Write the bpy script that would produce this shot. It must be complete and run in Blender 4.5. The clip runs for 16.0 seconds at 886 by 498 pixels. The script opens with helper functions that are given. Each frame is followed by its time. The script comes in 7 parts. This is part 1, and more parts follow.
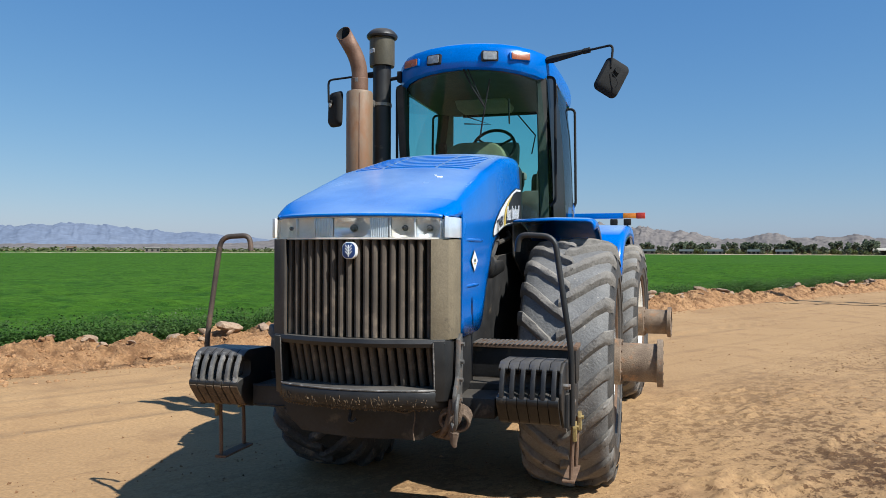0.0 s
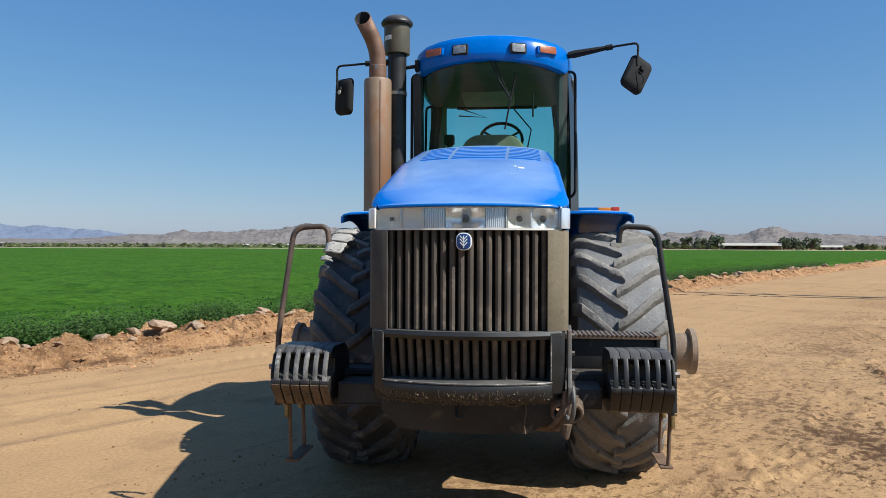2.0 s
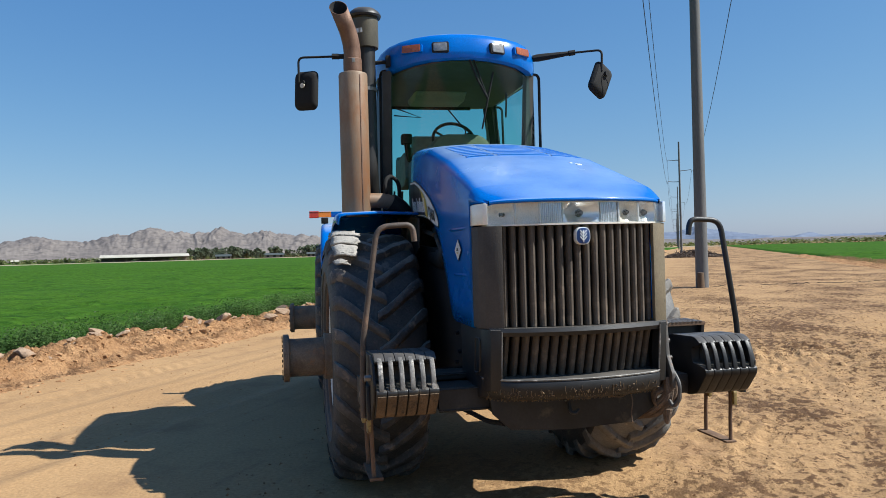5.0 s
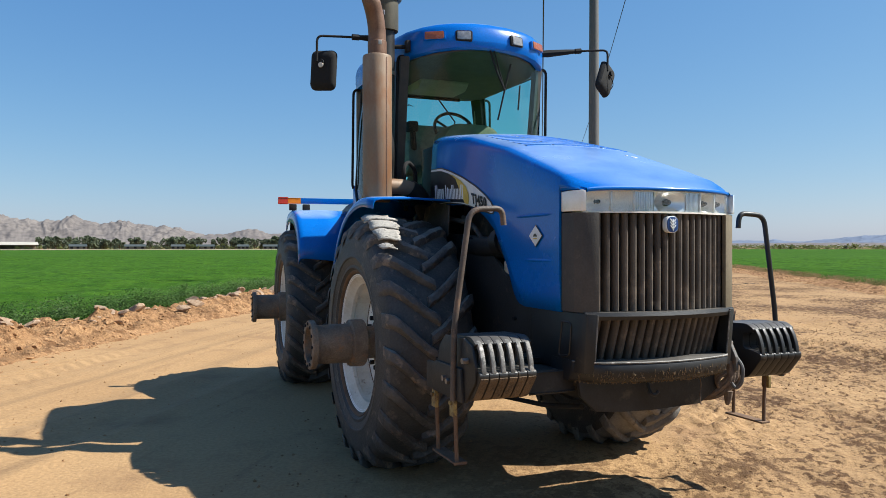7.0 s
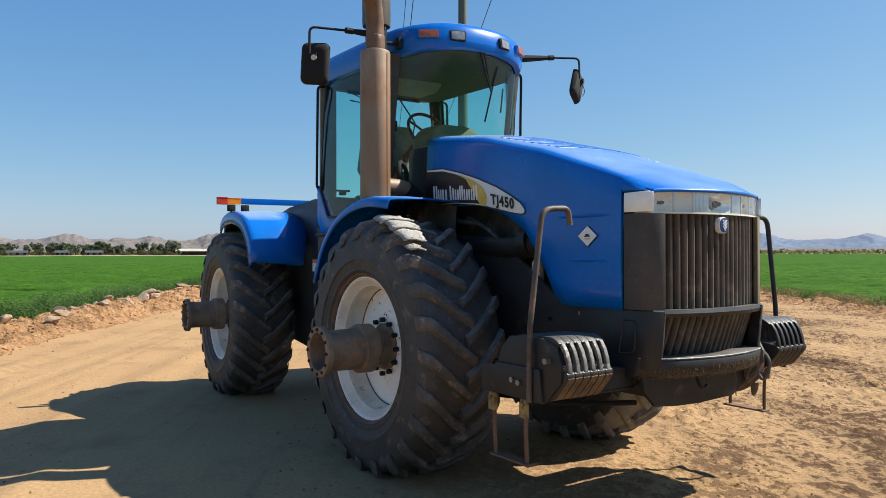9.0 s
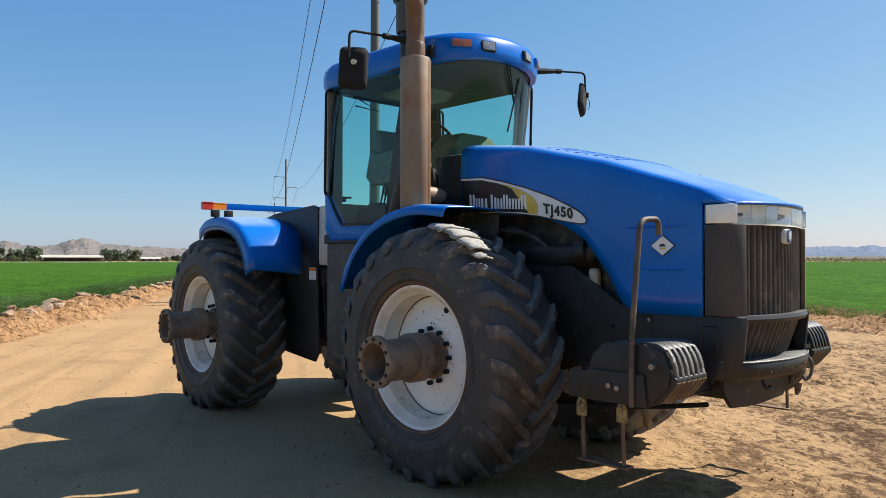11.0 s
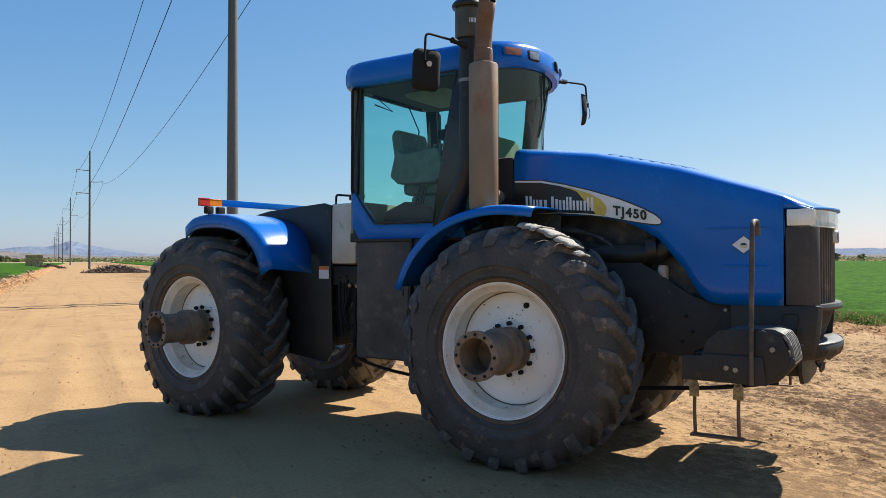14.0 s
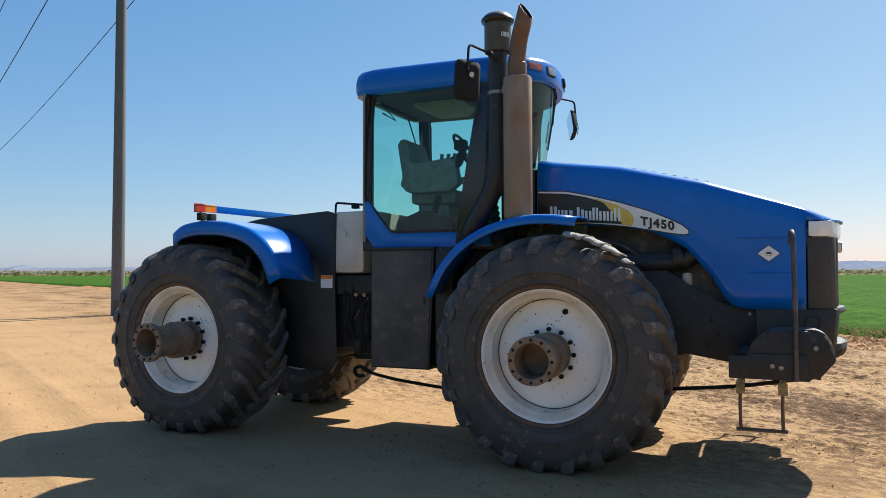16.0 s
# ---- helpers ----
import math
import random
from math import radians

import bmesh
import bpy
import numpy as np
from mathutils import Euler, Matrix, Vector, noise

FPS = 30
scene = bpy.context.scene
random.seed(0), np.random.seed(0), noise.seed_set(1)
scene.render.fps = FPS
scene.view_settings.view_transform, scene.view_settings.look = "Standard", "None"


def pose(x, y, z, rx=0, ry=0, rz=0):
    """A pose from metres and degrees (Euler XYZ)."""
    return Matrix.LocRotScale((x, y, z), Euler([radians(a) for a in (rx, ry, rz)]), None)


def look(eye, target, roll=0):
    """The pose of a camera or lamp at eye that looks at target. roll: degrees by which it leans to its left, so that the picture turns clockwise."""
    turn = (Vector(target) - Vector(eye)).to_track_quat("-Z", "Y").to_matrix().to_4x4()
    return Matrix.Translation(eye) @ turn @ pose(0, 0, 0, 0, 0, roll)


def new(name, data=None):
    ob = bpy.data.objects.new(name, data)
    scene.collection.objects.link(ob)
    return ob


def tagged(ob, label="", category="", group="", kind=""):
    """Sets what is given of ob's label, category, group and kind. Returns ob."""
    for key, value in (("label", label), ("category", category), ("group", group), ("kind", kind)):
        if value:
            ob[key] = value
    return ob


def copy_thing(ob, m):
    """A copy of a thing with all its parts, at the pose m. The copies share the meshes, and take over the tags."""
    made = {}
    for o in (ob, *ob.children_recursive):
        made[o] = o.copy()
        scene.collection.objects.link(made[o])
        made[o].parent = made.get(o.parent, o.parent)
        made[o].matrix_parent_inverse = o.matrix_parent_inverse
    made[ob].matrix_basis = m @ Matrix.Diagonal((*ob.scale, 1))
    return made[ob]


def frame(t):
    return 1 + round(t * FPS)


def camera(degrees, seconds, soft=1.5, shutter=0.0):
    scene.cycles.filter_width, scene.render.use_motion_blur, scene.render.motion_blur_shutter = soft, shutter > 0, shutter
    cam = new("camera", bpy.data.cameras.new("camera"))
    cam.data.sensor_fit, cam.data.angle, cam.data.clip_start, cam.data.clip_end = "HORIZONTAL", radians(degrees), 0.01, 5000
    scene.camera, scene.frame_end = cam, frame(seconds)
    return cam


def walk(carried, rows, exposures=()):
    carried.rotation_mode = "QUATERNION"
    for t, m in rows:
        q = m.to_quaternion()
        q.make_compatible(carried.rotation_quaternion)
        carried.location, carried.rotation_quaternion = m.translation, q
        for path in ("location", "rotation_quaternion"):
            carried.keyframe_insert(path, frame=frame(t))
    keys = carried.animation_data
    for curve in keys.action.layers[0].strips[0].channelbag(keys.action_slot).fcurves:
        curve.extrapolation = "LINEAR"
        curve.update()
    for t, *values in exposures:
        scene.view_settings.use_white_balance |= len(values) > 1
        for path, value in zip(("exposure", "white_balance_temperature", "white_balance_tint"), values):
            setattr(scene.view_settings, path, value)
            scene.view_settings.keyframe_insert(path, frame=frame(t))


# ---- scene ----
cam = camera(61.1, 16.0, soft=0.55)
PATH = [
    (0, (1.682, -6.246, 1.84), (1.133, -4.323, 1.844), 0.2),
    (0.5, (1.351, -6.346, 1.831), (0.859, -4.408, 1.829), 0.3),
    (1, (0.999, -6.337, 1.821), (0.62, -4.373, 1.818), 0.3),
    (1.5, (0.655, -6.378, 1.815), (0.364, -4.4, 1.808), 0.2),
    (2, (0.319, -6.424, 1.813), (0.106, -4.435, 1.805), 0.2),
    (2.5, (-0.033, -6.405, 1.803), (-0.151, -4.408, 1.798), 0.1),
    (3, (-0.393, -6.418, 1.812), (-0.391, -4.418, 1.807), -0.0),
    (3.5, (-0.731, -6.42, 1.803), (-0.61, -4.424, 1.802), -0.1),
    (3.7, (-0.864, -6.417, 1.794), (-0.698, -4.424, 1.796), -0.2),
    (5.8, (-2.16, -6.047, 1.757), (-1.6, -4.128, 1.76), -1.2),
    (6, (-2.292, -6.033, 1.743), (-1.703, -4.122, 1.747), -0.8),
    (6.5, (-2.589, -5.928, 1.719), (-1.944, -4.035, 1.72), -0.2),
    (7, (-2.875, -5.801, 1.709), (-2.122, -3.948, 1.703), 0.0),
    (7.5, (-3.152, -5.666, 1.717), (-2.287, -3.863, 1.713), 0.6),
    (8, (-3.449, -5.502, 1.717), (-2.488, -3.748, 1.716), 0.4),
    (8.5, (-3.756, -5.325, 1.693), (-2.705, -3.623, 1.699), 0.1),
    (9, (-3.999, -5.089, 1.676), (-2.872, -3.436, 1.685), -0.1),
    (11.3, (-5.161, -4.157, 1.693), (-3.764, -2.727, 1.718), -0.1),
    (11.5, (-5.264, -4.061, 1.708), (-3.849, -2.648, 1.731), -0.2),
    (12, (-5.533, -3.84, 1.679), (-4.051, -2.497, 1.711), -0.1),
    (12.5, (-5.802, -3.613, 1.699), (-4.261, -2.337, 1.72), -0.4),
    (13, (-6.019, -3.356, 1.697), (-4.422, -2.152, 1.725), -0.1),
    (13.5, (-6.289, -3.081, 1.688), (-4.636, -1.955, 1.718), -0.1),
    (14, (-6.516, -2.819, 1.673), (-4.83, -1.744, 1.7), -0.1),
    (14.5, (-6.715, -2.476, 1.695), (-4.958, -1.52, 1.711), -0.2),
    (15, (-6.928, -2.2, 1.649), (-5.145, -1.294, 1.674), -0.1),
    (15.5, (-7.108, -1.884, 1.622), (-5.303, -1.022, 1.649), -0.2),
    (16, (-7.236, -1.57, 1.622), (-5.387, -0.81, 1.686), -0.1),
]
walk(cam, [(t, look(eye, target, roll)) for t, eye, target, roll in PATH],
     exposures=((0.0, 0.48, 6050, 10), (3.5, 0.50, 6100, 10), (7.0, 0.74, 6350, 10), (9.0, 0.79, 6550, 10), (16.0, 0.81, 6550, 10)))

# ---- world, sun, exposure ----
SUN_AZ, SUN_EL = 112.0, 48.0          # degrees clockwise from +Y, degrees above the ground
sun_way = Vector((math.sin(radians(SUN_AZ)) * math.cos(radians(SUN_EL)), math.cos(radians(SUN_AZ)) * math.cos(radians(SUN_EL)), math.sin(radians(SUN_EL))))
world = bpy.data.worlds.new("desert_sky")
scene.world = world
world.use_nodes = True
wn = world.node_tree.nodes
sky = wn.new("ShaderNodeTexSky")
sky.sky_type, sky.sun_disc = "NISHITA", False
sky.sun_elevation, sky.sun_rotation = radians(SUN_EL), radians(SUN_AZ)
sky.altitude, sky.air_density, sky.dust_density, sky.ozone_density = 300, 1.0, 0.7, 5.0
wn["Background"].inputs["Strength"].default_value = 0.085
split, join = wn.new("ShaderNodeSeparateColor"), wn.new("ShaderNodeCombineColor")
world.node_tree.links.new(sky.outputs["Color"], split.inputs["Color"])
for channel, gain, power in (("Red", 0.70, 1.05), ("Green", 1.185, 0.75), ("Blue", 2.30, 0.45)):     # dusty desert air: paler towards the sun
    bend, lift = wn.new("ShaderNodeMath"), wn.new("ShaderNodeMath")
    bend.operation, lift.operation = "POWER", "MULTIPLY"
    bend.inputs[1].default_value, lift.inputs[1].default_value = power, gain
    world.node_tree.links.new(split.outputs[channel], bend.inputs[0])
    world.node_tree.links.new(bend.outputs[0], lift.inputs[0])
    world.node_tree.links.new(lift.outputs[0], join.inputs[channel])
world.node_tree.links.new(join.outputs["Color"], wn["Background"].inputs["Color"])
sun = new("sun", bpy.data.lights.new("sun", "SUN"))
sun.data.energy, sun.data.angle, sun.data.color = 4.85, radians(0.53), (1.0, 0.98, 0.905)
sun.matrix_world = look(sun_way * 50, (0, 0, 0))


# ---- materials ----
def surface(name, dark, light, scale=6.0, rough=0.6, metal=0.0, bump=0.1, fine=60.0, spots=None, spot_scale=9.0, spot_edge=0.62, spot_soft=0.06,
            rough_var=0.12, coat=0.0, island=0.0, stretch=(1, 1, 1), spec=0.5, crumbs=None, grit=0.35, dust_sheen=None, sheen_from=0.45, relief=0.0, relief_scale=9.0):
    """Two-scale mottled colour with grain relief, and optional patches of a third colour (dirt, rust, wear)."""
    m = bpy.data.materials.new(name)
    m.use_nodes = True
    n, l = m.node_tree.nodes, m.node_tree.links
    bsdf = n["Principled BSDF"]
    co = n.new("ShaderNodeTexCoord")
    mp = n.new("ShaderNodeMapping")
    mp.inputs["Scale"].default_value = stretch
    l.new(co.outputs["Object"], mp.inputs["Vector"])

    def noise_of(s, detail, rgh=0.55):
        t = n.new("ShaderNodeTexNoise")
        t.inputs["Scale"].default_value, t.inputs["Detail"].default_value, t.inputs["Roughness"].default_value = s, detail, rgh
        l.new(mp.outputs["Vector"], t.inputs["Vector"])
        return t.outputs["Fac"]

    def blend(fac, a, b):
        x = n.new("ShaderNodeMix")
        x.data_type = "RGBA"
        l.new(fac, x.inputs[0])
        for sock, v in ((x.inputs[6], a), (x.inputs[7], b)):
            if isinstance(v, tuple):
                sock.default_value = (*v, 1)
            else:
                l.new(v, sock)
        return x.outputs[2]

    def ramp(fac, lo, hi):
        r = n.new("ShaderNodeMapRange")
        r.inputs["From Min"].default_value, r.inputs["From Max"].default_value = lo, hi
        l.new(fac, r.inputs["Value"])
        return r.outputs["Result"]

    big, small = noise_of(scale, 5), noise_of(fine, 4)
    colour = blend(ramp(big, 0.3, 0.7), dark, light)
    grain = n.new("ShaderNodeMix")
    grain.data_type, grain.blend_type = "RGBA", "OVERLAY"
    l.new(colour, grain.inputs[6])
    l.new(small, grain.inputs[7])
    grain.inputs[0].default_value = grit
    colour = grain.outputs[2]
    if spots:
        colour = blend(ramp(noise_of(spot_scale, 7, 0.65), spot_edge - spot_soft, spot_edge + spot_soft), colour, spots)
    if crumbs:      # churned soil on the right half of the road, broken up along its direction
        turn = n.new("ShaderNodeMapping")
        turn.inputs["Rotation"].default_value = (0, 0, radians(31.5))
        l.new(co.outputs["Object"], turn.inputs["Vector"])
        squash = n.new("ShaderNodeMapping")
        squash.inputs["Scale"].default_value = (1.0, 0.7, 1.0)
        l.new(turn.outputs["Vector"], squash.inputs["Vector"])
        parts = n.new("ShaderNodeSeparateXYZ")
        l.new(turn.outputs["Vector"], parts.inputs[0])
        worn, crumb, fleck = noise_of(0.42, 9, 0.62), noise_of(9.0, 9, 0.70), noise_of(24.0, 5, 0.65)
        for sock in (worn, crumb, fleck):
            l.new(squash.outputs["Vector"], sock.node.inputs["Vector"])

        def times(p, q):
            x = n.new("ShaderNodeMath")
            x.operation = "MULTIPLY"
            l.new(p, x.inputs[0])
            l.new(q, x.inputs[1])
            return x

        zone = times(ramp(parts.outputs["X"], -1.5, 2.5), ramp(worn, 0.45, 0.60))
        heap = n.new("ShaderNodeMath")          # crumbs lie dense amid a patch and thin out round it
        heap.operation = "MULTIPLY_ADD"
        l.new(worn, heap.inputs[0])
        heap.inputs[1].default_value = 0.75
        l.new(crumb, heap.inputs[2])
        both = times(ramp(parts.outputs["X"], -1.5, 2.5), ramp(heap.outputs[0], 0.885, 0.935))
        loose = times(ramp(parts.outputs["X"], -3.0, 2.0), ramp(fleck, 0.57, 0.63))
        # besides darker soil, these tones paint the small shadows of the lumpy crust
        colour = blend(ramp(zone.outputs[0], 0.0, 3.6), colour, (0.221, 0.123, 0.060))
        colour = blend(ramp(loose.outputs[0], 0.0, 1.5), colour, (0.170, 0.092, 0.044))
        colour = blend(ramp(both.outputs[0], 0.0, 1.1), colour, crumbs)
        drawn = n.new("ShaderNodeMapping")      # wheel tracks drawn out along the road
        drawn.inputs["Scale"].default_value = (2.6, 0.05, 1.0)
        l.new(turn.outputs["Vector"], drawn.inputs["Vector"])
        track, broken = noise_of(1.0, 6, 0.7), noise_of(2.2, 6, 0.7)
        l.new(drawn.outputs["Vector"], track.node.inputs["Vector"])
        lines = n.new("ShaderNodeMath")
        lines.operation = "MULTIPLY"
        l.new(ramp(track, 0.52, 0.60), lines.inputs[0])
        l.new(ramp(broken, 0.40, 0.75), lines.inputs[1])
        colour = blend(ramp(lines.outputs[0], 0.0, 1.3), colour, (0.204, 0.119, 0.060))
    if dust_sheen:        # dusty film with sky and sun sheen painted in, on what faces up
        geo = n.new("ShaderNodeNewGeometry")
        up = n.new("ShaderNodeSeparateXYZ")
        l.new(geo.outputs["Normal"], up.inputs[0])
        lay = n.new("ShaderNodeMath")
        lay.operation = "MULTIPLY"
        l.new(ramp(up.outputs["Z"], sheen_from, 1.0), lay.inputs[0])
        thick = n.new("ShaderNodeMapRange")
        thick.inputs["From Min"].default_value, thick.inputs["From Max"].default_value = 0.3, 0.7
        thick.inputs["To Min"].default_value, thick.inputs["To Max"].default_value = 0.5 * dust_sheen[3], dust_sheen[3]
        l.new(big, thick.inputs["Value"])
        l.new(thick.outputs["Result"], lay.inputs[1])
        colour = blend(lay.outputs[0], colour, tuple(dust_sheen[:3]))
    if island:
        info = n.new("ShaderNodeObjectInfo")
        geo = n.new("ShaderNodeNewGeometry")
        add = n.new("ShaderNodeMath")
        add.operation = "ADD"
        l.new(info.outputs["Random"], add.inputs[0])
        l.new(geo.outputs["Random Per Island"], add.inputs[1])
        val = n.new("ShaderNodeMapRange")
        val.inputs["From Max"].default_value = 2.0
        val.inputs["To Min"].default_value, val.inputs["To Max"].default_value = 1 - island, 1 + island
        l.new(add.outputs[0], val.inputs["Value"])
        hsv = n.new("ShaderNodeHueSaturation")
        l.new(val.outputs["Result"], hsv.inputs["Value"])
        l.new(colour, hsv.inputs["Color"])
        colour = hsv.outputs["Color"]
    l.new(colour, bsdf.inputs["Base Color"])
    rr = n.new("ShaderNodeMapRange")
    rr.inputs["To Min"].default_value, rr.inputs["To Max"].default_value = max(0.02, rough - rough_var), min(1, rough + rough_var)
    l.new(big, rr.inputs["Value"])
    l.new(rr.outputs["Result"], bsdf.inputs["Roughness"])
    bsdf.inputs["Metallic"].default_value = metal
    bsdf.inputs["Coat Weight"].default_value = coat
    bsdf.inputs["Coat Roughness"].default_value = 0.08
    bsdf.inputs["Specular IOR Level"].default_value = spec
    if bump:
        b = n.new("ShaderNodeBump")
        b.inputs["Strength"].default_value, b.inputs["Distance"].default_value = bump, 0.02
        l.new(small, b.inputs["Height"])
        last = b
        if relief:      # coarse broken crust, strongest where the soil is churned
            rough_soil = noise_of(relief_scale, 10, 0.68)
            if crumbs:
                l.new(squash.outputs["Vector"], rough_soil.node.inputs["Vector"])
                some = n.new("ShaderNodeMath")
                some.operation = "MULTIPLY_ADD"
                l.new(zone.outputs[0], some.inputs[0])
                some.inputs[1].default_value, some.inputs[2].default_value = 0.75, 0.25
                churn = times(some.outputs[0], ramp(parts.outputs["X"], -3.0, 2.0))
                rough_soil = times(rough_soil, churn.outputs[0]).outputs[0]
            deep = n.new("ShaderNodeBump")
            deep.inputs["Strength"].default_value, deep.inputs["Distance"].default_value = 1.0, relief
            l.new(rough_soil, deep.inputs["Height"])
            l.new(b.outputs["Normal"], deep.inputs["Normal"])
            last = deep
        l.new(last.outputs["Normal"], bsdf.inputs["Normal"])
    return m


def leafy(m, share):
    """Lets light through thin leaves."""
    n, l = m.node_tree.nodes, m.node_tree.links
    bsdf = n["Principled BSDF"]
    glow, mix = n.new("ShaderNodeBsdfTranslucent"), n.new("ShaderNodeMixShader")
    l.new(bsdf.inputs["Base Color"].links[0].from_socket, glow.inputs["Color"])
    mix.inputs[0].default_value = share
    l.new(bsdf.outputs[0], mix.inputs[1])
    l.new(glow.outputs[0], mix.inputs[2])
    l.new(mix.outputs[0], n["Material Output"].inputs["Surface"])
    return m


def pane(name, tint, gloss=1.0):
    m = bpy.data.materials.new(name)
    m.use_nodes = True
    n, l = m.node_tree.nodes, m.node_tree.links
    n.remove(n["Principled BSDF"])
    tr, gl, mx, fr = n.new("ShaderNodeBsdfTransparent"), n.new("ShaderNodeBsdfGlossy"), n.new("ShaderNodeMixShader"), n.new("ShaderNodeLayerWeight")
    up, sc = n.new("ShaderNodeMath"), n.new("ShaderNodeMath")
    up.operation, sc.operation = "POWER", "MULTIPLY_ADD"
    up.inputs[1].default_value, sc.inputs[1].default_value, sc.inputs[2].default_value = 4.5, 0.8, 0.045
    tr.inputs["Color"].default_value = (*tint, 1)
    gl.inputs["Roughness"].default_value = 0.02
    gl.inputs["Color"].default_value = (gloss, gloss, gloss, 1)
    fr.inputs["Blend"].default_value = 0.5
    l.new(fr.outputs["Facing"], up.inputs[0])
    l.new(up.outputs[0], sc.inputs[0])
    l.new(sc.outputs[0], mx.inputs[0])
    l.new(tr.outputs[0], mx.inputs[1])
    l.new(gl.outputs[0], mx.inputs[2])
    l.new(mx.outputs[0], n["Material Output"].inputs["Surface"])
    return m


SAND = surface("packed_sand", (0.332, 0.1977, 0.09065), (0.398, 0.2454, 0.1156), 0.35, 0.92, 0, 0.45, 30, (0.2422, 0.1407, 0.06962), 0.8, 0.64, 0.10, spec=0.2, crumbs=(0.098, 0.04775, 0.02035), grit=0.36, relief=0.07, relief_scale=11.0)
BERM_EARTH = surface("dug_earth", (0.32, 0.17, 0.0777), (0.46, 0.2655, 0.1277), 1.6, 0.95, 0, 0.7, 24, (0.22, 0.1127, 0.0518), 3.4, 0.55, spec=0.15, island=0.12, grit=0.6, relief=0.12, relief_scale=7.0)
PALE = surface("pale_far_dirt", (0.30, 0.245, 0.165), (0.38, 0.315, 0.22), 0.05, 0.95, 0, 0, 2.0, spec=0.1)
BANKCLOD = surface("dry_brown_clod", (0.29, 0.1547, 0.07215), (0.45, 0.2626, 0.1313), 1.6, 0.95, 0, 0, 24, spec=0.1, island=0.25, grit=0.4)
CLOD = surface("dark_turned_soil", (0.19, 0.1, 0.05), (0.30, 0.172, 0.088), 1.6, 0.95, 0, 0.6, 24, spec=0.15, island=0.3, grit=0.6)
ROCK = surface("pale_caliche_rock", (0.306, 0.2069, 0.1337), (0.425, 0.3044, 0.2084), 3, 0.9, 0, 0.5, 40, (0.221, 0.1299, 0.07076), 4, 0.58, 0.10, spec=0.2, island=0.2)
CROP = surface("alfalfa_far", (0.034, 0.0884, 0.0085), (0.0561, 0.1224, 0.01275), 0.25, 0.95, 0, 1.0, 4.0, (0.0221, 0.0629, 0.00765), 1.6, 0.56, 0.07, spec=0.03, grit=0.75)
LEAF = surface("alfalfa_leaf", (0.042, 0.112, 0.012), (0.074, 0.162, 0.021), 0.7, 0.8, 0, 0, 30, island=0.35, spec=0.10)
WEED = surface("grey_green_weed", (0.055, 0.120, 0.024), (0.115, 0.185, 0.058), 0.7, 0.8, 0, 0, 30, (0.19, 0.215, 0.15), 1.6, 0.64, 0.05, island=0.35, spec=0.1)
DRY = surface("dry_weed", (0.26, 0.155, 0.080), (0.42, 0.29, 0.16), 2, 0.9, 0, 0, 30, island=0.3, spec=0.1)
TREE_LEAF = surface("tree_foliage", (0.085, 0.105, 0.062), (0.155, 0.178, 0.110), 0.3, 0.85, 0, 0, 5, island=0.4, spec=0.1)
BUSH_LEAF = surface("bush_foliage", (0.095, 0.120, 0.040), (0.170, 0.185, 0.070), 0.3, 0.85, 0, 0, 5, island=0.4, spec=0.1)
for leaf, share in ((LEAF, 0.50), (WEED, 0.45), (DRY, 0.30), (TREE_LEAF, 0.30), (BUSH_LEAF, 0.30)):
    leafy(leaf, share)
GLOSSBLACK = surface("glossy_black_pillar", (0.012, 0.013, 0.013), (0.02, 0.021, 0.021), 3, 0.16, 0, 0.0, 40, spec=0.4, coat=0.25, rough_var=0.04)
BARK = surface("bark", (0.06545, 0.04582, 0.03272), (0.1178, 0.08508, 0.0589), 3, 0.9)
# aerial haze is mixed into the hill colours, most in the far range
HILL = surface("desert_hill", (0.150, 0.131, 0.121), (0.207, 0.181, 0.160), 0.006, 0.95, 0, 0.0, 0.05, (0.118, 0.104, 0.098), 0.03, 0.56, spec=0.05)
HILL_FAR = surface("haze_tinted_range", (0.137, 0.164, 0.218), (0.163, 0.190, 0.245), 0.002, 0.95, 0, 0.0, 0.02, spec=0.02)
# the bluish top film is partly the sky's sheen put into the colour
BLUE = surface("blue_tractor_paint", (0.00092, 0.1086, 0.4324), (0.00184, 0.138, 0.5152), 2.2, 0.26, 0, 0.02, 90, (0.02024, 0.138, 0.4232), 14, 0.74, 0.16, 0.06, coat=0.22, spec=0.25, dust_sheen=(0.40, 0.52, 0.64, 0.85), sheen_from=0.86)
BLACK = surface("black_painted_steel", (0.013, 0.0125, 0.012), (0.030, 0.028, 0.026), 5, 0.5, 0, 0.08, 70, (0.085, 0.065, 0.045), 7, 0.67, 0.07, spec=0.35, dust_sheen=(0.33, 0.275, 0.21, 0.22))
PLASTIC = surface("dusty_black_plastic", (0.011, 0.0108, 0.0105), (0.024, 0.022, 0.020), 6, 0.45, 0, 0.08, 120, (0.095, 0.072, 0.048), 9, 0.69, 0.06, spec=0.45, dust_sheen=(0.40, 0.355, 0.30, 0.24))
GRILLE = surface("brown_dusty_grille", (0.05538, 0.04243, 0.03098), (0.1029, 0.07945, 0.05742), 5, 0.75, 0, 0.1, 90, (0.1582, 0.1195, 0.08311), 10, 0.60)
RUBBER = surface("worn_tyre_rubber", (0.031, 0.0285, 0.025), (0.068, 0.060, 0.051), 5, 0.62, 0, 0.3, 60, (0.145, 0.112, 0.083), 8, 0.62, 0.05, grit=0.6)
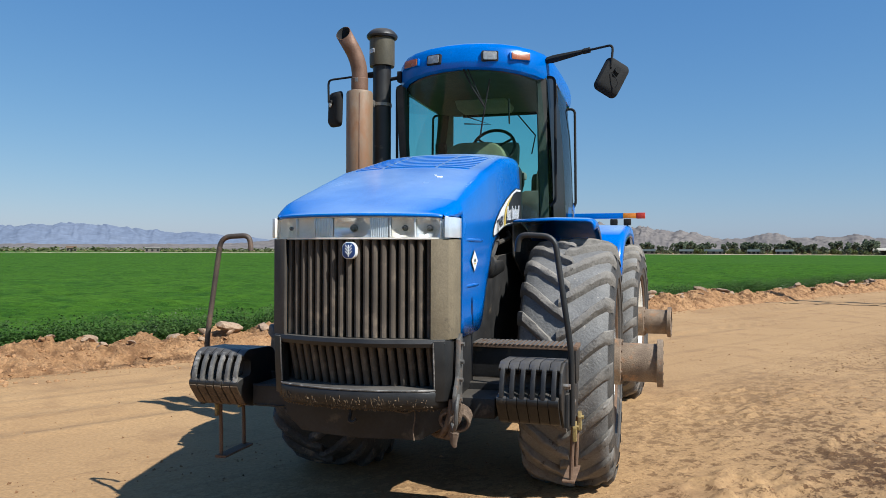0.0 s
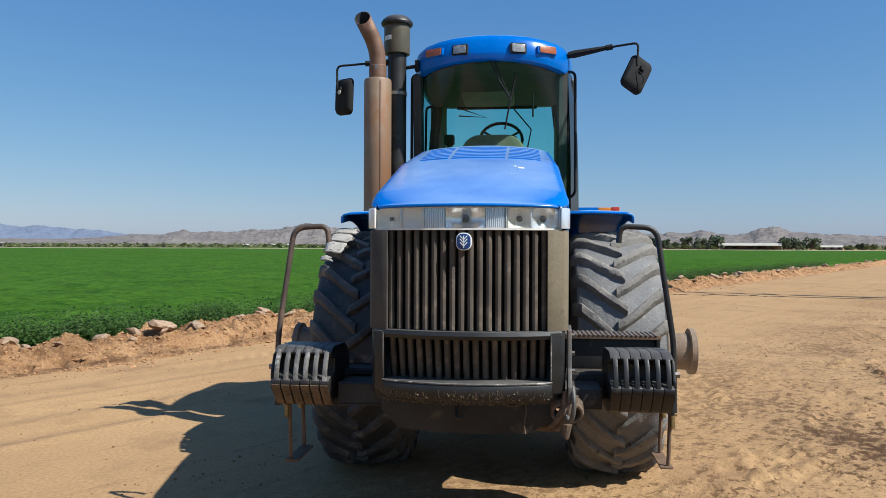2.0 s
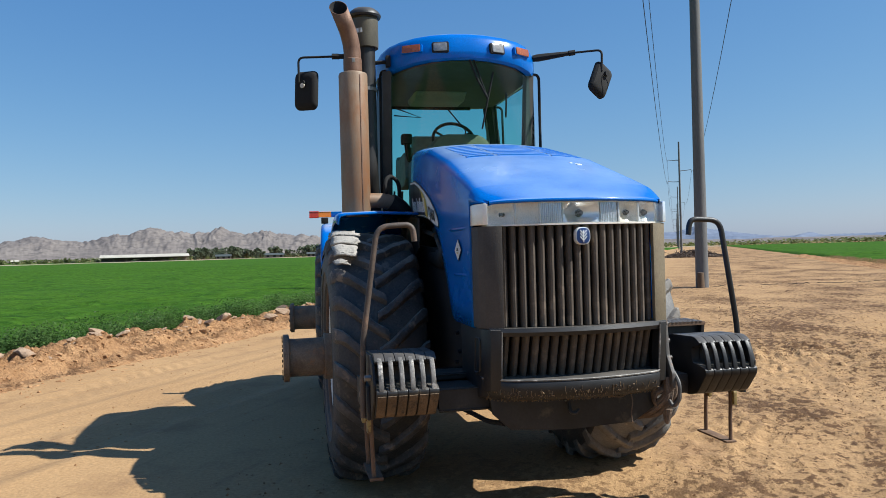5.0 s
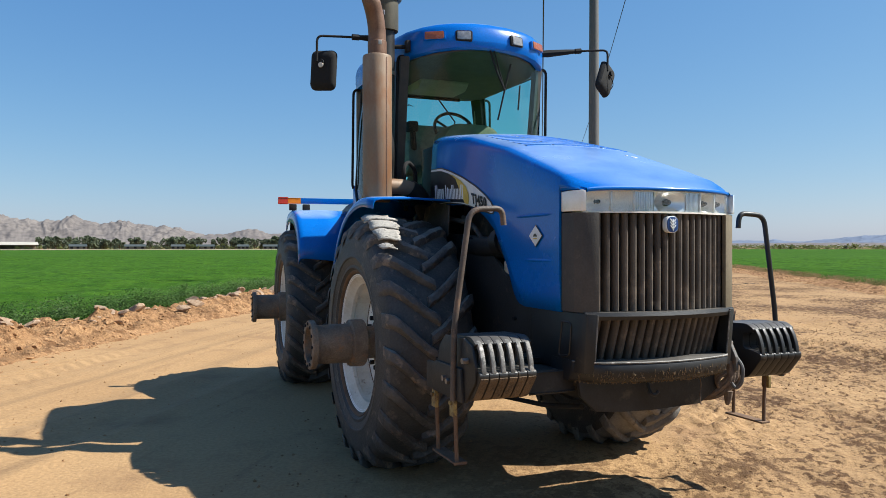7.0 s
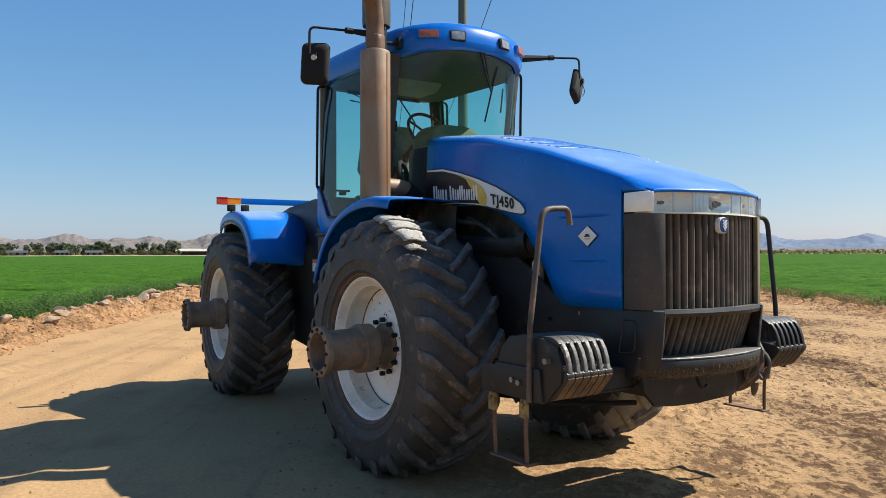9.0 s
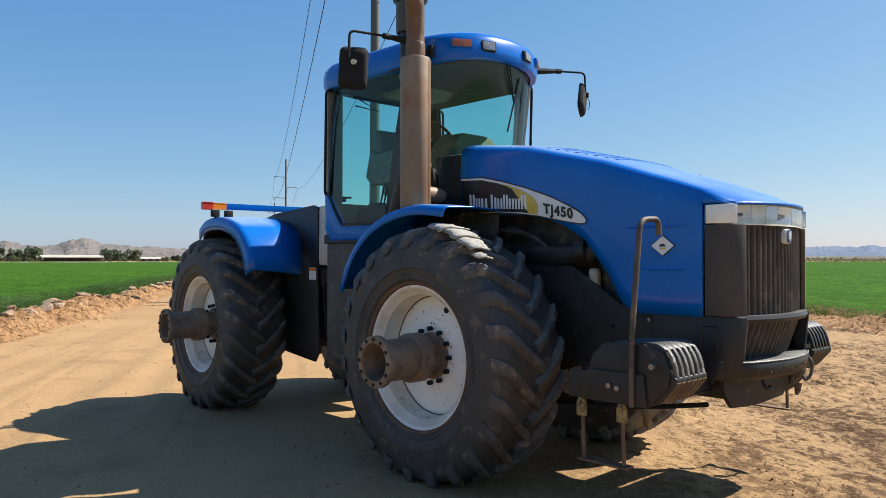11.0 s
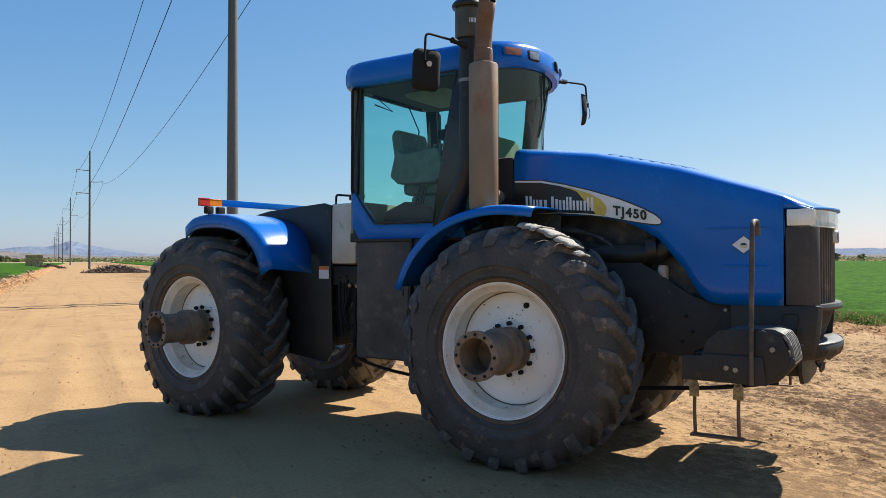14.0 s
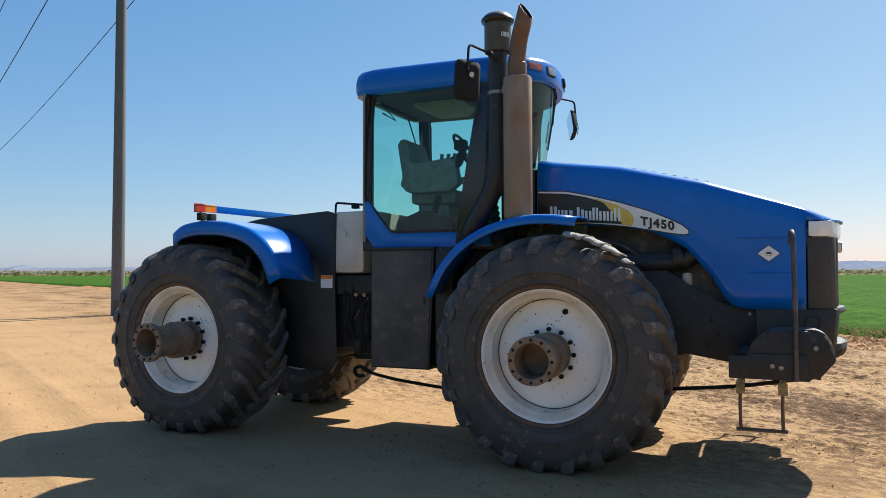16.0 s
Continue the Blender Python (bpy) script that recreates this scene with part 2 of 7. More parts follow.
# sunlit and shaded copies of the tread rubber, light put into the colour
LUG_SUN = surface("scuffed_tread_sun_side", (0.115, 0.102, 0.086), (0.220, 0.196, 0.166), 6, 0.8, 0, 0.4, 50, (0.06, 0.047, 0.037), 16, 0.64, 0.03, island=0.2, grit=0.4, dust_sheen=(0.3211, 0.2803, 0.2263, 0.5))
LUG_SHADE = surface("tread_rubber_shade_side", (0.042, 0.038, 0.034), (0.105, 0.092, 0.079), 7, 0.66, 0, 0.5, 50, (0.21, 0.155, 0.112), 10, 0.60, 0.05, island=0.15, grit=0.5, dust_sheen=(0.42, 0.36, 0.28, 0.5))
BOX_SKIN = surface("dust_filmed_box_panel", (0.050, 0.046, 0.041), (0.100, 0.090, 0.077), 3, 0.7, 0, 0.08, 90, (0.15, 0.125, 0.095), 7, 0.64, 0.10, spec=0.35)
# corner panel plastic with the shaded side's darkness put into the colour
CORNER_SHADE = surface("dusted_plastic_shade_side", (0.040, 0.034, 0.028), (0.078, 0.065, 0.053), 5, 0.75, 0, 0.1, 90, (0.12, 0.095, 0.07), 8, 0.66)
RAILWORN = surface("rust_worn_rail", (0.045, 0.036, 0.030), (0.13, 0.092, 0.066), 6, 0.6, 0.1, 0.2, 90, (0.20, 0.12, 0.075), 9, 0.60)
# the same panel plastic, lightened in colour for the sunlit side
CORNER_SUN = surface("dusted_plastic_sun_side", (0.135, 0.1053, 0.06303), (0.21, 0.1677, 0.105), 5, 0.75, 0, 0.1, 90, (0.06545, 0.04977, 0.03438), 8, 0.62)
TREAD_SUN = surface("dusty_tread_sun_side", (0.108, 0.103, 0.096), (0.205, 0.194, 0.178), 4, 0.7, 0, 0.3, 60, (0.32, 0.285, 0.24), 22, 0.66, 0.03, grit=0.4)
BARREL = surface("dusty_cream_barrel", (0.60, 0.53, 0.42), (0.82, 0.76, 0.65), 5, 0.55, 0, 0.1, 60, (0.26, 0.165, 0.095), 11, 0.65, 0.05, grit=0.3)
RIMWHITE = surface("chalky_white_rim", (0.80, 0.765, 0.69), (0.93, 0.91, 0.865), 1.8, 0.45, 0, 0.05, 60, (0.60, 0.49, 0.35), 14, 0.66, 0.05, grit=0.18)
RUSTY = surface("rusty_hub_steel", (0.145, 0.098, 0.064), (0.28, 0.205, 0.138), 7, 0.75, 0.12, 0.3, 90, (0.30, 0.165, 0.085), 10, 0.60, 0.05, grit=0.5)
CLEANBLUE = surface("clean_blue_louvre", (0.00092, 0.1086, 0.4324), (0.00184, 0.138, 0.5152), 3, 0.3, coat=0.5)
ENGINE = surface("dusty_engine_castings", (0.030, 0.027, 0.024), (0.095, 0.083, 0.070), 7, 0.6, 0.1, 0.2, 70, (0.19, 0.145, 0.10), 8, 0.60)
# torn rubber made pale to carry the patch of sun on the tread
TORN_SUNLIT = surface("torn_rubber_sunlit", (0.29, 0.265, 0.225), (0.42, 0.385, 0.335), 9, 0.9, 0, 0.6, 60, (0.09, 0.08, 0.07), 14, 0.62, 0.05)
LINING = surface("dark_cab_lining", (0.045, 0.043, 0.036), (0.075, 0.07, 0.058), 8, 0.9, 0, 0.1, 90)
MUFFLER = surface("heat_browned_muffler", (0.19, 0.1346, 0.08595), (0.3, 0.2203, 0.148), 2.5, 0.6, 0.15, 0.06, 90, (0.2392, 0.1121, 0.04832), 3.2, 0.57, 0.10, stretch=(1, 1, 0.5), grit=0.15)
PIPE = surface("brown_exhaust_pipe", (0.1345, 0.06725, 0.03956), (0.2215, 0.1266, 0.07912), 6, 0.6, 0.3, 0.15, 80)
# general matt black, also for the sheets behind the grille slats
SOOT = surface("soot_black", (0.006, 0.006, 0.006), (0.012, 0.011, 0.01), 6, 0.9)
OLIVE = surface("dusty_olive_precleaner", (0.05934, 0.04905, 0.02769), (0.1029, 0.08308, 0.04747), 6, 0.5, 0, 0.05, 80)
LENS = surface("clear_lamp_lens", (0.70, 0.71, 0.72), (0.84, 0.85, 0.86), 9, 0.15, 0.05, 0.05, 90, (0.60, 0.55, 0.45), 6, 0.72, coat=0.8)
RIBBED = surface("ribbed_lamp_lens", (0.64, 0.70, 0.78), (0.80, 0.85, 0.92), 9, 0.2, 0.4, 0.05, 90, coat=0.6)
REFLECTOR = surface("bright_lamp_reflector", (0.90, 0.90, 0.88), (0.96, 0.96, 0.95), 9, 0.18, 0.55, 0.0, coat=0.6)
BROWNMUD = surface("dried_brown_mud", (0.08508, 0.05563, 0.03142), (0.1636, 0.1113, 0.06545), 9, 0.95, 0, 0.5, 70, (0.03927, 0.02945, 0.02094), 12, 0.60)
MUD = surface("caked_straw_mud", (0.115, 0.082, 0.052), (0.21, 0.155, 0.098), 14, 0.95, 0, 0.6, 90, (0.27, 0.20, 0.11), 22, 0.62, spec=0.1)
CASTWORN = surface("worn_cast_handle", (0.07, 0.066, 0.06), (0.20, 0.185, 0.165), 14, 0.55, 0.2, 0.2, 90, (0.40, 0.37, 0.33), 16, 0.60)
HAZED = surface("yellowed_lamp_lens", (0.76, 0.702, 0.6017), (0.9, 0.8482, 0.764), 8, 0.3, 0.1, 0.05, 90, coat=0.5)
WORKLENS = surface("work_lamp_glass", (0.20, 0.195, 0.18), (0.42, 0.40, 0.37), 22, 0.12, 0.4, 0.05, coat=0.6)
# amber darkened in its colour for roof lenses that stand in shade
MARKER_SHADED = surface("shaded_amber_lens", (0.26, 0.060, 0.014), (0.36, 0.095, 0.02), 9, 0.25, 0, 0.05, coat=0.5)
AMBER = surface("amber_lens", (0.75, 0.20, 0.02), (0.85, 0.27, 0.03), 9, 0.25, 0, 0.05, coat=0.5)
RED = surface("red_lens", (0.50, 0.035, 0.02), (0.62, 0.06, 0.03), 9, 0.3, 0, 0.05, coat=0.4)
YELLOW = surface("worn_yellow_paint", (0.2356, 0.1636, 0.05236), (0.3142, 0.2291, 0.08508), 12, 0.6, 0, 0.1, 90, (0.1047, 0.0589, 0.02945), 18, 0.55)
RUSTROD = surface("rust_brown_rod", (0.12, 0.068, 0.04), (0.20, 0.12, 0.07), 10, 0.8, 0.2, 0.2, 90)
WHITE = surface("white_decal", (0.72, 0.72, 0.70), (0.80, 0.80, 0.78), 9, 0.4, bump=0.02)
DECALBLACK = surface("black_decal", (0.010, 0.010, 0.011), (0.018, 0.018, 0.019), 9, 0.35, bump=0.02)
GOLD = surface("gold_decal", (0.62, 0.42, 0.06), (0.74, 0.52, 0.10), 9, 0.4, bump=0.02)
BADGEBLUE = surface("badge_blue", (0.010, 0.035, 0.13), (0.015, 0.05, 0.17), 9, 0.3, bump=0.0)
ORANGE = surface("warning_orange", (0.75, 0.22, 0.03), (0.8, 0.26, 0.04), 9, 0.5, bump=0.0)
TANK = surface("grey_tank_paint", (0.52, 0.455, 0.36), (0.68, 0.61, 0.50), 4, 0.5, 0.1, 0.05, 70, (0.30, 0.24, 0.16), 5, 0.62)
IRON = surface("dull_grey_iron", (0.07, 0.066, 0.06), (0.14, 0.13, 0.115), 9, 0.6, 0.2, 0.15, 90, (0.18, 0.11, 0.07), 9, 0.6)
STEEL = surface("bare_worn_steel", (0.20, 0.18, 0.16), (0.36, 0.33, 0.29), 9, 0.45, 0.7, 0.1, 90, (0.20, 0.12, 0.07), 9, 0.6)
ROPE = surface("frayed_brown_rope", (0.09, 0.06, 0.04), (0.19, 0.13, 0.085), 20, 0.95, 0, 0.5, 120)
CLOTH = surface("grey_green_seat_cloth", (0.16, 0.16, 0.14), (0.26, 0.26, 0.23), 12, 0.9, 0, 0.2, 140)
OLIVEDASH = surface("olive_dash_plastic", (0.13, 0.12, 0.065), (0.20, 0.185, 0.105), 8, 0.7, 0, 0.1, 90)
TRIM = surface("beige_cab_trim", (0.22, 0.20, 0.15), (0.30, 0.28, 0.21), 8, 0.8, 0, 0.1, 90)
GLASS = pane("green_tinted_glass", (0.60, 0.90, 0.84), 0.55)
CLEARLENS = pane("clear_lamp_cover", (0.93, 0.94, 0.94), 0.9)
MIRRORGLASS = surface("mirror_glass", (0.85, 0.85, 0.85), (0.9, 0.9, 0.9), 5, 0.03, 1.0, 0, rough_var=0.01)
POLE = surface("weathered_grey_pole", (0.095, 0.094, 0.092), (0.15, 0.146, 0.142), 1.5, 0.8, 0, 0.1, 30, stretch=(1, 1, 0.15))
STUMP = surface("weathered_wood_stump", (0.08508, 0.05236, 0.02945), (0.1505, 0.09817, 0.0589), 6, 0.9, 0, 0.4, 60, stretch=(1, 1, 0.2))
WIRE = surface("dark_wire", (0.006, 0.006, 0.007), (0.012, 0.012, 0.013), 5, 0.7)
HAY = surface("stacked_hay", (0.4058, 0.2487, 0.1113), (0.5236, 0.3469, 0.1702), 2, 0.95, 0, 0.5, 25, island=0.2)
SHEDROOF = surface("pale_metal_roof", (0.38, 0.35, 0.285), (0.48, 0.445, 0.37), 0.2, 0.9, spec=0.1)
SHEDROOF_DARK = surface("grey_green_roof", (0.051, 0.06372, 0.06372), (0.0816, 0.0918, 0.08922), 0.2, 0.9, spec=0.1)
SHEDWALL = surface("shed_wall", (0.136, 0.119, 0.0935), (0.204, 0.1785, 0.1445), 0.3, 0.9, spec=0.1)
BRUSH = surface("brush_pile_sticks", (0.06545, 0.04254, 0.02945), (0.1113, 0.07527, 0.05236), 3, 0.9, island=0.3)


# ---- building blocks ----
def mesh_of(name, bm, mat, parent=None, label="", angle=38):
    data = bpy.data.meshes.new(name)
    bmesh.ops.recalc_face_normals(bm, faces=bm.faces)
    bm.to_mesh(data)
    bm.free()
    for p in data.polygons:
        p.use_smooth = True
    data.set_sharp_from_angle(angle=radians(angle))
    data.materials.append(mat)
    ob = new(name, data)
    ob.parent = parent
    return tagged(ob, label)


def part(name, bm, mat, parent, label="", angle=38):
    return mesh_of(name, bm, mat, parent, label, angle)


def thing(name, label, category, group="", kind=""):
    return tagged(new(name), label, category, group, kind)


def soften(bm, width, segments=2):
    if width > 0:
        edges = [e for e in bm.edges if len(e.link_faces) == 2 and e.calc_face_angle(0) > 0.35]
        bmesh.ops.bevel(bm, geom=edges, offset=width, segments=segments, profile=0.6, affect="EDGES", clamp_overlap=True)


def merge(bm, other, m=None):
    if m is not None:
        bmesh.ops.transform(other, matrix=m, verts=other.verts)
    data = bpy.data.meshes.new("tmp")
    other.to_mesh(data)
    other.free()
    bm.from_mesh(data)
    bpy.data.meshes.remove(data)
    return bm


def box(bm, x0, x1, y0, y1, z0, z1, bevel=0.006, m=None):
    b = bmesh.new()
    bmesh.ops.create_cube(b, size=1)
    for v in b.verts:
        v.co = Vector(((x0 + x1) / 2 + v.co.x * (x1 - x0), (y0 + y1) / 2 + v.co.y * (y1 - y0), (z0 + z1) / 2 + v.co.z * (z1 - z0)))
    soften(b, bevel)
    return merge(bm, b, m)


def spread(axis, along, p):
    a, b = p
    return Vector((along, a, b)) if axis == "x" else Vector((a, along, b)) if axis == "y" else Vector((a, b, along))


def prism(bm, outline, axis, lo, hi, bevel=0.004, m=None, segments=2):
    """A flat outline, given in the two other axes, drawn out from lo to hi."""
    b = bmesh.new()
    bottom = [b.verts.new(spread(axis, lo, p)) for p in outline]
    top = [b.verts.new(spread(axis, hi, p)) for p in outline]
    b.faces.new(bottom)
    b.faces.new(top[::-1])
    for i in range(len(outline)):
        j = (i + 1) % len(outline)
        b.faces.new((bottom[i], top[i], top[j], bottom[j]))
    bmesh.ops.recalc_face_normals(b, faces=b.faces)
    soften(b, bevel, segments)
    return merge(bm, b, m)


def loft(bm, rings, closed=True, caps=True):
    rows = [[bm.verts.new(p) for p in ring] for ring in rings]
    n = len(rows[0])
    for a, b in zip(rows, rows[1:]):
        for i in range(n if closed else n - 1):
            j = (i + 1) % n
            bm.faces.new((a[i], a[j], b[j], b[i]))
    if caps and closed:
        bm.faces.new(rows[0][::-1])
        bm.faces.new(rows[-1])
    return bm


def filleted(points, r, steps=5):
    pts = [Vector(p) for p in points]
    out = [pts[0]]
    for a, b, c in zip(pts, pts[1:], pts[2:]):
        d = min(r, (a - b).length * 0.48, (c - b).length * 0.48)
        p, q = b + (a - b).normalized() * d, b + (c - b).normalized() * d
        for k in range(steps + 1):
            t = k / steps
            out.append(p * (1 - t) ** 2 + b * 2 * t * (1 - t) + q * t ** 2)
    return out + [pts[-1]]


def tube(bm, points, r, n=10, bend=0.0, caps=True):
    pts = filleted(points, bend) if bend else [Vector(p) for p in points]
    radii = r if isinstance(r, (list, tuple)) else [r] * len(pts)
    side, rings = None, []
    for i, p in enumerate(pts):
        way = (pts[min(i + 1, len(pts) - 1)] - pts[max(i - 1, 0)]).normalized()
        if side is None:
            side = way.orthogonal().normalized()
        side = (side - way * side.dot(way)).normalized()
        up = way.cross(side)
        rings.append([p + (side * math.cos(a) + up * math.sin(a)) * radii[i] for a in (2 * math.pi * k / n for k in range(n))])
    return loft(bm, rings, True, caps)


def lathe(bm, profile, axis="x", centre=(0, 0, 0), n=48, caps=False):
    """profile: (place along the axis, radius)."""
    c = Vector(centre)
    rings = []
    for a, r in profile:
        ring = []
        for k in range(n):
            t = 2 * math.pi * k / n
            ring.append(c + spread(axis, a, (r * math.cos(t), r * math.sin(t))))
        rings.append(ring)
    return loft(bm, rings, True, caps)


def round_rect(w, h, r, n=5, cx=0.0, cy=0.0):
    out = []
    for sx, sy, a0 in ((1, 1, 0), (-1, 1, 90), (-1, -1, 180), (1, -1, 270)):
        for k in range(n + 1):
            a = radians(a0 + 90 * k / n)
            out.append((cx + sx * (w / 2 - r) + r * math.cos(a), cy + sy * (h / 2 - r) + r * math.sin(a)))
    return out


def lerp(table, x):
    return float(np.interp(x, [t[0] for t in table], [t[1] for t in table]))


def value_noise(x, y, seed=0):
    """Smooth lattice noise of numpy arrays, -1 to 1."""
    xi, yi = np.floor(x).astype(np.int64), np.floor(y).astype(np.int64)
    fx, fy = x - xi, y - yi
    fx, fy = fx * fx * (3 - 2 * fx), fy * fy * (3 - 2 * fy)

    def h(a, b):
        k = (a * 374761393 + b * 668265263 + seed * 974634777) & 0x7FFFFFFF
        k = ((k ^ (k >> 13)) * 1274126177) & 0x7FFFFFFF
        return ((k ^ (k >> 16)) & 0xFFFF) / 32767.5 - 1
    return (h(xi, yi) * (1 - fx) + h(xi + 1, yi) * fx) * (1 - fy) + (h(xi, yi + 1) * (1 - fx) + h(xi + 1, yi + 1) * fx) * fy


def fbm(x, y, octaves=4, seed=0, gain=0.5):
    s, a = np.zeros_like(x), 1.0
    for o in range(octaves):
        s = s + a * value_noise(x * 2 ** o + 17.3 * o, y * 2 ** o - 9.1 * o, seed + o)
        a *= gain
    return s


def from_arrays(name, verts, faces, mat, smooth=True, parent=None):
    data = bpy.data.meshes.new(name)
    verts, faces = np.asarray(verts, dtype=np.float32), np.asarray(faces, dtype=np.int32)
    k = faces.shape[1]
    data.vertices.add(len(verts))
    data.vertices.foreach_set("co", verts.ravel())
    data.loops.add(faces.size)
    data.loops.foreach_set("vertex_index", faces.ravel())
    data.polygons.add(len(faces))
    data.polygons.foreach_set("loop_start", np.arange(0, faces.size, k, dtype=np.int32))
    data.polygons.foreach_set("use_smooth", np.full(len(faces), smooth))
    data.update(calc_edges=True)
    data.materials.append(mat)
    ob = new(name, data)
    ob.parent = parent
    return ob


def sheet(name, xs, ys, height, mat, place=None, reach=None):
    """A grid of heights over two rows of coordinates."""
    gx, gy = np.meshgrid(xs, ys)
    gz = height(gx, gy)
    px, py = place(gx, gy) if place else (gx, gy)
    verts = np.stack([px, py, gz], -1).reshape(-1, 3)
    i = np.arange(len(ys) - 1)[:, None] * len(xs) + np.arange(len(xs) - 1)[None]
    faces = np.stack([i, i + 1, i + 1 + len(xs), i + len(xs)], -1).reshape(-1, 4)
    if reach:
        mid = verts[faces].mean(1)
        faces = faces[np.hypot(mid[:, 0], mid[:, 1]) < reach]
    return from_arrays(name, verts, faces, mat)


# ---- the ground: road plan ----
ROAD = radians(31.5)                                  # bearing of the farm road
ALONG, ACROSS = (math.sin(ROAD), math.cos(ROAD)), (math.cos(ROAD), -math.sin(ROAD))


def on_road(u, v):
    """Plan place of u metres along the road and v metres to its right."""
    return u * ALONG[0] + v * ACROSS[0], u * ALONG[1] + v * ACROSS[1]


def road_uv(x, y):
    return x * ALONG[0] + y * ALONG[1], x * ACROSS[0] + y * ACROSS[1]


def ground_height(x, y):
    u, v = road_uv(x, y)
    near = np.exp(-((x / 70) ** 2 + (y / 70) ** 2))
    z = 0.015 * fbm(x * 0.25, y * 0.25, 3, 5)
    churned = np.clip((v + 2.0) / 4, 0, 1) * np.clip((15 - v) / 2, 0, 1)
    patch = np.clip(fbm(u * 0.12, v * 0.3, 3, 40) + 0.35, 0, 1)
    z = z + churned * (0.3 + 0.7 * patch) * (0.014 * fbm(u * 1.0, v * 2.0, 3, 9) + 0.022 * np.clip(fbm(u * 2.6, v * 4.2, 5, 12, 0.7), -0.1, 1) + 0.024 * np.clip(fbm(u * 4.5, v * 6.5, 4, 14, 0.75), 0, 1))
    crust = np.clip(fbm(u * 0.22, v * 0.6, 5, 40, 0.65) * 1.6 + 0.35, 0, 1)
    lumps = np.clip(1.25 * fbm(u * 0.3, v * 0.75, 4, 46, 0.6) + 0.25, 0, 1)
    z = z + churned * (0.25 + lumps) * (0.042 * np.clip(fbm(u * 4.2, v * 7.5, 4, 66, 0.66), -0.15, 1) + 0.012 * fbm(u * 1.5, v * 3.5, 2, 67))
    z = z + churned * crust * 0.015 * (0.4 - np.abs(fbm(u * 5.0, v * 7.0, 4, 60, 0.75)))
    for c, w in ((-6.3, 0.28), (-5.7, 0.22), (-4.6, 0.25), (-3.9, 0.2), (6.2, 0.3), (8.3, 0.3), (9.4, 0.3)):
        wander = 0.35 * value_noise(u * 0.06 + c, u * 0 + c, 3)
        z = z - 0.022 * np.exp(-((v - c - wander) / w) ** 2) + 0.016 * np.exp(-((v - c - wander - 1.7 * w) / (0.6 * w)) ** 2)
    z = z + 0.0025 * fbm(x * 3, y * 3, 3, 21)
    for c, off in ((3.3, 0.0), (5.2, 0.11), (7.4, 0.05), (-4.6, 0.07), (-5.9, 0.2), (-6.7, 0.13)):      # prints of lugged tyres
        d = v - c - 0.5 * value_noise(u * 0.05 + c, u * 0, 17)
        bar = np.clip(1.5 * np.cos(2 * math.pi * ((u + 0.75 * np.abs(d)) / 0.27 + off)), -1, 1)
        print_on = np.clip(fbm(u * 0.25, v * 0.25 + c, 2, 23) * 1.5 + 0.35, 0, 1) * np.clip((0.33 - np.abs(d)) / 0.08, 0, 1)
        z = z + 0.011 * bar * print_on
    flat = np.exp(-(x / 1.6) ** 6 - ((y - 1.8) / 3.4) ** 6)
    return z * near * (1 - 0.8 * flat)


def stretch_out(inner, step, outer, grow=1.16):
    a = list(np.arange(0, inner, step))
    d = step
    while a[-1] < outer:
        d *= grow
        a.append(a[-1] + d)
    a = np.array(a)
    return np.concatenate([-a[:0:-1], a])


GRID = stretch_out(7, 0.036, 4600, 1.05)
ground = tagged(sheet("ground", GRID + 1.0, GRID - 0.5, ground_height, SAND), "packed pale sand farm road with ruts and churned soil", kind="structure")

# ---- fields, berm and far land ----
def blades(name, count, place, size, mat, kind_label, seed, tall=1.0):
    """Many small leaf quads round the places that place(rng, n) gives: x, y, z, spread."""
    rng = np.random.default_rng(seed)
    p = place(rng, count)
    s = size * rng.uniform(0.6, 1.4, count)
    a, t = rng.uniform(0, 2 * np.pi, count), rng.uniform(-0.9, 1.1, count)
    e1 = np.stack([np.cos(a), np.sin(a), rng.uniform(-0.25, 0.25, count)], -1)
    e2 = np.stack([-np.sin(a) * np.cos(t), np.cos(a) * np.cos(t), np.sin(t) * tall], -1)
    e1, e2 = e1 * s[:, None] * 0.5, e2 * s[:, None]
    quad = np.stack([p - e1 * 0.3, p + e1 + e2 * 0.5, p + e2 * 1.15, p - e1 + e2 * 0.5], 1)
    return tagged(from_arrays(name, quad.reshape(-1, 3), np.arange(count * 4).reshape(-1, 4), mat, False), kind_label, kind="stuff")


LEFT_EDGE, RIGHT_EDGE, CROP_TOP = -9.1, 13.2, 0.30
U_AX = np.concatenate([-60 * 1.08 ** np.arange(28, 0, -1), np.arange(-60, 90, 0.35), 90 * 1.035 ** np.arange(0, 50)])
V_IN = np.concatenate([np.arange(0, 10, 0.25), 10 * 1.06 ** np.arange(1, 68)])


def crop_height(u, v):
    edge = np.clip(np.abs(v - np.where(v < 0, LEFT_EDGE, RIGHT_EDGE)) / 0.5, 0, 1)
    return -0.02 + edge * (CROP_TOP + 0.075 * fbm(u * 0.9, v * 0.9, 4, 3, 0.6) + 0.035 * fbm(u * 0.07, v * 0.07, 2, 8))


FIELD_END = 480.0
tagged(sheet("crop_field", LEFT_EDGE - V_IN[V_IN < FIELD_END], U_AX, lambda v, u: crop_height(u, v), CROP, lambda v, u: on_road(u, v), 385), "dense green alfalfa field beside the road", kind="structure")
tagged(sheet("crop_field", RIGHT_EDGE + V_IN[V_IN < FIELD_END], U_AX, lambda v, u: crop_height(u, v), CROP, lambda v, u: on_road(u, v), 480), "flat green alfalfa field across the road", kind="structure")


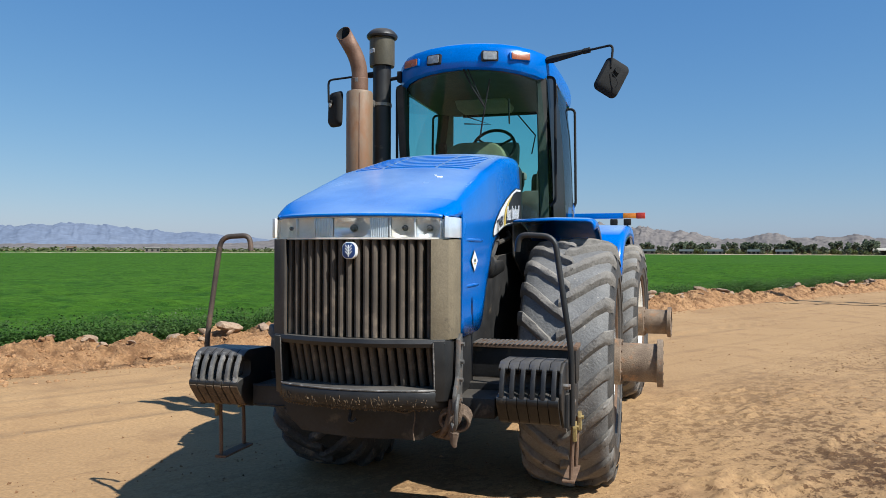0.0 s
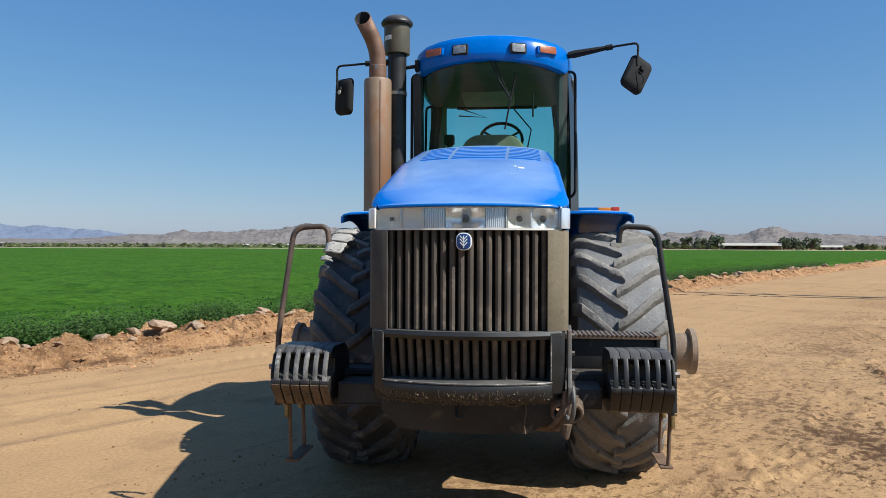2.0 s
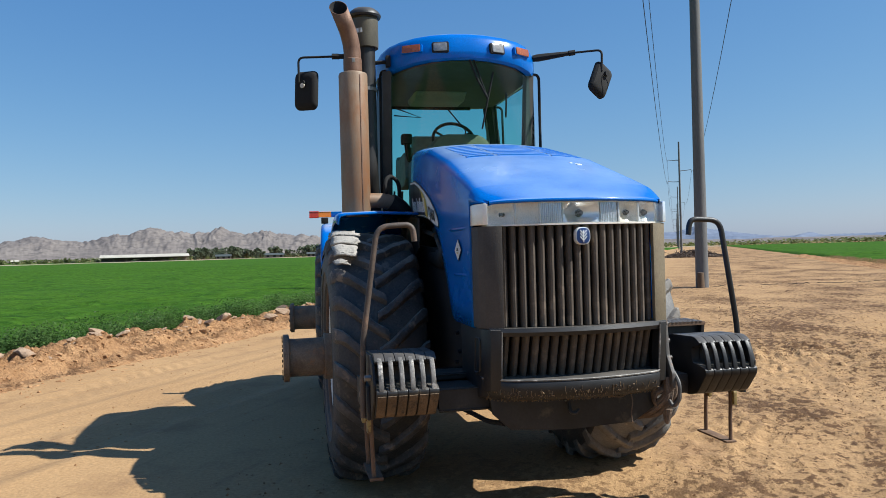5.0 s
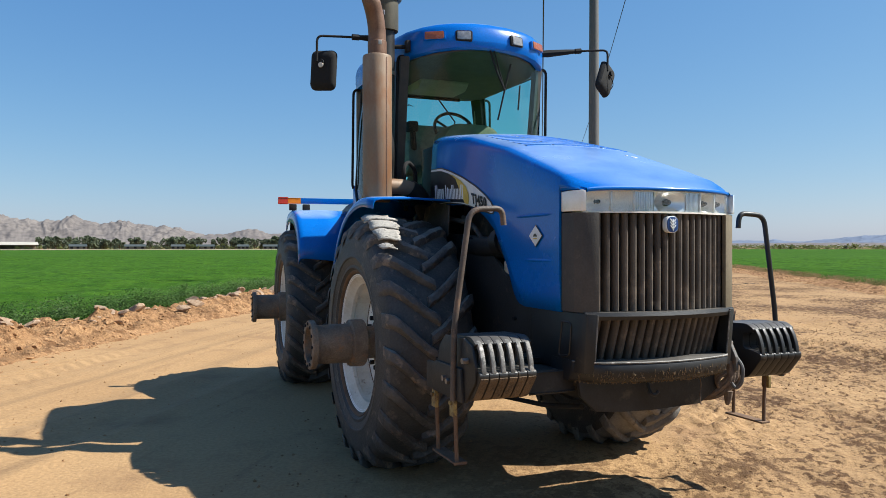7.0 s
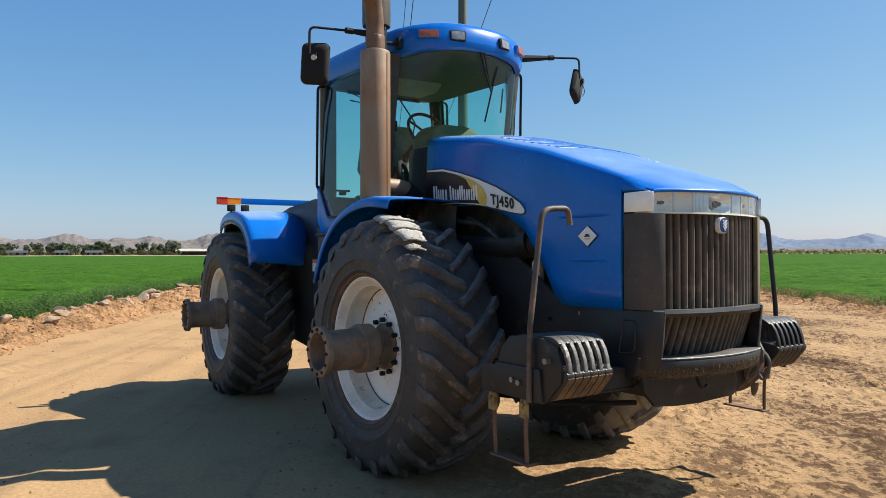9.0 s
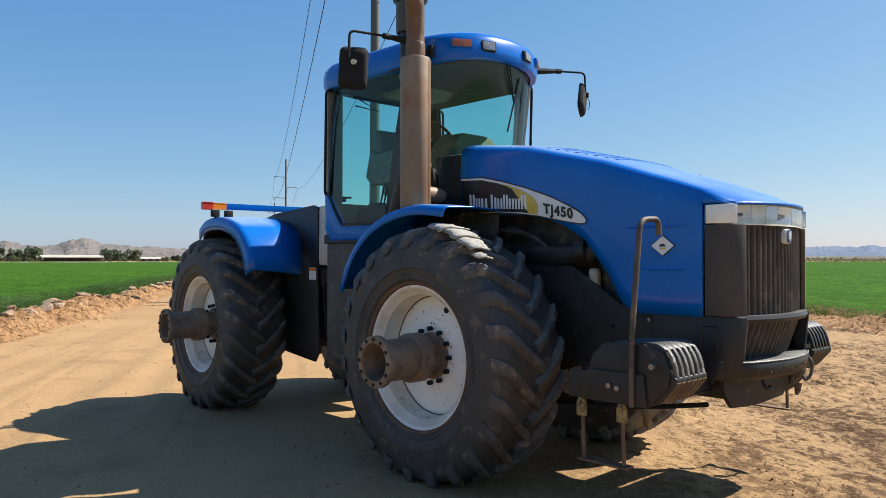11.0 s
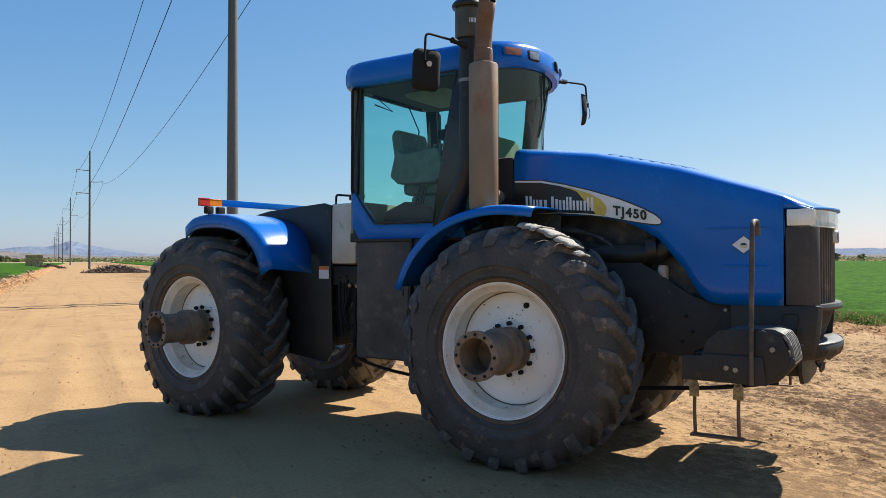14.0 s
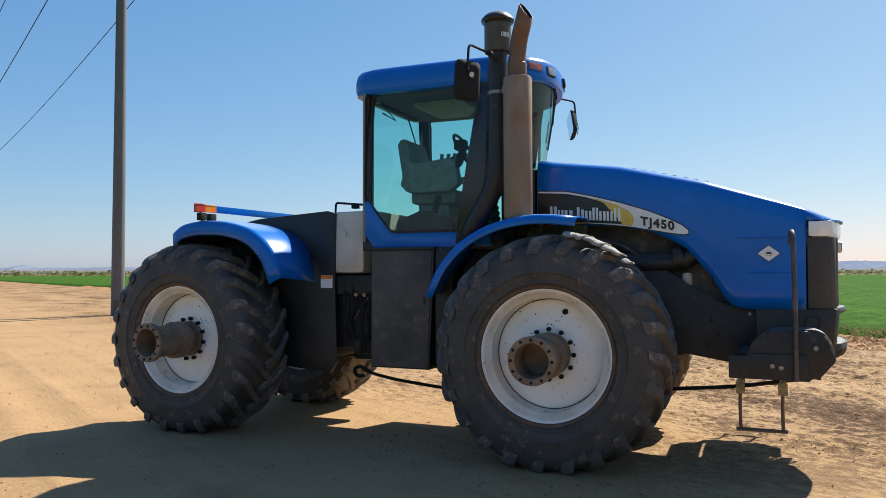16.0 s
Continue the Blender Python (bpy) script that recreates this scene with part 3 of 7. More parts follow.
ARC = np.radians(np.arange(-75, -6, 1.0))
tagged(sheet("crop_field", ARC, np.array([396.0, 480, 600, 780]), lambda a, r: 0.25 + 0 * a, CROP, lambda a, r: (r * np.sin(a), r * np.cos(a))), "second green field beyond a pale dirt track", kind="structure")


EDGE = np.radians(np.arange(-75, 34, 1.0))
tagged(sheet("earth_bank", EDGE, np.array([386.0, 388, 391, 394]), lambda a, r: np.where((r > 387) & (r < 392), 0.50, 0.2), PALE, lambda a, r: (r * np.sin(a), r * np.cos(a))), "pale low dirt bank at the field's far end", kind="structure")


def near_left(rng, n):
    u = rng.uniform(-8, 62, n)
    v = LEFT_EDGE - 17.0 * rng.uniform(0, 1, n) ** 2.3 + 0.15
    x, y = on_road(u, v)
    lump = 0.10 * fbm(u * 0.8, v * 0.8, 3, 77)
    z = rng.uniform(0.05, 1.0, n) ** 0.5 * np.maximum(0.34 + lump, crop_height(u, v) + 0.02)
    return np.stack([x, y, z], -1)


def near_right(rng, n):
    u = rng.uniform(-30, 45, n)
    v = RIGHT_EDGE + 7.0 * rng.uniform(0, 1, n) ** 1.6 - 0.1
    x, y = on_road(u, v)
    z = rng.uniform(0.05, 1.0, n) ** 0.6 * (0.36 + 0.08 * fbm(u, v, 2, 71))
    return np.stack([x, y, z], -1)


def weed_strip(rng, n):
    c = -8 + 70 * rng.uniform(0, 1, n // 120) ** 1.3
    u = np.repeat(c, 120)[:n] + rng.normal(0, 0.15, len(c) * 120)[:n]
    v = LEFT_EDGE + 0.12 + np.repeat(rng.uniform(-0.75, 0.2, len(c)), 120)[:n] + rng.normal(0, 0.12, len(u))
    x, y = on_road(u, v)
    tallness = np.repeat(0.34 + 0.36 * rng.uniform(0, 1, len(c)) ** 2, 120)[:n]
    return np.stack([x, y, 0.05 + tallness * rng.uniform(0, 1, len(u)) ** 0.7], -1)


blades("alfalfa_leaves", 270000, near_left, 0.042, LEAF, "leafy green alfalfa at the field's edge", 11, 0.22)
blades("alfalfa_leaves", 150000, near_right, 0.036, LEAF, "leafy green alfalfa across the road", 12, 0.22)
def mid_left(rng, n):
    u, v = rng.uniform(-20, 80, n), LEFT_EDGE - 4 - 40 * rng.uniform(0, 1, n) ** 1.6
    x, y = on_road(u, v)
    return np.stack([x, y, crop_height(u, v) - 0.03], -1)


def mid_right(rng, n):
    u, v = rng.uniform(-60, 70, n), RIGHT_EDGE + 5 + 34 * rng.uniform(0, 1, n) ** 1.5
    x, y = on_road(u, v)
    return np.stack([x, y, crop_height(u, v) - 0.03], -1)


blades("alfalfa_tops", 180000, mid_left, 0.05, LEAF, "leafy tops of the alfalfa field", 15, 0.25)
blades("alfalfa_tops", 40000, mid_right, 0.045, LEAF, "leafy tops of the alfalfa across the road", 16, 0.3)
blades("edge_weeds", 252000, weed_strip, 0.037, WEED, "grey-green weeds along the field's edge", 13, 0.9)


def dry_strip(rng, n):
    c = rng.uniform(-20, 70, n // 80)
    u = np.repeat(c, 80)[:n] + rng.normal(0, 0.22, len(c) * 80)[:n]
    v = RIGHT_EDGE - 0.35 + np.repeat(rng.normal(0, 0.4, len(c)), 80)[:n] + rng.normal(0, 0.15, len(u))
    x, y = on_road(u, v)
    return np.stack([x, y, 0.04 + 0.32 * rng.uniform(0, 1, len(u)) ** 1.3], -1)


blades("dry_weeds", 40000, dry_strip, 0.034, DRY, "dry straw-coloured weeds along the bank", 14, 1.6)


def berm_height(v, u):
    """The left bank of dug earth: steep and broken towards the road."""
    c = v + 8.35 + 0.22 * value_noise(u * 0.35, u * 0, 31) + 0.10 * fbm(u * 1.6, v * 1.6, 2, 32)
    prof = np.where(c > 0, np.clip(1 - c / 1.0, 0, 1) ** 0.85, np.clip(1 + c / 1.15, 0, 1))
    prof = prof * prof * (3 - 2 * prof)
    z = prof * (0.33 + 0.10 * fbm(u * 0.45, v * 0.3, 2, 33))
    z = z + prof ** 0.5 * (0.10 * fbm(u * 2.0, v * 2.0, 3, 35) + 0.11 * (0.42 - np.abs(fbm(u * 3.6, v * 3.6, 5, 37, 0.66))) + 0.05 * np.clip(fbm(u * 8, v * 8, 3, 39, 0.6), -0.1, 1))
    return np.where(prof < 0.004, -0.03, z - 0.03 * (prof < 0.03))


BU = np.concatenate([np.arange(-10, 40, 0.045), 40 * 1.012 ** np.arange(1, 140)])
tagged(sheet("earth_bank", np.arange(-9.9, -6.8, 0.04), BU, berm_height, BERM_EARTH, lambda v, u: on_road(u, v)), "low bank of dug brown earth between road and field", kind="structure")


def bank_height(v, u):
    c = v - 12.4
    prof = np.clip(1 - np.abs(c) / 1.3, 0, 1) ** 1.2
    return -0.03 + prof * (0.19 + 0.10 * fbm(u * 0.9, v * 0.9, 3, 53)) + 0.09 * np.sqrt(prof) * (0.4 - np.abs(fbm(u * 3.4, v * 3.4, 4, 55, 0.65)))


tagged(sheet("earth_bank", np.arange(10.9, 13.9, 0.07), np.arange(-35, 90, 0.08), bank_height, BERM_EARTH, lambda v, u: on_road(u, v)), "low crumbled bank of brown earth across the road", kind="structure")


def lump(bm, centre, size, seed, flat=0.6):
    b = bmesh.new()
    bmesh.ops.create_icosphere(b, subdivisions=2, radius=1)
    rng = random.Random(seed)
    cuts = [Vector((rng.uniform(-1, 1), rng.uniform(-1, 1), rng.uniform(-1, 1))).normalized() for _ in range(12)]
    for v in b.verts:
        for c in cuts:
            d = v.co.dot(c) - 0.50
            if d > 0:
                v.co -= c * d
        v.co += Vector((noise.noise(v.co * 2 + Vector((seed, 0, 0))), noise.noise(v.co * 2 + Vector((0, seed, 0))), noise.noise(v.co * 2))) * 0.03
    m = Matrix.Translation(centre) @ Euler((rng.uniform(-0.4, 0.4), rng.uniform(-0.4, 0.4), rng.uniform(0, 6.3))).to_matrix().to_4x4() @ Matrix.Diagonal((size, size * rng.uniform(0.6, 0.9), size * flat, 1))
    return merge(bm, b, m)


rng = random.Random(5)
ROCK_SHAPES = []
for k in range(5):
    ROCK_SHAPES.append(mesh_of("rock", lump(bmesh.new(), (0, 0, 0), 1.0, k + 3), ROCK, angle=25))
ROCK_SPOTS = [(-7.75, 6.0, 0.36), (-7.1, 7.1, 0.27), (-5.95, 9.6, 0.36), (-5.6, 10.2, 0.2), (-8.6, 4.9, 0.2), (-6.4, 8.2, 0.14), (-2.7, 15.7, 0.25)]
for k in range(340):
    u = -4 + 90 * rng.random() ** 1.7
    x, y = on_road(u, rng.gauss(-8.42, 0.20))
    ROCK_SPOTS.append((x, y, 0.08 + 0.32 * rng.random() ** 1.9))
for k, (x, y, s) in enumerate(ROCK_SPOTS):
    u, v = road_uv(x, y)
    z = float(berm_height(np.array([v]), np.array([u]))[0])
    m = pose(x, y, z + s * 0.17, rng.uniform(-22, 22), rng.uniform(-22, 22), rng.uniform(0, 360)) @ Matrix.Diagonal((s, s * rng.uniform(0.55, 0.85), s * rng.uniform(0.42, 0.7), 1))
    r = ROCK_SHAPES[k] if k < 5 else ROCK_SHAPES[k % 5].copy()
    if k >= 5:
        scene.collection.objects.link(r)
    r.matrix_basis = m
    tagged(r, "pale angular rock lying on the earth bank", "rock", "rocks on the earth bank")


def clods(name, n, place, size, mat, label, seed, sides=8):
    """Small many-sided crumbs of soil."""
    g = np.random.default_rng(seed)
    base = np.array([[1, 0, 0], [-1, 0, 0], [0, 1, 0], [0, -1, 0], [0, 0, 1], [0, 0, -1]], float)
    tri = np.array([[0, 2, 4], [2, 1, 4], [1, 3, 4], [3, 0, 4], [2, 0, 5], [1, 2, 5], [3, 1, 5], [0, 3, 5]])
    if sides == 20:
        ico = bmesh.new()
        bmesh.ops.create_icosphere(ico, subdivisions=1, radius=1)
        ico.verts.index_update()
        base, tri = np.array([v.co[:] for v in ico.verts]), np.array([[v.index for v in f.verts] for f in ico.faces])
    p = place(g, n)
    s = size * g.uniform(0.3, 1.0, n) ** 2
    jig = g.uniform(0.6, 1.15, (n, len(base), 1)) * base[None] + g.uniform(-0.2, 0.2, (n, len(base), 3))
    jig = jig * g.uniform(0.6, 1.2, (n, 1, 3))
    v = p[:, None] + jig * s[:, None, None] * np.array([1, 1, 0.75])
    f = (np.arange(n)[:, None, None] * len(base) + tri[None]).reshape(-1, 3)
    return tagged(from_arrays(name, v.reshape(-1, 3), f, mat, False), label, kind="stuff")


def clod_bank(g, n):
    u, v = -6 + 80 * g.uniform(0, 1, n) ** 1.6, g.normal(-8.0, 0.5, n)
    v = np.clip(v, -9.2, -6.7)
    x, y = on_road(u, v)
    return np.stack([x, y, np.maximum(berm_height(v, u), 0.0) - 0.014], -1)


def clod_road(g, n):
    u, v = -12 + 48 * g.uniform(0, 1, n) ** 1.3, -2.0 + 14.5 * g.uniform(0, 1, n) ** 0.8
    keep = fbm(u * 0.22, v * 0.6, 5, 40, 0.65) > g.uniform(-0.05, 0.55, n)
    u, v = np.where(keep, u, -40.0), np.where(keep, v, 12.4)
    x, y = on_road(u, v)
    return np.stack([x, y, ground_height(x, y) + 0.004], -1)


clods("soil_clods", 15000, clod_bank, 0.062, BANKCLOD, "crumbled brown soil clods on the bank", 61, 20)
clods("soil_clods", 70000, clod_road, 0.019, CLOD, "small clods of churned soil on the road", 62)


def clod_far_bank(g, n):
    u, v = g.uniform(-30, 50, n), np.clip(g.normal(12.1, 0.6, n), 10.9, 13.6)
    x, y = on_road(u, v)
    return np.stack([x, y, np.maximum(bank_height(v, u), 0.0) - 0.006], -1)


clods("soil_clods", 16000, clod_far_bank, 0.06, BANKCLOD, "crumbled brown soil clods on the bank across the road", 64)


def specks(g, n):
    u, v = -14 + 50 * g.uniform(0, 1, n) ** 1.2, g.uniform(-7.2, 3, n)
    keep = fbm(u * 0.35, v * 0.9, 3, 44) > g.uniform(-0.5, 0.9, n)
    u, v = np.where(keep, u, -40.0), np.where(keep, v, 12.4)
    x, y = on_road(u, v)
    return np.stack([x, y, ground_height(x, y) + 0.001], -1)


clods("gravel_specks", 14000, specks, 0.020, BERM_EARTH, "scattered dark crumbs on the packed sand", 63)


def hill_range(name, ridge, summits, distance, mat, rough, label, seed=1):
    """A far ridge: its line by bearing and elevation in degrees, with straight-flanked summits on it."""
    az = np.arange(-130, 150, 0.07)
    el = np.interp(az, [p[0] for p in ridge], [p[1] for p in ridge])
    for b, e in summits:
        el = np.maximum(el, e - 0.26 * np.abs(az - b) ** 0.9)
    el = 0.5 * el + 0.5 * np.convolve(el, np.ones(9) / 9, "same")
    jag = fbm(az * 0.9, az * 0 + seed, 6, seed, 0.62)
    el = el * (1 + rough * 2.4 * jag + rough * 1.2 * fbm(az * 4.0, az * 0 - seed, 4, seed + 5, 0.6))
    deep = np.linspace(0, 1, 22)
    A, Dp = np.meshgrid(np.radians(az), deep)
    far = distance * (1 + 0.22 * Dp)
    E = np.interp(np.degrees(A) + 1.6 * (1 - Dp) * fbm(np.degrees(A) * 0.5, Dp * 2.2, 3, seed + 3), az, el)
    gully = 1 - rough * 6 * (1 - Dp) * np.abs(fbm(np.degrees(A) * 1.3 + 2.5 * Dp, Dp * 9.0 - np.degrees(A) * 0.5, 6, seed + 9, 0.62)) * (Dp > 0)
    z = far * np.tan(np.radians(E)) * np.sin(Dp * np.pi / 2) ** 0.9 * gully
    v = np.stack([np.sin(A) * far, np.cos(A) * far, z - 4 * (Dp == 0)], -1).reshape(-1, 3)
    i = np.arange(len(deep) - 1)[:, None] * len(az) + np.arange(len(az) - 1)[None]
    f = np.stack([i, i + 1, i + 1 + len(az), i + len(az)], -1).reshape(-1, 4)
    return tagged(from_arrays(name, v, f, mat), label, kind="structure")


hill_range("hills", [(-60, 0.3), (-33, 0.45), (-29, 0.72), (-25, 0.95), (-20, 1.15), (-17, 1.5), (-13, 1.3), (-9, 1.85), (-4, 1.85), (0, 1.65), (2.5, 1.35), (4.6, 0.9), (8, 1.05), (10, 0.98), (13, 1.08), (15, 0.88), (17.7, 1.25), (20, 1.02), (24, 0.8), (28, 0.5), (32, 0.3), (150, 0.25)],
           [(-28.6, 0.88), (-25.4, 1.14), (-22.3, 1.06), (-20.3, 1.28), (-16.4, 1.72), (-11.3, 1.8), (-9.0, 2.2), (-6.9, 2.05), (-4.2, 2.04), (-1.0, 1.84), (1.6, 1.6), (5.4, 1.1), (7.6, 1.37), (10.8, 1.15), (12.9, 1.26), (17.7, 1.46), (22.0, 1.05)],
           2600, HILL, 0.028, "bare brown desert hills along the horizon", 4)
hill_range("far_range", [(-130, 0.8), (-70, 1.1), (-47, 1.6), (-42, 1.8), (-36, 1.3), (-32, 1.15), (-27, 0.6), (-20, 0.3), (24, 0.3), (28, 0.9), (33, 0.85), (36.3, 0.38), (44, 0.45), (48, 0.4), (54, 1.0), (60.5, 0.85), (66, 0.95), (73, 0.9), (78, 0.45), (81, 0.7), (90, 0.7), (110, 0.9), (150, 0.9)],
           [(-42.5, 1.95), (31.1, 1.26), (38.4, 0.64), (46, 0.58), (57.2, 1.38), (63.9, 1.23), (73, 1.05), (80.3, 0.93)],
           4000, HILL_FAR, 0.022, "mountain range with pale blue haze in its colour", 8)

# ---- the tractor: it faces -Y, its right side is -X ----
tractor = thing("articulated_tractor", "large blue articulated four-wheel-drive farm tractor, dusty, standing on the sand road", "tractor")
HUB_Z, AXLE = 0.945, 3.79
JOINT = Matrix.Translation((0.02, 1.87, 0)) @ Euler((0, 0, radians(-4.2))).to_matrix().to_4x4() @ Matrix.Translation((-0.02, -1.87, 0))   # the rear half is turned a little


def rear(ob):
    """Puts a part of the rear half where the bent joint carries it."""
    ob.matrix_basis = JOINT @ ob.matrix_basis
    return ob


def tyre_mesh(side, seed):
    """Casing and herringbone lugs; side +1 has its outer wall towards +X."""
    bm = bmesh.new()
    half = [(0.285, 0.538), (0.320, 0.588), (0.332, 0.598), (0.333, 0.611), (0.329, 0.620), (0.341, 0.672), (0.349, 0.678), (0.350, 0.690), (0.346, 0.698), (0.347, 0.79), (0.327, 0.872), (0.300, 0.908)]
    lathe(bm, [(-a * side, r) for a, r in half] + [(a * side, r) for a, r in half[::-1]], "x", n=96)
    bmesh.ops.recalc_face_normals(bm, faces=bm.faces)
    return bm


def lug_mesh(hand, k, count, seed):
    """One worn bar of the herringbone tread, from the middle of the tyre over the shoulder on to the wall."""
    g = random.Random(seed * 1000 + k * 2 + (hand > 0))
    a0 = 2 * math.pi * (k + (0.5 if hand > 0 else 0)) / count
    rings, worn = [], g.uniform(0.80, 1.0)
    xs = np.concatenate([np.linspace(-0.035, 0.29, 11), (0.314, 0.328, 0.336)])
    for i, x in enumerate(xs):
        turn = float(np.interp(x, [-0.035, 0.05, 0.14, 0.22, 0.29, 0.33, 0.354], [-0.01, 0.045, 0.125, 0.205, 0.270, 0.305, 0.335]))
        base = float(np.interp(x, [0, 0.1, 0.22, 0.29, 0.318, 0.336, 0.350, 0.354], [0.950, 0.947, 0.936, 0.916, 0.888, 0.850, 0.79, 0.755]))
        high = float(np.interp(x, [-0.035, 0.0, 0.29, 0.314, 0.328, 0.336], [0.046, 0.056, 0.056, 0.046, 0.024, 0.002]))
        high = high * worn + g.uniform(-0.007, 0.003)
        chip = g.uniform(0.0, 0.020) if g.random() < 0.28 else 0.0
        halfw = float(np.interp(x, [-0.035, 0.05, 0.29, 0.35], [0.029, 0.030, 0.040, 0.036]))
        lean = 0.014 if x > 0.30 else 0.0
        ring = []
        for da, r, e in ((-halfw - 0.026, base - 0.014, 0), (-halfw - 0.004, base + high * 0.82, 0.3), (-halfw + 0.006 + chip * 0.7, base + high - chip * 0.2, 1), (halfw * 0.2, base + high + 0.002, 0), (halfw - 0.006, base + high, 1), (halfw + 0.003, base + high * 0.82, 0.3), (halfw + 0.020, base - 0.014, 0)):
            t = a0 + turn + da + e * g.uniform(-0.006, 0.006)
            ring.append(Vector((hand * (x + lean), -r * math.cos(t), r * math.sin(t))))
        rings.append(ring if hand > 0 else ring[::-1])
    return loft(bmesh.new(), rings, True, True)


def wheel(side, y, spin, first=None):
    """Rim with dished disc; tyre, dual-wheel spacer and studs below it."""
    place = pose(-0.955 if side < 0 else 1.035, y, HUB_Z, spin, 0, 0) if y < 1 else JOINT @ pose(0.02 + side * 1.005, y, HUB_Z, spin, 0, 0)
    if first:
        w = copy_thing(first, place)
        return w
    bm = bmesh.new()
    s = side
    lathe(bm, [(s * a, r * 0.99) for a, r in ((-0.29, 0.53), (-0.275, 0.548), (-0.262, 0.53), (-0.24, 0.512), (0.0, 0.485), (0.24, 0.512), (0.262, 0.532), (0.272, 0.552), (0.288, 0.553), (0.29, 0.540),
                                        (0.278, 0.530), (0.262, 0.512), (0.24, 0.492), (0.232, 0.478), (0.205, 0.474), (0.198, 0.486), (0.16, 0.482), (0.09, 0.470), (0.075, 0.455))], "x", n=72)
    w = part("wheel", bm, BARREL, tractor, "chalky white steel rim spattered with mud")
    w.matrix_basis = place
    bm = bmesh.new()
    disc = [(0.068, 0.472), (0.075, 0.462), (0.088, 0.44), (0.085, 0.40), (0.10, 0.34), (0.115, 0.27), (0.118, 0.20), (0.118, 0.0)]
    lathe(bm, [(s * a, r) for a, r in disc], "x", n=72)
    part("disc", bm, RIMWHITE, w, "chalky white dished wheel disc")
    # thin dark brown ring along the disc's outer edge
    bm = bmesh.new()
    lathe(bm, [(s * a, r) for a, r in ((0.078, 0.470), (0.086, 0.465), (0.089, 0.459), (0.084, 0.454))], "x", n=72)
    part("weld_seam", bm, RUSTROD, w, "thin dark brown ring between disc and rim")
    bm = bmesh.new()
    lathe(bm, [(s * a, r * 0.99) for a, r in ((0.262, 0.533), (0.272, 0.552), (0.290, 0.555), (0.293, 0.548), (0.284, 0.532))], "x", n=72)
    part("rim_flange", bm, RIMWHITE, w)
    bm = bmesh.new()
    lathe(bm, [(s * a, r) for a, r in ((0.288, 0.551), (0.303, 0.555), (0.313, 0.562), (0.317, 0.572), (0.310, 0.580))], "x", n=72)
    part("rusted_bead", bm, RUSTROD, w, "thin rusty line where rim meets tyre")
    for hand in (-1, 1):
        for k in range(23):
            # left wheels take the sunlit copy, right wheels the shaded one
            part("tread_lug", lug_mesh(hand, k, 23, side + 2), LUG_SUN if side > 0 else LUG_SHADE, w, "", 34)
    part("tyre", tyre_mesh(side, 4), RUBBER, w, "worn black tractor tyre with chipped lugs", 30)
    bm = bmesh.new()
    lathe(bm, [(s * a, r) for a, r in ((-0.325, 0.872), (-0.30, 0.912), (-0.22, 0.938), (-0.10, 0.949), (0.0, 0.952), (0.10, 0.949), (0.22, 0.938), (0.30, 0.912), (0.325, 0.872))], "x", n=96)
    # plain tyre rubber doubles as the band's shaded copy
    part("tread_band", bm, TREAD_SUN if side > 0 else RUBBER, w, "dusty tread band between the lugs, toned for sun and shade side", 60)
    bm = bmesh.new()
    hub = [(0.10, 0.0), (0.10, 0.18), (0.135, 0.18), (0.14, 0.13), (0.25, 0.13), (0.255, 0.178), (0.262, 0.185), (0.365, 0.185), (0.372, 0.178), (0.375, 0.155), (0.60, 0.152), (0.645, 0.155), (0.65, 0.190), (0.69, 0.190), (0.695, 0.185),
           (0.695, 0.138), (0.60, 0.130), (0.42, 0.132), (0.42, 0.0)]
    lathe(bm, [(s * a, r) for a, r in hub], "x", n=40)
    spacer = part("dual_wheel_spacer", bm, RUSTY, w, "rusty steel spacer for a second wheel")
    for k in range(12):
        for ring, (a, r, d, n) in enumerate(((0.118, 0.208, 0.020, 6), (0.693, 0.164, 0.0125, 8), (0.37, 0.168, 0.012, 6))):
            t = 2 * math.pi * k / 12
            c = Vector((s * a, r * math.cos(t), r * math.sin(t)))
            bm = bmesh.new()
            tube(bm, [c - Vector((0.012, 0, 0)), c + Vector((s * (0.045 if ring == 0 else 0.004 if ring == 1 else 0.014), 0, 0))], d, n)
            # ring 1: black plugs painted for the shade inside bolt holes
            part("stud" if ring != 1 else "bolt_hole", bm, RUSTY if ring == 2 else SOOT, w)
    # flat black disc stands in for the hole's shaded depth
    for r, t, d in ((0.375, 0.35, 0.024),):
        bm = bmesh.new()
        lathe(bm, [(s * 0.098, 0.0), (s * 0.098, d), (s * 0.083, d + 0.002)], "x", (0, -r * math.sin(t), r * math.cos(t)), 16)
        part("hand_hole", bm, SOOT, w)
    for k in range(36):
        g = random.Random(k * 7 + 1)
        t, r = g.uniform(-1.9, 1.9), g.uniform(0.2, 0.44)
        d = 0.0018 + 0.0055 * g.random() ** 3.5
        a = float(np.interp(r, [0.20, 0.27, 0.34, 0.40, 0.44], [0.118, 0.115, 0.10, 0.085, 0.088]))
        bm = bmesh.new()
        lathe(bm, [(s * (a + 0.004), 0.0), (s * (a + 0.003), d), (s * (a - 0.004), d)], "x", (0, -r * math.sin(t), r * math.cos(t)), 7)
        part("tar_spot", bm, SOOT, w)
    return w


wr = wheel(-1, 0.0, 0)
wheel(-1, AXLE, 38, wr)
wl = wheel(1, 0.0, 21)
wheel(1, AXLE, 67, wl)
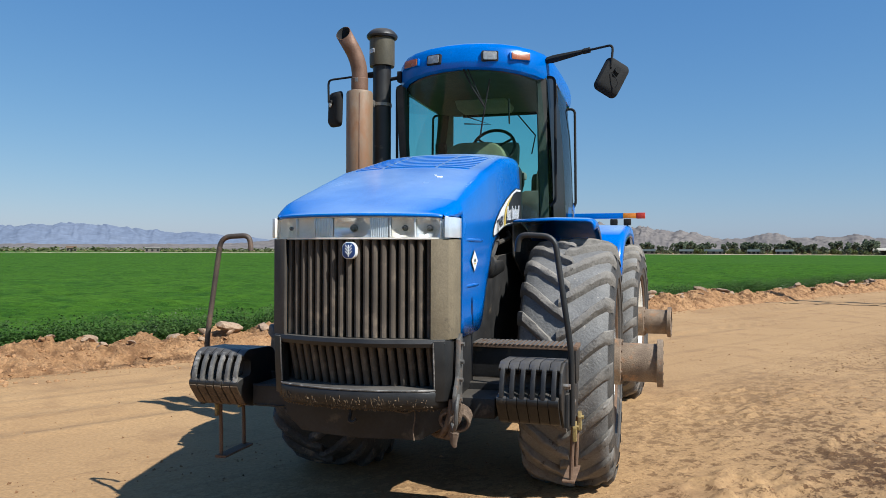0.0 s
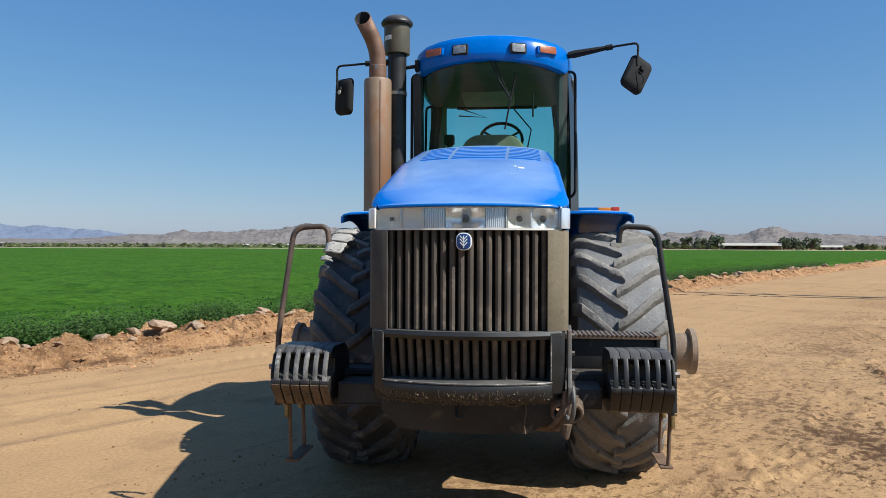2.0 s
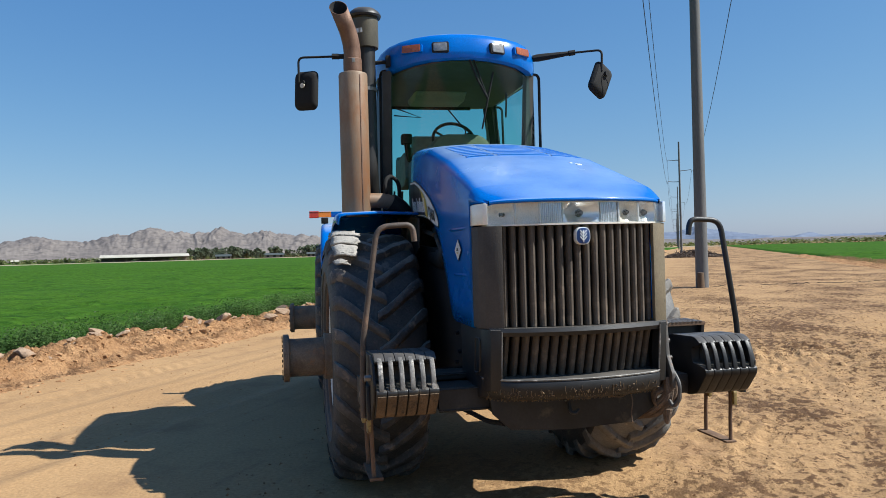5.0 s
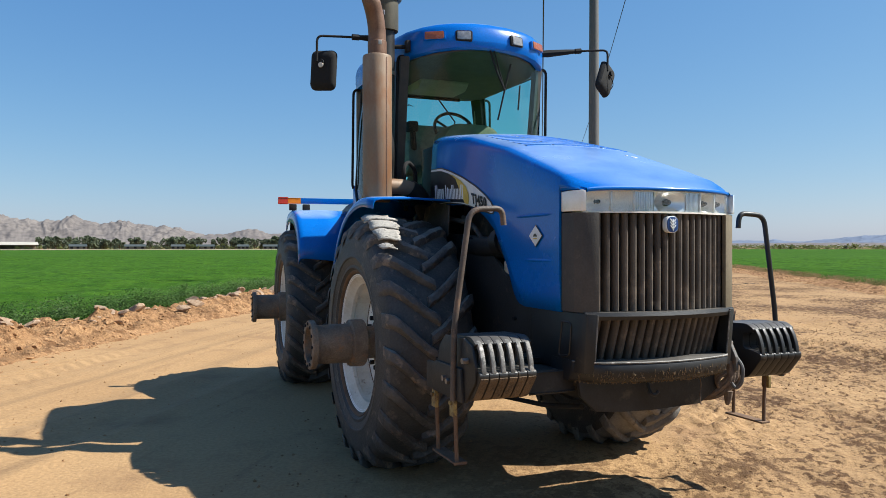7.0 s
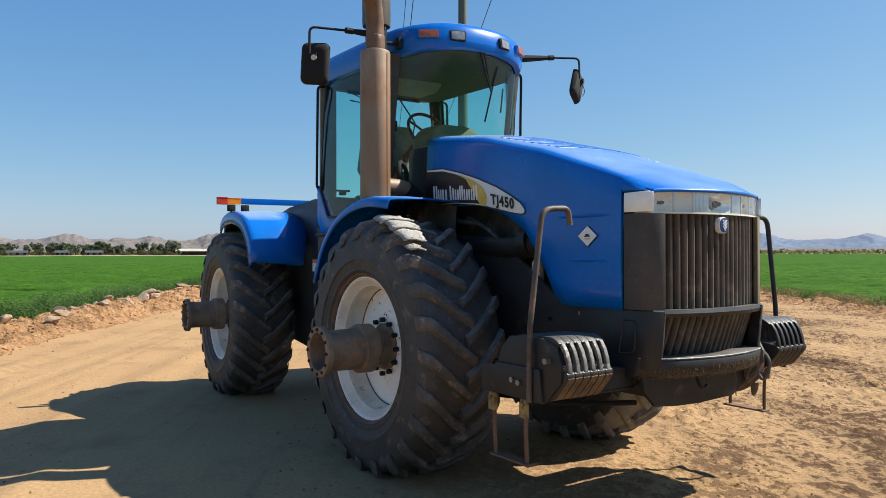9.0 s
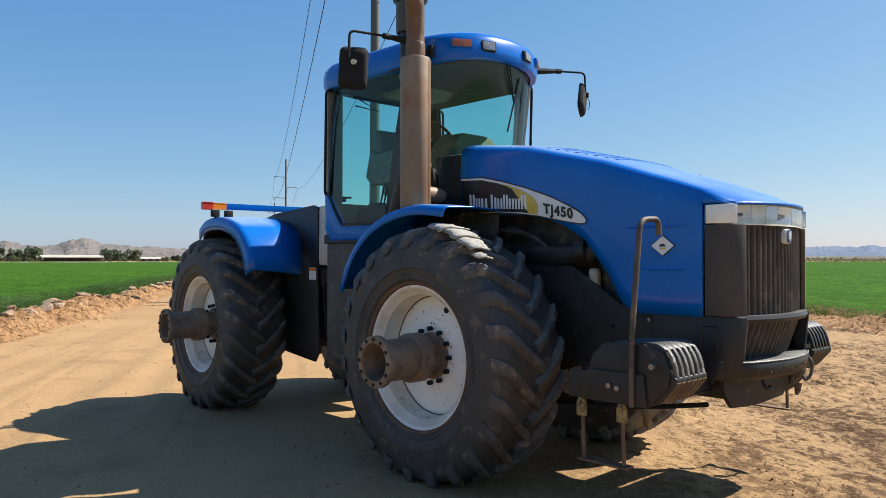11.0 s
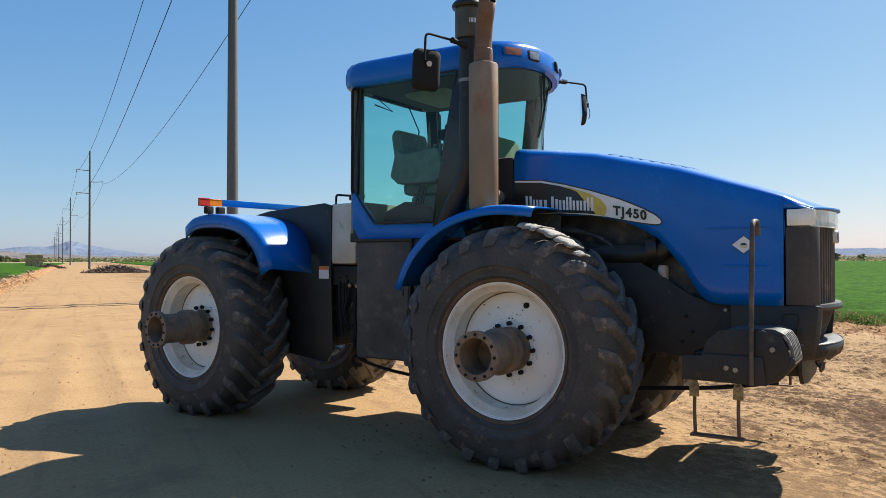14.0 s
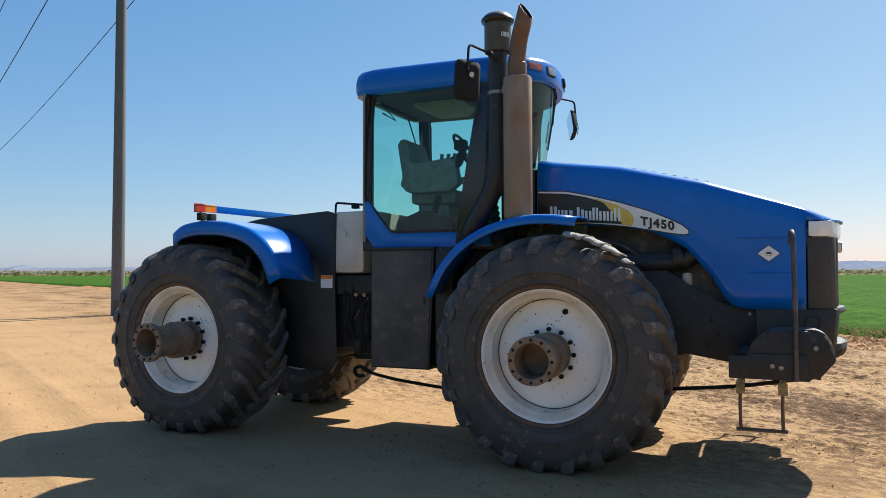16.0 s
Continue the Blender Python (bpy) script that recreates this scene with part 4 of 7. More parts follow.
# torn lug tops on the right front tyre; the flaps' paleness paints in sunlight
for k, (x0, x1, t0, t1) in enumerate(((-1.285, -1.03, 0.06, 0.22), (-1.285, -1.05, 0.23, 0.38), (-1.28, -1.08, 0.39, 0.54), (-1.28, -1.15, 0.58, 0.64))):
    g = random.Random(k + 5)
    rows = []
    for i in range(6):
        t = t0 + (t1 - t0) * i / 5 + 0.14
        a, b = x0 + g.uniform(0, 0.03), x1 - g.uniform(0, 0.05)
        row = []
        for j in range(7):
            x = a + (b - a) * j / 6
            r = 1.016 + 0.006 * g.random() + (0.010 if i == 5 else 0) - 1.5 * max(0, -1.22 - x) ** 1.3
            row.append(Vector((x, -r * math.sin(t + 0.25 * (x + 1.1)), HUB_Z + r * math.cos(t + 0.25 * (x + 1.1)))))
        rows.append(row)
    bm = bmesh.new()
    loft(bm, rows, closed=False)
    flap = part("torn_flap", bm, TORN_SUNLIT, tractor, "torn rubber flap with the tyre's sunlit patch in its colour")
    flap.modifiers.new("thick", "SOLIDIFY").thickness = -0.012

# hood: one shell from the cab to the lamps, with the wheel-arch cut in its side
W_T = [(-2.26, 0.515), (-2.15, 0.560), (-1.98, 0.572), (-1.2, 0.565), (-0.5, 0.54), (0.25, 0.515)]
C_T = [(-2.27, 2.050), (-2.15, 2.094), (-1.8, 2.232), (-1.2, 2.434), (-0.47, 2.612), (0.25, 2.702)]
D_T = [(-2.27, 0.012), (-2.15, 0.033), (-1.8, 0.075), (-1.2, 0.100), (-0.4, 0.120), (0.25, 0.140)]
B_T = [(-1.98, 1.325), (-1.50, 1.325), (-1.43, 1.345), (-1.37, 1.40), (-1.26, 1.59), (-1.06, 1.83), (-0.90, 1.925), (-0.757, 1.98), (-0.5, 2.03), (-0.1, 2.05), (0.25, 2.05)]
FX = (0, 0.18, 0.36, 0.53, 0.68, 0.80, 0.89, 0.95, 0.985, 1.0)
FZ = (0, 0.012, 0.045, 0.10, 0.175, 0.265, 0.38, 0.54, 0.75, 1.0)


def hood_x(y):
    return lerp(W_T, y)


def hood_z(x, y):
    f = min(1, abs(x) / lerp(W_T, y))
    return lerp(C_T, y) - lerp(D_T, y) * float(np.interp(f, FX, FZ))


def hood_ring(y, low):
    w, c, d = lerp(W_T, y), lerp(C_T, y), lerp(D_T, y)
    nose = 0.132 * min(1, max(0, (-1.96 - y) / 0.33)) ** 1.15
    half = [(w * fx, c - d * fz, nose * fx ** 2) for fx, fz in zip(FX, FZ)]
    edge = c - d
    half += [(w + 0.012 * math.sin(math.pi * k / 7), edge + (low - edge) * k / 7, nose) for k in range(1, 8)]
    right = [Vector((-x, y + n, z)) for x, z, n in half]
    left = [Vector((x, y + n, z)) for x, z, n in half]
    return right[:0:-1] + left


bm = bmesh.new()
ys = [0.25, 0.1, -0.1, -0.3, -0.5, -0.65, -0.757, -0.85, -0.95, -1.06, -1.14, -1.2, -1.26, -1.32, -1.37, -1.41, -1.45, -1.52, -1.65, -1.8, -1.9, -1.975]
rings = [hood_ring(y, lerp(B_T, y)) for y in ys]
rings += [hood_ring(y, min(2.036, lerp(C_T, y) - lerp(D_T, y) - 0.012)) for y in (-1.98, -2.05, -2.12, -2.18, -2.22, -2.25, -2.275, -2.292)]
loft(bm, rings, closed=False)
hood = part("hood", bm, BLUE, tractor, "dusty glossy blue engine hood with sky sheen coloured in on top", 50)
hood.modifiers.new("skin", "SOLIDIFY").thickness = 0.018
hood.modifiers["skin"].offset = -1
# louvre blocks on the hood's top
for x0, x1 in ((-0.40, -0.205), (-0.18, 0.19), (0.215, 0.435)):
    for k in range(8):
        y = -0.60 - 0.088 * k
        bm = bmesh.new()
        n = 6
        rows = []
        for dy, dz in ((0.024, 0.0008), (0.010, 0.0025), (-0.012, 0.0045), (-0.020, 0.004), (-0.022, -0.004)):
            rows.append([Vector((x0 + (x1 - x0) * i / n, y + dy, hood_z(x0 + (x1 - x0) * i / n, y + dy) + dz)) for i in range(n + 1)])
        loft(bm, rows, closed=False)
        part("louvre", bm, CLEANBLUE, hood)
# pressed crease lines on the hood's sides
for s in (-1, 1):
    for z, y0, y1 in ((1.905, -1.36, -1.92), (1.625, -1.50, -1.92)):
        bm = bmesh.new()
        tube(bm, [(s * (hood_x(y) + 0.006), y, z) for y in np.linspace(y0, y1, 6)], [0.001, 0.011, 0.012, 0.012, 0.011, 0.001], 8)
        part("pressed_crease", bm, BLUE, hood)

# grille corner panels, lamp band, slats
def front_y(x, base=-2.245):
    """The bowed front's plan line."""
    return base - 0.025 + 0.106 * (abs(x) / 0.5) ** 2


def bowed(x0, x1, z0, z1, base, deep, n=14, lean=0.0):
    bm = bmesh.new()
    xs = np.linspace(x0, x1, n)
    ring = lambda z, off: [Vector((x, front_y(x, base) + off, z)) for x in xs]
    loft(bm, [ring(z0, 0) + ring(z0, deep)[::-1], ring((z0 + z1) / 2, -lean) + ring((z0 + z1) / 2, deep)[::-1], ring(z1, 0) + ring(z1, deep)[::-1]], True, True)
    return bm


# solid near-black sheet behind the upper slats
grille = part("grille_frame", bowed(-0.47, 0.47, 1.335, 1.90, -2.16, 0.03), SOOT, tractor, "plain black bowed sheet behind the grille slats")
for s in (-1, 1):
    bm = bmesh.new()
    plan = [(s * 0.575, -1.985), (s * 0.578, -2.06), (s * 0.570, -2.115), (s * 0.548, -2.155), (s * 0.50, -2.185), (s * 0.455, -2.200), (s * 0.452, -2.17), (s * 0.53, -2.12), (s * 0.550, -2.05), (s * 0.550, -1.985)]
    prism(bm, plan, "z", 1.335, 1.905, 0.004)
    part("grille_corner_panel", bm, CORNER_SUN if s > 0 else CORNER_SHADE, tractor, "dusty brown corner panel beside the grille")
for k in range(18):
    x = -0.436 + 0.872 * k / 17
    y = front_y(x, -2.225)
    bm = bmesh.new()
    tip = [(x - 0.015, y + 0.055), (x - 0.0175, y + 0.026), (x - 0.0165, y + 0.013), (x - 0.011, y + 0.004), (x, y), (x + 0.011, y + 0.004), (x + 0.0165, y + 0.013), (x + 0.0175, y + 0.026), (x + 0.015, y + 0.055)]
    prism(bm, tip, "z", 1.34, 1.90, 0.0)
    part("grille_slat", bm, GRILLE, grille)
bm = bmesh.new()
prism(bm, round_rect(0.086, 0.098, 0.036, 6, -0.010, 1.838), "y", -2.277, -2.24, 0.004)
badge = part("badge", bm, WHITE, grille, "small white-rimmed blue emblem")
bm = bmesh.new()
prism(bm, round_rect(0.076, 0.088, 0.032, 6, -0.010, 1.838), "y", -2.282, -2.275, 0.001)
part("badge_field", bm, BADGEBLUE, badge)
bm = bmesh.new()
for z in (1.812, 1.830, 1.848):
    for a in (-42, 42):
        box(bm, -0.0024, 0.0024, -2.2855, -2.281, 0.0, 0.030, 0.0005, Matrix.Translation((-0.010, 0, z)) @ Euler((0, radians(a), 0)).to_matrix().to_4x4())
box(bm, -0.0125, -0.0075, -2.2855, -2.281, 1.802, 1.870, 0.0005)
part("badge_mark", bm, WHITE, badge)

lamp_band = part("lamp_band", bowed(-0.53, 0.53, 1.908, 2.032, -2.175, 0.05, lean=0.002), REFLECTOR, tractor, "wide headlamp band with clear lenses over bright reflectors")
for z0, z1 in ((1.903, 1.914), (2.026, 2.036)):
    part("band_edge", bowed(-0.535, 0.535, z0, z1, -2.240, 0.07), HAZED, lamp_band)
for x in (-0.535, -0.375, -0.242, 0.225, 0.362, 0.500, 0.535):
    bm = bmesh.new()
    y = front_y(x, -2.237)
    box(bm, x - 0.004, x + 0.004, y, y + 0.06, 1.912, 2.028, 0.001)
    part("divider", bm, LENS, lamp_band)


def reflector(x0, x1, depth, mat):
    """A dished bright mirror behind the lens."""
    bm = bmesh.new()
    xc, w, rows = (x0 + x1) / 2, (x1 - x0) / 2, []
    for i in range(9):
        z = 1.914 + 0.112 * i / 8
        row = []
        for j in range(17):
            x = x0 + (x1 - x0) * j / 16
            q = min(1, ((x - xc) / w) ** 2 + 0.55 * ((z - 1.97) / 0.056) ** 2)
            row.append(Vector((x, front_y(x, -2.234) + 0.010 + depth * (1 - q), z)))
        rows.append(row)
    loft(bm, rows, closed=False)
    return part("reflector", bm, mat, lamp_band, "", 70)


for x0, x1, depth, mat in ((-0.530, -0.380, 0.030, HAZED), (-0.370, -0.247, 0.012, HAZED), (-0.115, 0.105, 0.048, REFLECTOR), (0.232, 0.358, 0.042, HAZED), (0.368, 0.496, 0.045, REFLECTOR)):
    reflector(x0, x1, depth, mat)
for x0, x1 in ((-0.237, -0.118), (0.108, 0.222), (0.504, 0.532)):
    for k in range(int((x1 - x0) / 0.0105)):
        x = x0 + 0.006 + 0.0105 * k
        y = front_y(x, -2.226)
        bm = bmesh.new()
        tube(bm, [(x, y, 1.914), (x, y - 0.002, 1.97), (x, y, 2.026)], 0.0056, 6)
        part("lens_rib", bm, RIBBED, lamp_band)
for x, r in ((-0.005, 0.015), (0.295, 0.012), (-0.435, 0.012), (0.43, 0.013)):
    y = front_y(x, -2.234) + 0.055
    bm = bmesh.new()
    lathe(bm, [(y, r * 1.5), (y - 0.012, r * 1.45), (y - 0.014, r * 0.9), (y - 0.034, r), (y - 0.042, r * 0.7), (y - 0.044, 0.0)], "y", (x, 0, 1.968), 14)
    part("bulb", bm, PLASTIC, lamp_band)
cover = part("lamp_cover", bowed(-0.538, 0.538, 1.910, 2.030, -2.246, 0.004, 21, 0.006), CLEARLENS, lamp_band, "clear moulded headlamp cover")
cover.visible_shadow = False
for s in (-1, 1):     # lamp wrapping round the corner
    bm = bmesh.new()
    plan = [(s * 0.583, -1.995), (s * 0.586, -2.06), (s * 0.578, -2.12), (s * 0.556, -2.165), (s * 0.53, -2.18), (s * 0.52, -2.12), (s * 0.55, -2.06), (s * 0.555, -1.995)]
    prism(bm, plan, "z", 1.912, 2.03, 0.006)
    part("lamp_corner_lens", bm, HAZED if s < 0 else RIBBED, lamp_band)

# lower grille, housing and bumper
part("grille_bar", bowed(-0.535, 0.535, 1.292, 1.337, -2.27, 0.07, lean=0.01), PLASTIC, tractor, "dusty grey-black bar between the grilles")
# another near-black sheet, set farther back behind the lower slats
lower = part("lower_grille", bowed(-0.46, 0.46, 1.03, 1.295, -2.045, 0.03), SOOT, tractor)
for k in range(17):
    x = -0.43 + 0.86 * k / 16
    y = front_y(x, -2.225)
    bm = bmesh.new()
    prism(bm, [(x - 0.016, y + 0.06), (x - 0.0185, y + 0.024), (x - 0.015, y + 0.011), (x - 0.008, y + 0.004), (x + 0.008, y + 0.004), (x + 0.015, y + 0.011), (x + 0.0185, y + 0.024), (x + 0.016, y + 0.06)], "z", 1.02, 1.300, 0.0,
          Matrix.Translation((x, y, 1.29)) @ Euler((radians(19), 0, 0)).to_matrix().to_4x4() @ Matrix.Translation((-x, -y, -1.29)))
    part("grille_slat", bm, GRILLE, lower)
for s in (-1, 1):
    bm = bmesh.new()
    plan = [(s * 0.558, -1.60), (s * 0.560, -2.06), (s * 0.552, -2.14), (s * 0.53, -2.19), (s * 0.478, -2.215), (s * 0.47, -2.13), (s * 0.51, -2.08), (s * 0.525, -1.60)]
    b2 = bmesh.new()
    prism(b2, plan, "z", 0.985, 1.33, 0.006)
    for v in b2.verts:
        v.co.y += max(0, (1.30 - v.co.z)) * 0.10 * (1 if v.co.y < -1.9 else 0)
    merge(bm, b2)
    hp = part("lower_side_housing", bm, PLASTIC, tractor, "dusty black plastic housing beside the lower grille")
    bm = bmesh.new()
    tube(bm, [(s * 0.475, -2.213, 1.32), (s * 0.475, -2.20, 1.18), (s * 0.475, -2.186, 1.06)], 0.005, 6)
    part("worn_edge", bm, CASTWORN, hp, "edge rubbed to bare grey")
    bm = bmesh.new()
    tube(bm, [(s * 0.561, -1.97, 1.27), (s * 0.561, -2.07, 1.27), (s * 0.561, -2.05, 1.08), (s * 0.561, -1.93, 1.06), (s * 0.561, -1.97, 1.27)], 0.006, 6, 0.03)
    part("housing_rib", bm, PLASTIC, hp)
bm = bmesh.new()
xs = np.linspace(-0.56, 0.56, 21)
bar = lambda x: front_y(x, -2.285) + 0.10 * max(0, abs(x) - 0.46) / 0.1 * 0.9
loft(bm, [[Vector((x, bar(x) + dy, z)) for dy, z in ((0.24, 1.052), (0.02, 1.055), (0.0, 1.035), (0.012, 0.975), (0.03, 0.945), (0.07, 0.93), (0.24, 0.94))] for x in xs], True, True)
bumper = part("bumper", bm, PLASTIC, tractor, "scuffed black front bumper caked with mud", 60)
bm = bmesh.new()
tube(bm, [(x, bar(x) + 0.006, 1.050) for x in xs], 0.006, 6)
part("worn_edge", bm, CASTWORN, bumper, "pale worn upper edge")
bm = bmesh.new()
g = random.Random(77)
for k in range(420):
    x = g.choice((-0.44, -0.40, -0.2, 0.0, 0.12, 0.34)) + g.gauss(0, 0.09)
    x = max(-0.53, min(0.53, x))
    z = 0.926 + 0.075 * g.random() ** 2.2
    y = bar(x) + float(np.interp(z, [0.93, 0.945, 0.975, 1.035], [0.065, 0.03, 0.012, 0.0]))
    if k % 3:
        tip = Vector((x + g.gauss(0, 0.006), y - 0.004, z + g.uniform(0.004, 0.024)))
        tube(bm, [(x, y - 0.001, z - 0.004), tip], g.uniform(0.0012, 0.0026), 4)
        continue
    lump(bm, (x, y, z), 0.003 + 0.009 * g.random() ** 2, k + 200, 0.5)
tagged(part("caked_mud", bm, MUD, bumper), "clumps of dried straw-coloured mud", kind="stuff")

# frame rails and hanging front plate
RAIL = [(-2.0, 1.325), (-1.47, 1.325), (-1.30, 1.38), (-0.80, 1.70), (-0.45, 1.80), (0.9, 1.86), (1.3, 1.86), (1.3, 0.70), (0.6, 0.62), (-0.6, 0.80), (-1.05, 0.93), (-1.45, 0.86), (-1.95, 0.86), (-2.08, 0.98)]
for s in (-1, 1):
    bm = bmesh.new()
    prism(bm, RAIL, "x", s * 0.455, s * 0.49, 0.006)
    rail = part("frame_rail", bm, BLACK, tractor, "black steel frame rail with bolt heads")
    for y, z in ((-1.55, 1.28), (-1.80, 1.28), (-1.72, 1.22), (-1.96, 1.24), (-1.3, 1.1), (-1.22, 1.02), (-1.62, 1.12), (-1.25, 1.22)):
        bm = bmesh.new()
        tube(bm, [(s * 0.488, y, z), (s * 0.512, y, z)], 0.014, 6)
        part("bolt", bm, STEEL if (y < -1.5) else SOOT, rail)
bm = bmesh.new()
prism(bm, [(-0.52, 0.95), (-0.50, 0.84), (-0.40, 0.745), (-0.2, 0.728), (0.0, 0.722), (0.15, 0.728), (0.36, 0.735), (0.50, 0.82), (0.52, 0.95)], "y", -2.08, -2.05, 0.004)
box(bm, -0.45, 0.45, -2.05, -1.5, 0.80, 0.93, 0.02)
part("front_skid_plate", bm, BLACK, tractor, "black skid plate hanging below the bumper")
bm = bmesh.new()
tube(bm, [(-0.06, -2.10, 0.94), (-0.06, -2.13, 0.86), (-0.06, -2.15, 0.835), (-0.03, -2.155, 0.83), (-0.01, -2.15, 0.85)], 0.011, 8, 0.015)
part("tow_hook", bm, BLACK, tractor)

# front weights on both sides, with steps and rails
PLATE = [(-1.58, 0.845), (-1.58, 1.10), (-1.70, 1.195), (-2.0, 1.207), (-2.062, 1.172), (-2.035, 1.150), (-1.965, 1.140), (-1.965, 1.045), (-2.06, 1.034), (-2.122, 1.020), (-2.122, 0.985), (-2.02, 0.862), (-1.93, 0.838), (-1.60, 0.842)]
PLATE = [(p.y, p.z) for p in filleted([(0, y, z) for y, z in PLATE], 0.028, 3)]
CRUST = [(y, z) for y, z in PLATE if z < 1.0 and -2.13 < y < -1.75]
CRUST = CRUST + [(y + 0.010, z + 0.010) for y, z in CRUST[::-1]]
CRUST = [(y - 0.003, z - 0.003) for y, z in CRUST]
HANDLE = [(-2.030, 1.192), (-2.062, 1.172), (-2.090, 1.130), (-2.110, 1.075), (-2.121, 1.015), (-2.097, 1.012), (-2.088, 1.070), (-2.068, 1.122), (-2.045, 1.152), (-2.020, 1.165)]
for s in (-1, 1):
    bm = bmesh.new()
    box(bm, s * 0.45, s * 1.16, -1.70, -1.48, 0.87, 1.02, 0.008)
    box(bm, s * 0.49, s * 0.78, -1.98, -1.70, 0.86, 0.98, 0.01)
    bracket = part("weight_bracket", bm, BLACK, tractor, "black steel bracket carrying front weights")
    bm = bmesh.new()
    prism(bm, [(-1.40, 0.835), (-1.40, 1.00), (-1.53, 1.005), (-1.545, 1.02), (-1.93, 1.02), (-1.95, 0.83)], "x", s * 1.178, s * 1.198, 0.004)
    prism(bm, [(-1.53, 1.01), (-1.565, 1.11), (-1.65, 1.185), (-1.93, 1.195), (-2.04, 1.16), (-2.09, 1.05), (-2.08, 0.96), (-1.95, 0.83), (-1.60, 0.84)], "x", s * 1.160, s * 1.178, 0.008)
    part("side_plate", bm, BLACK, bracket)
    for y, z in ((-1.70, 0.935), (-1.76, 0.925), (-1.99, 1.075)):
        bm = bmesh.new()
        tube(bm, [(s * 1.17, y, z), (s * 1.215, y, z)], 0.018, 6)
        part("bolt", bm, STEEL, bracket)
    for k in range(6):
        x = 0.815 + 0.0585 * k
        bm = bmesh.new()
        prism(bm, PLATE, "x", s * x, s * (x + 0.0555), 0.006)
        b2 = bmesh.new()
        prism(b2, HANDLE, "x", s * (x + 0.014), s * (x + 0.041), 0.006)
        part("weight_handle", b2, CASTWORN if s < 0 else PLASTIC, bracket, "whitish worn cast handle" if s < 0 and k == 0 else "")
        part("weight_plate", bm, PLASTIC, bracket, "black cast suitcase weight" if k == 0 else "")
        if s > 0:
            continue
        bm = bmesh.new()
        prism(bm, CRUST, "x", s * (x + 0.004), s * (x + 0.0515), 0.0)
        part("mud_crust", bm, BROWNMUD, bracket, "brown mud dried on the weight's foot" if k == 0 else "")
    bm = bmesh.new()
    tube(bm, [(s * 1.212, -1.86, 0.83), (s * 1.205, -1.86, 1.25), (s * 1.105, -1.855, 1.925), (s * 0.895, -1.85, 1.935), (s * 0.885, -1.85, 1.835)], 0.0175, 10, 0.075)
    part("grab_rail", bm, PLASTIC if s > 0 else RAILWORN, tractor, "bent black steel grab rail" if s > 0 else "bent steel grab rail worn to rust")
    o = 0.0 if s < 0 else 0.045
    bm = bmesh.new()
    foot = 0.443 if s < 0 else 0.475
    box(bm, s * (1.10 + o), s * (1.175 + o), -1.80, -1.45, foot, foot + 0.013, 0.003)
    ladder = part("hanging_step", bm, RUSTROD, tractor, "rusty step hung on two rods")
    for y in (-1.48, -1.77):
        bm = bmesh.new()
        tube(bm, [(s * (1.160 + o), y, 0.80), (s * (1.155 + o), y + 0.004, 0.62), (s * (1.150 + o), y, foot + 0.009)], 0.0125, 8)
        part("rod", bm, RUSTROD, ladder)
    for y in (-1.48, -1.77):
        bm = bmesh.new()
        prism(bm, [(y - 0.032, 0.72), (y - 0.032, 0.80), (y - 0.016, 0.835), (y + 0.016, 0.835), (y + 0.032, 0.80), (y + 0.032, 0.72)], "x", s * (1.162 + o), s * (1.184 + o), 0.003)
        tube(bm, [(s * (1.16 + o), y, 0.80), (s * (1.198 + o), y, 0.80)], 0.014, 6)
        part("hanger", bm, YELLOW, ladder, "worn yellow hanger")
    if s < 0:
        continue
    bm = bmesh.new()
    box(bm, s * 0.52, s * 1.20, -1.50, -1.26, 1.215, 1.240, 0.003)
    plat = part("step_plate", bm, RUSTROD, tractor, "rusty ribbed step plate above the weights")
    for k in range(22):
        bm = bmesh.new()
        box(bm, s * (0.53 + 0.03 * k), s * (0.545 + 0.03 * k), -1.505, -1.27, 1.240, 1.246, 0.001)
        part("rib", bm, STEEL, plat)
    bm = bmesh.new()
    prism(bm, [(-1.50, 1.215), (-1.26, 1.215), (-1.30, 1.0), (-1.46, 1.0)], "x", s * 1.17, s * 1.195, 0.003)
    box(bm, s * 0.5, s * 1.18, -1.46, -1.40, 1.02, 1.215, 0.004)
    part("step_bracket", bm, BLACK, tractor)

# fenders
def fender(line, x0, x1, s, hub_y, label, outer_drop):
    """A rolled sheet over the tyre, its outer lip turned in towards the hub."""
    bm = bmesh.new()
    xs = [x0, x0 + (x1 - x0) * 0.5, x1 - 0.06, x1 - 0.02, x1 - 0.004, x1, x1]
    rings = []
    for p in filleted([(0, y, z) for y, z in line], 0.2, 5):
        down = (Vector((0, hub_y, HUB_Z)) - p).normalized()
        near = max(0.0, 1.95 - p.z) / 0.41 if hub_y > 1 and p.y < hub_y else 0.0    # the inner edge drops away at the front end
        rings.append([Vector((s * (x + 0.13 * near * (x1 - x) / (x1 - x0)), p.y, p.z - 0.06 * near * (x1 - x) / (x1 - x0))) + down * d for x, d in zip(xs, (0.0, -0.012, -0.003, 0.005, 0.024, outer_drop * 0.6, outer_drop))])
    loft(bm, rings, closed=False)
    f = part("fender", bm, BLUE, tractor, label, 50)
    f.modifiers.new("skin", "SOLIDIFY").thickness = 0.014
    f.modifiers["skin"].offset = 0
    return f


FRONT_LINE = [(1.085, 1.43), (0.965, 1.69), (0.74, 1.92), (0.45, 2.055), (0.10, 2.115), (-0.26, 2.075)]
REAR_LINE = [(2.51, 1.58), (2.62, 1.85), (2.86, 2.05), (3.22, 2.145), (3.60, 2.155), (3.80, 2.12), (3.91, 2.05)]
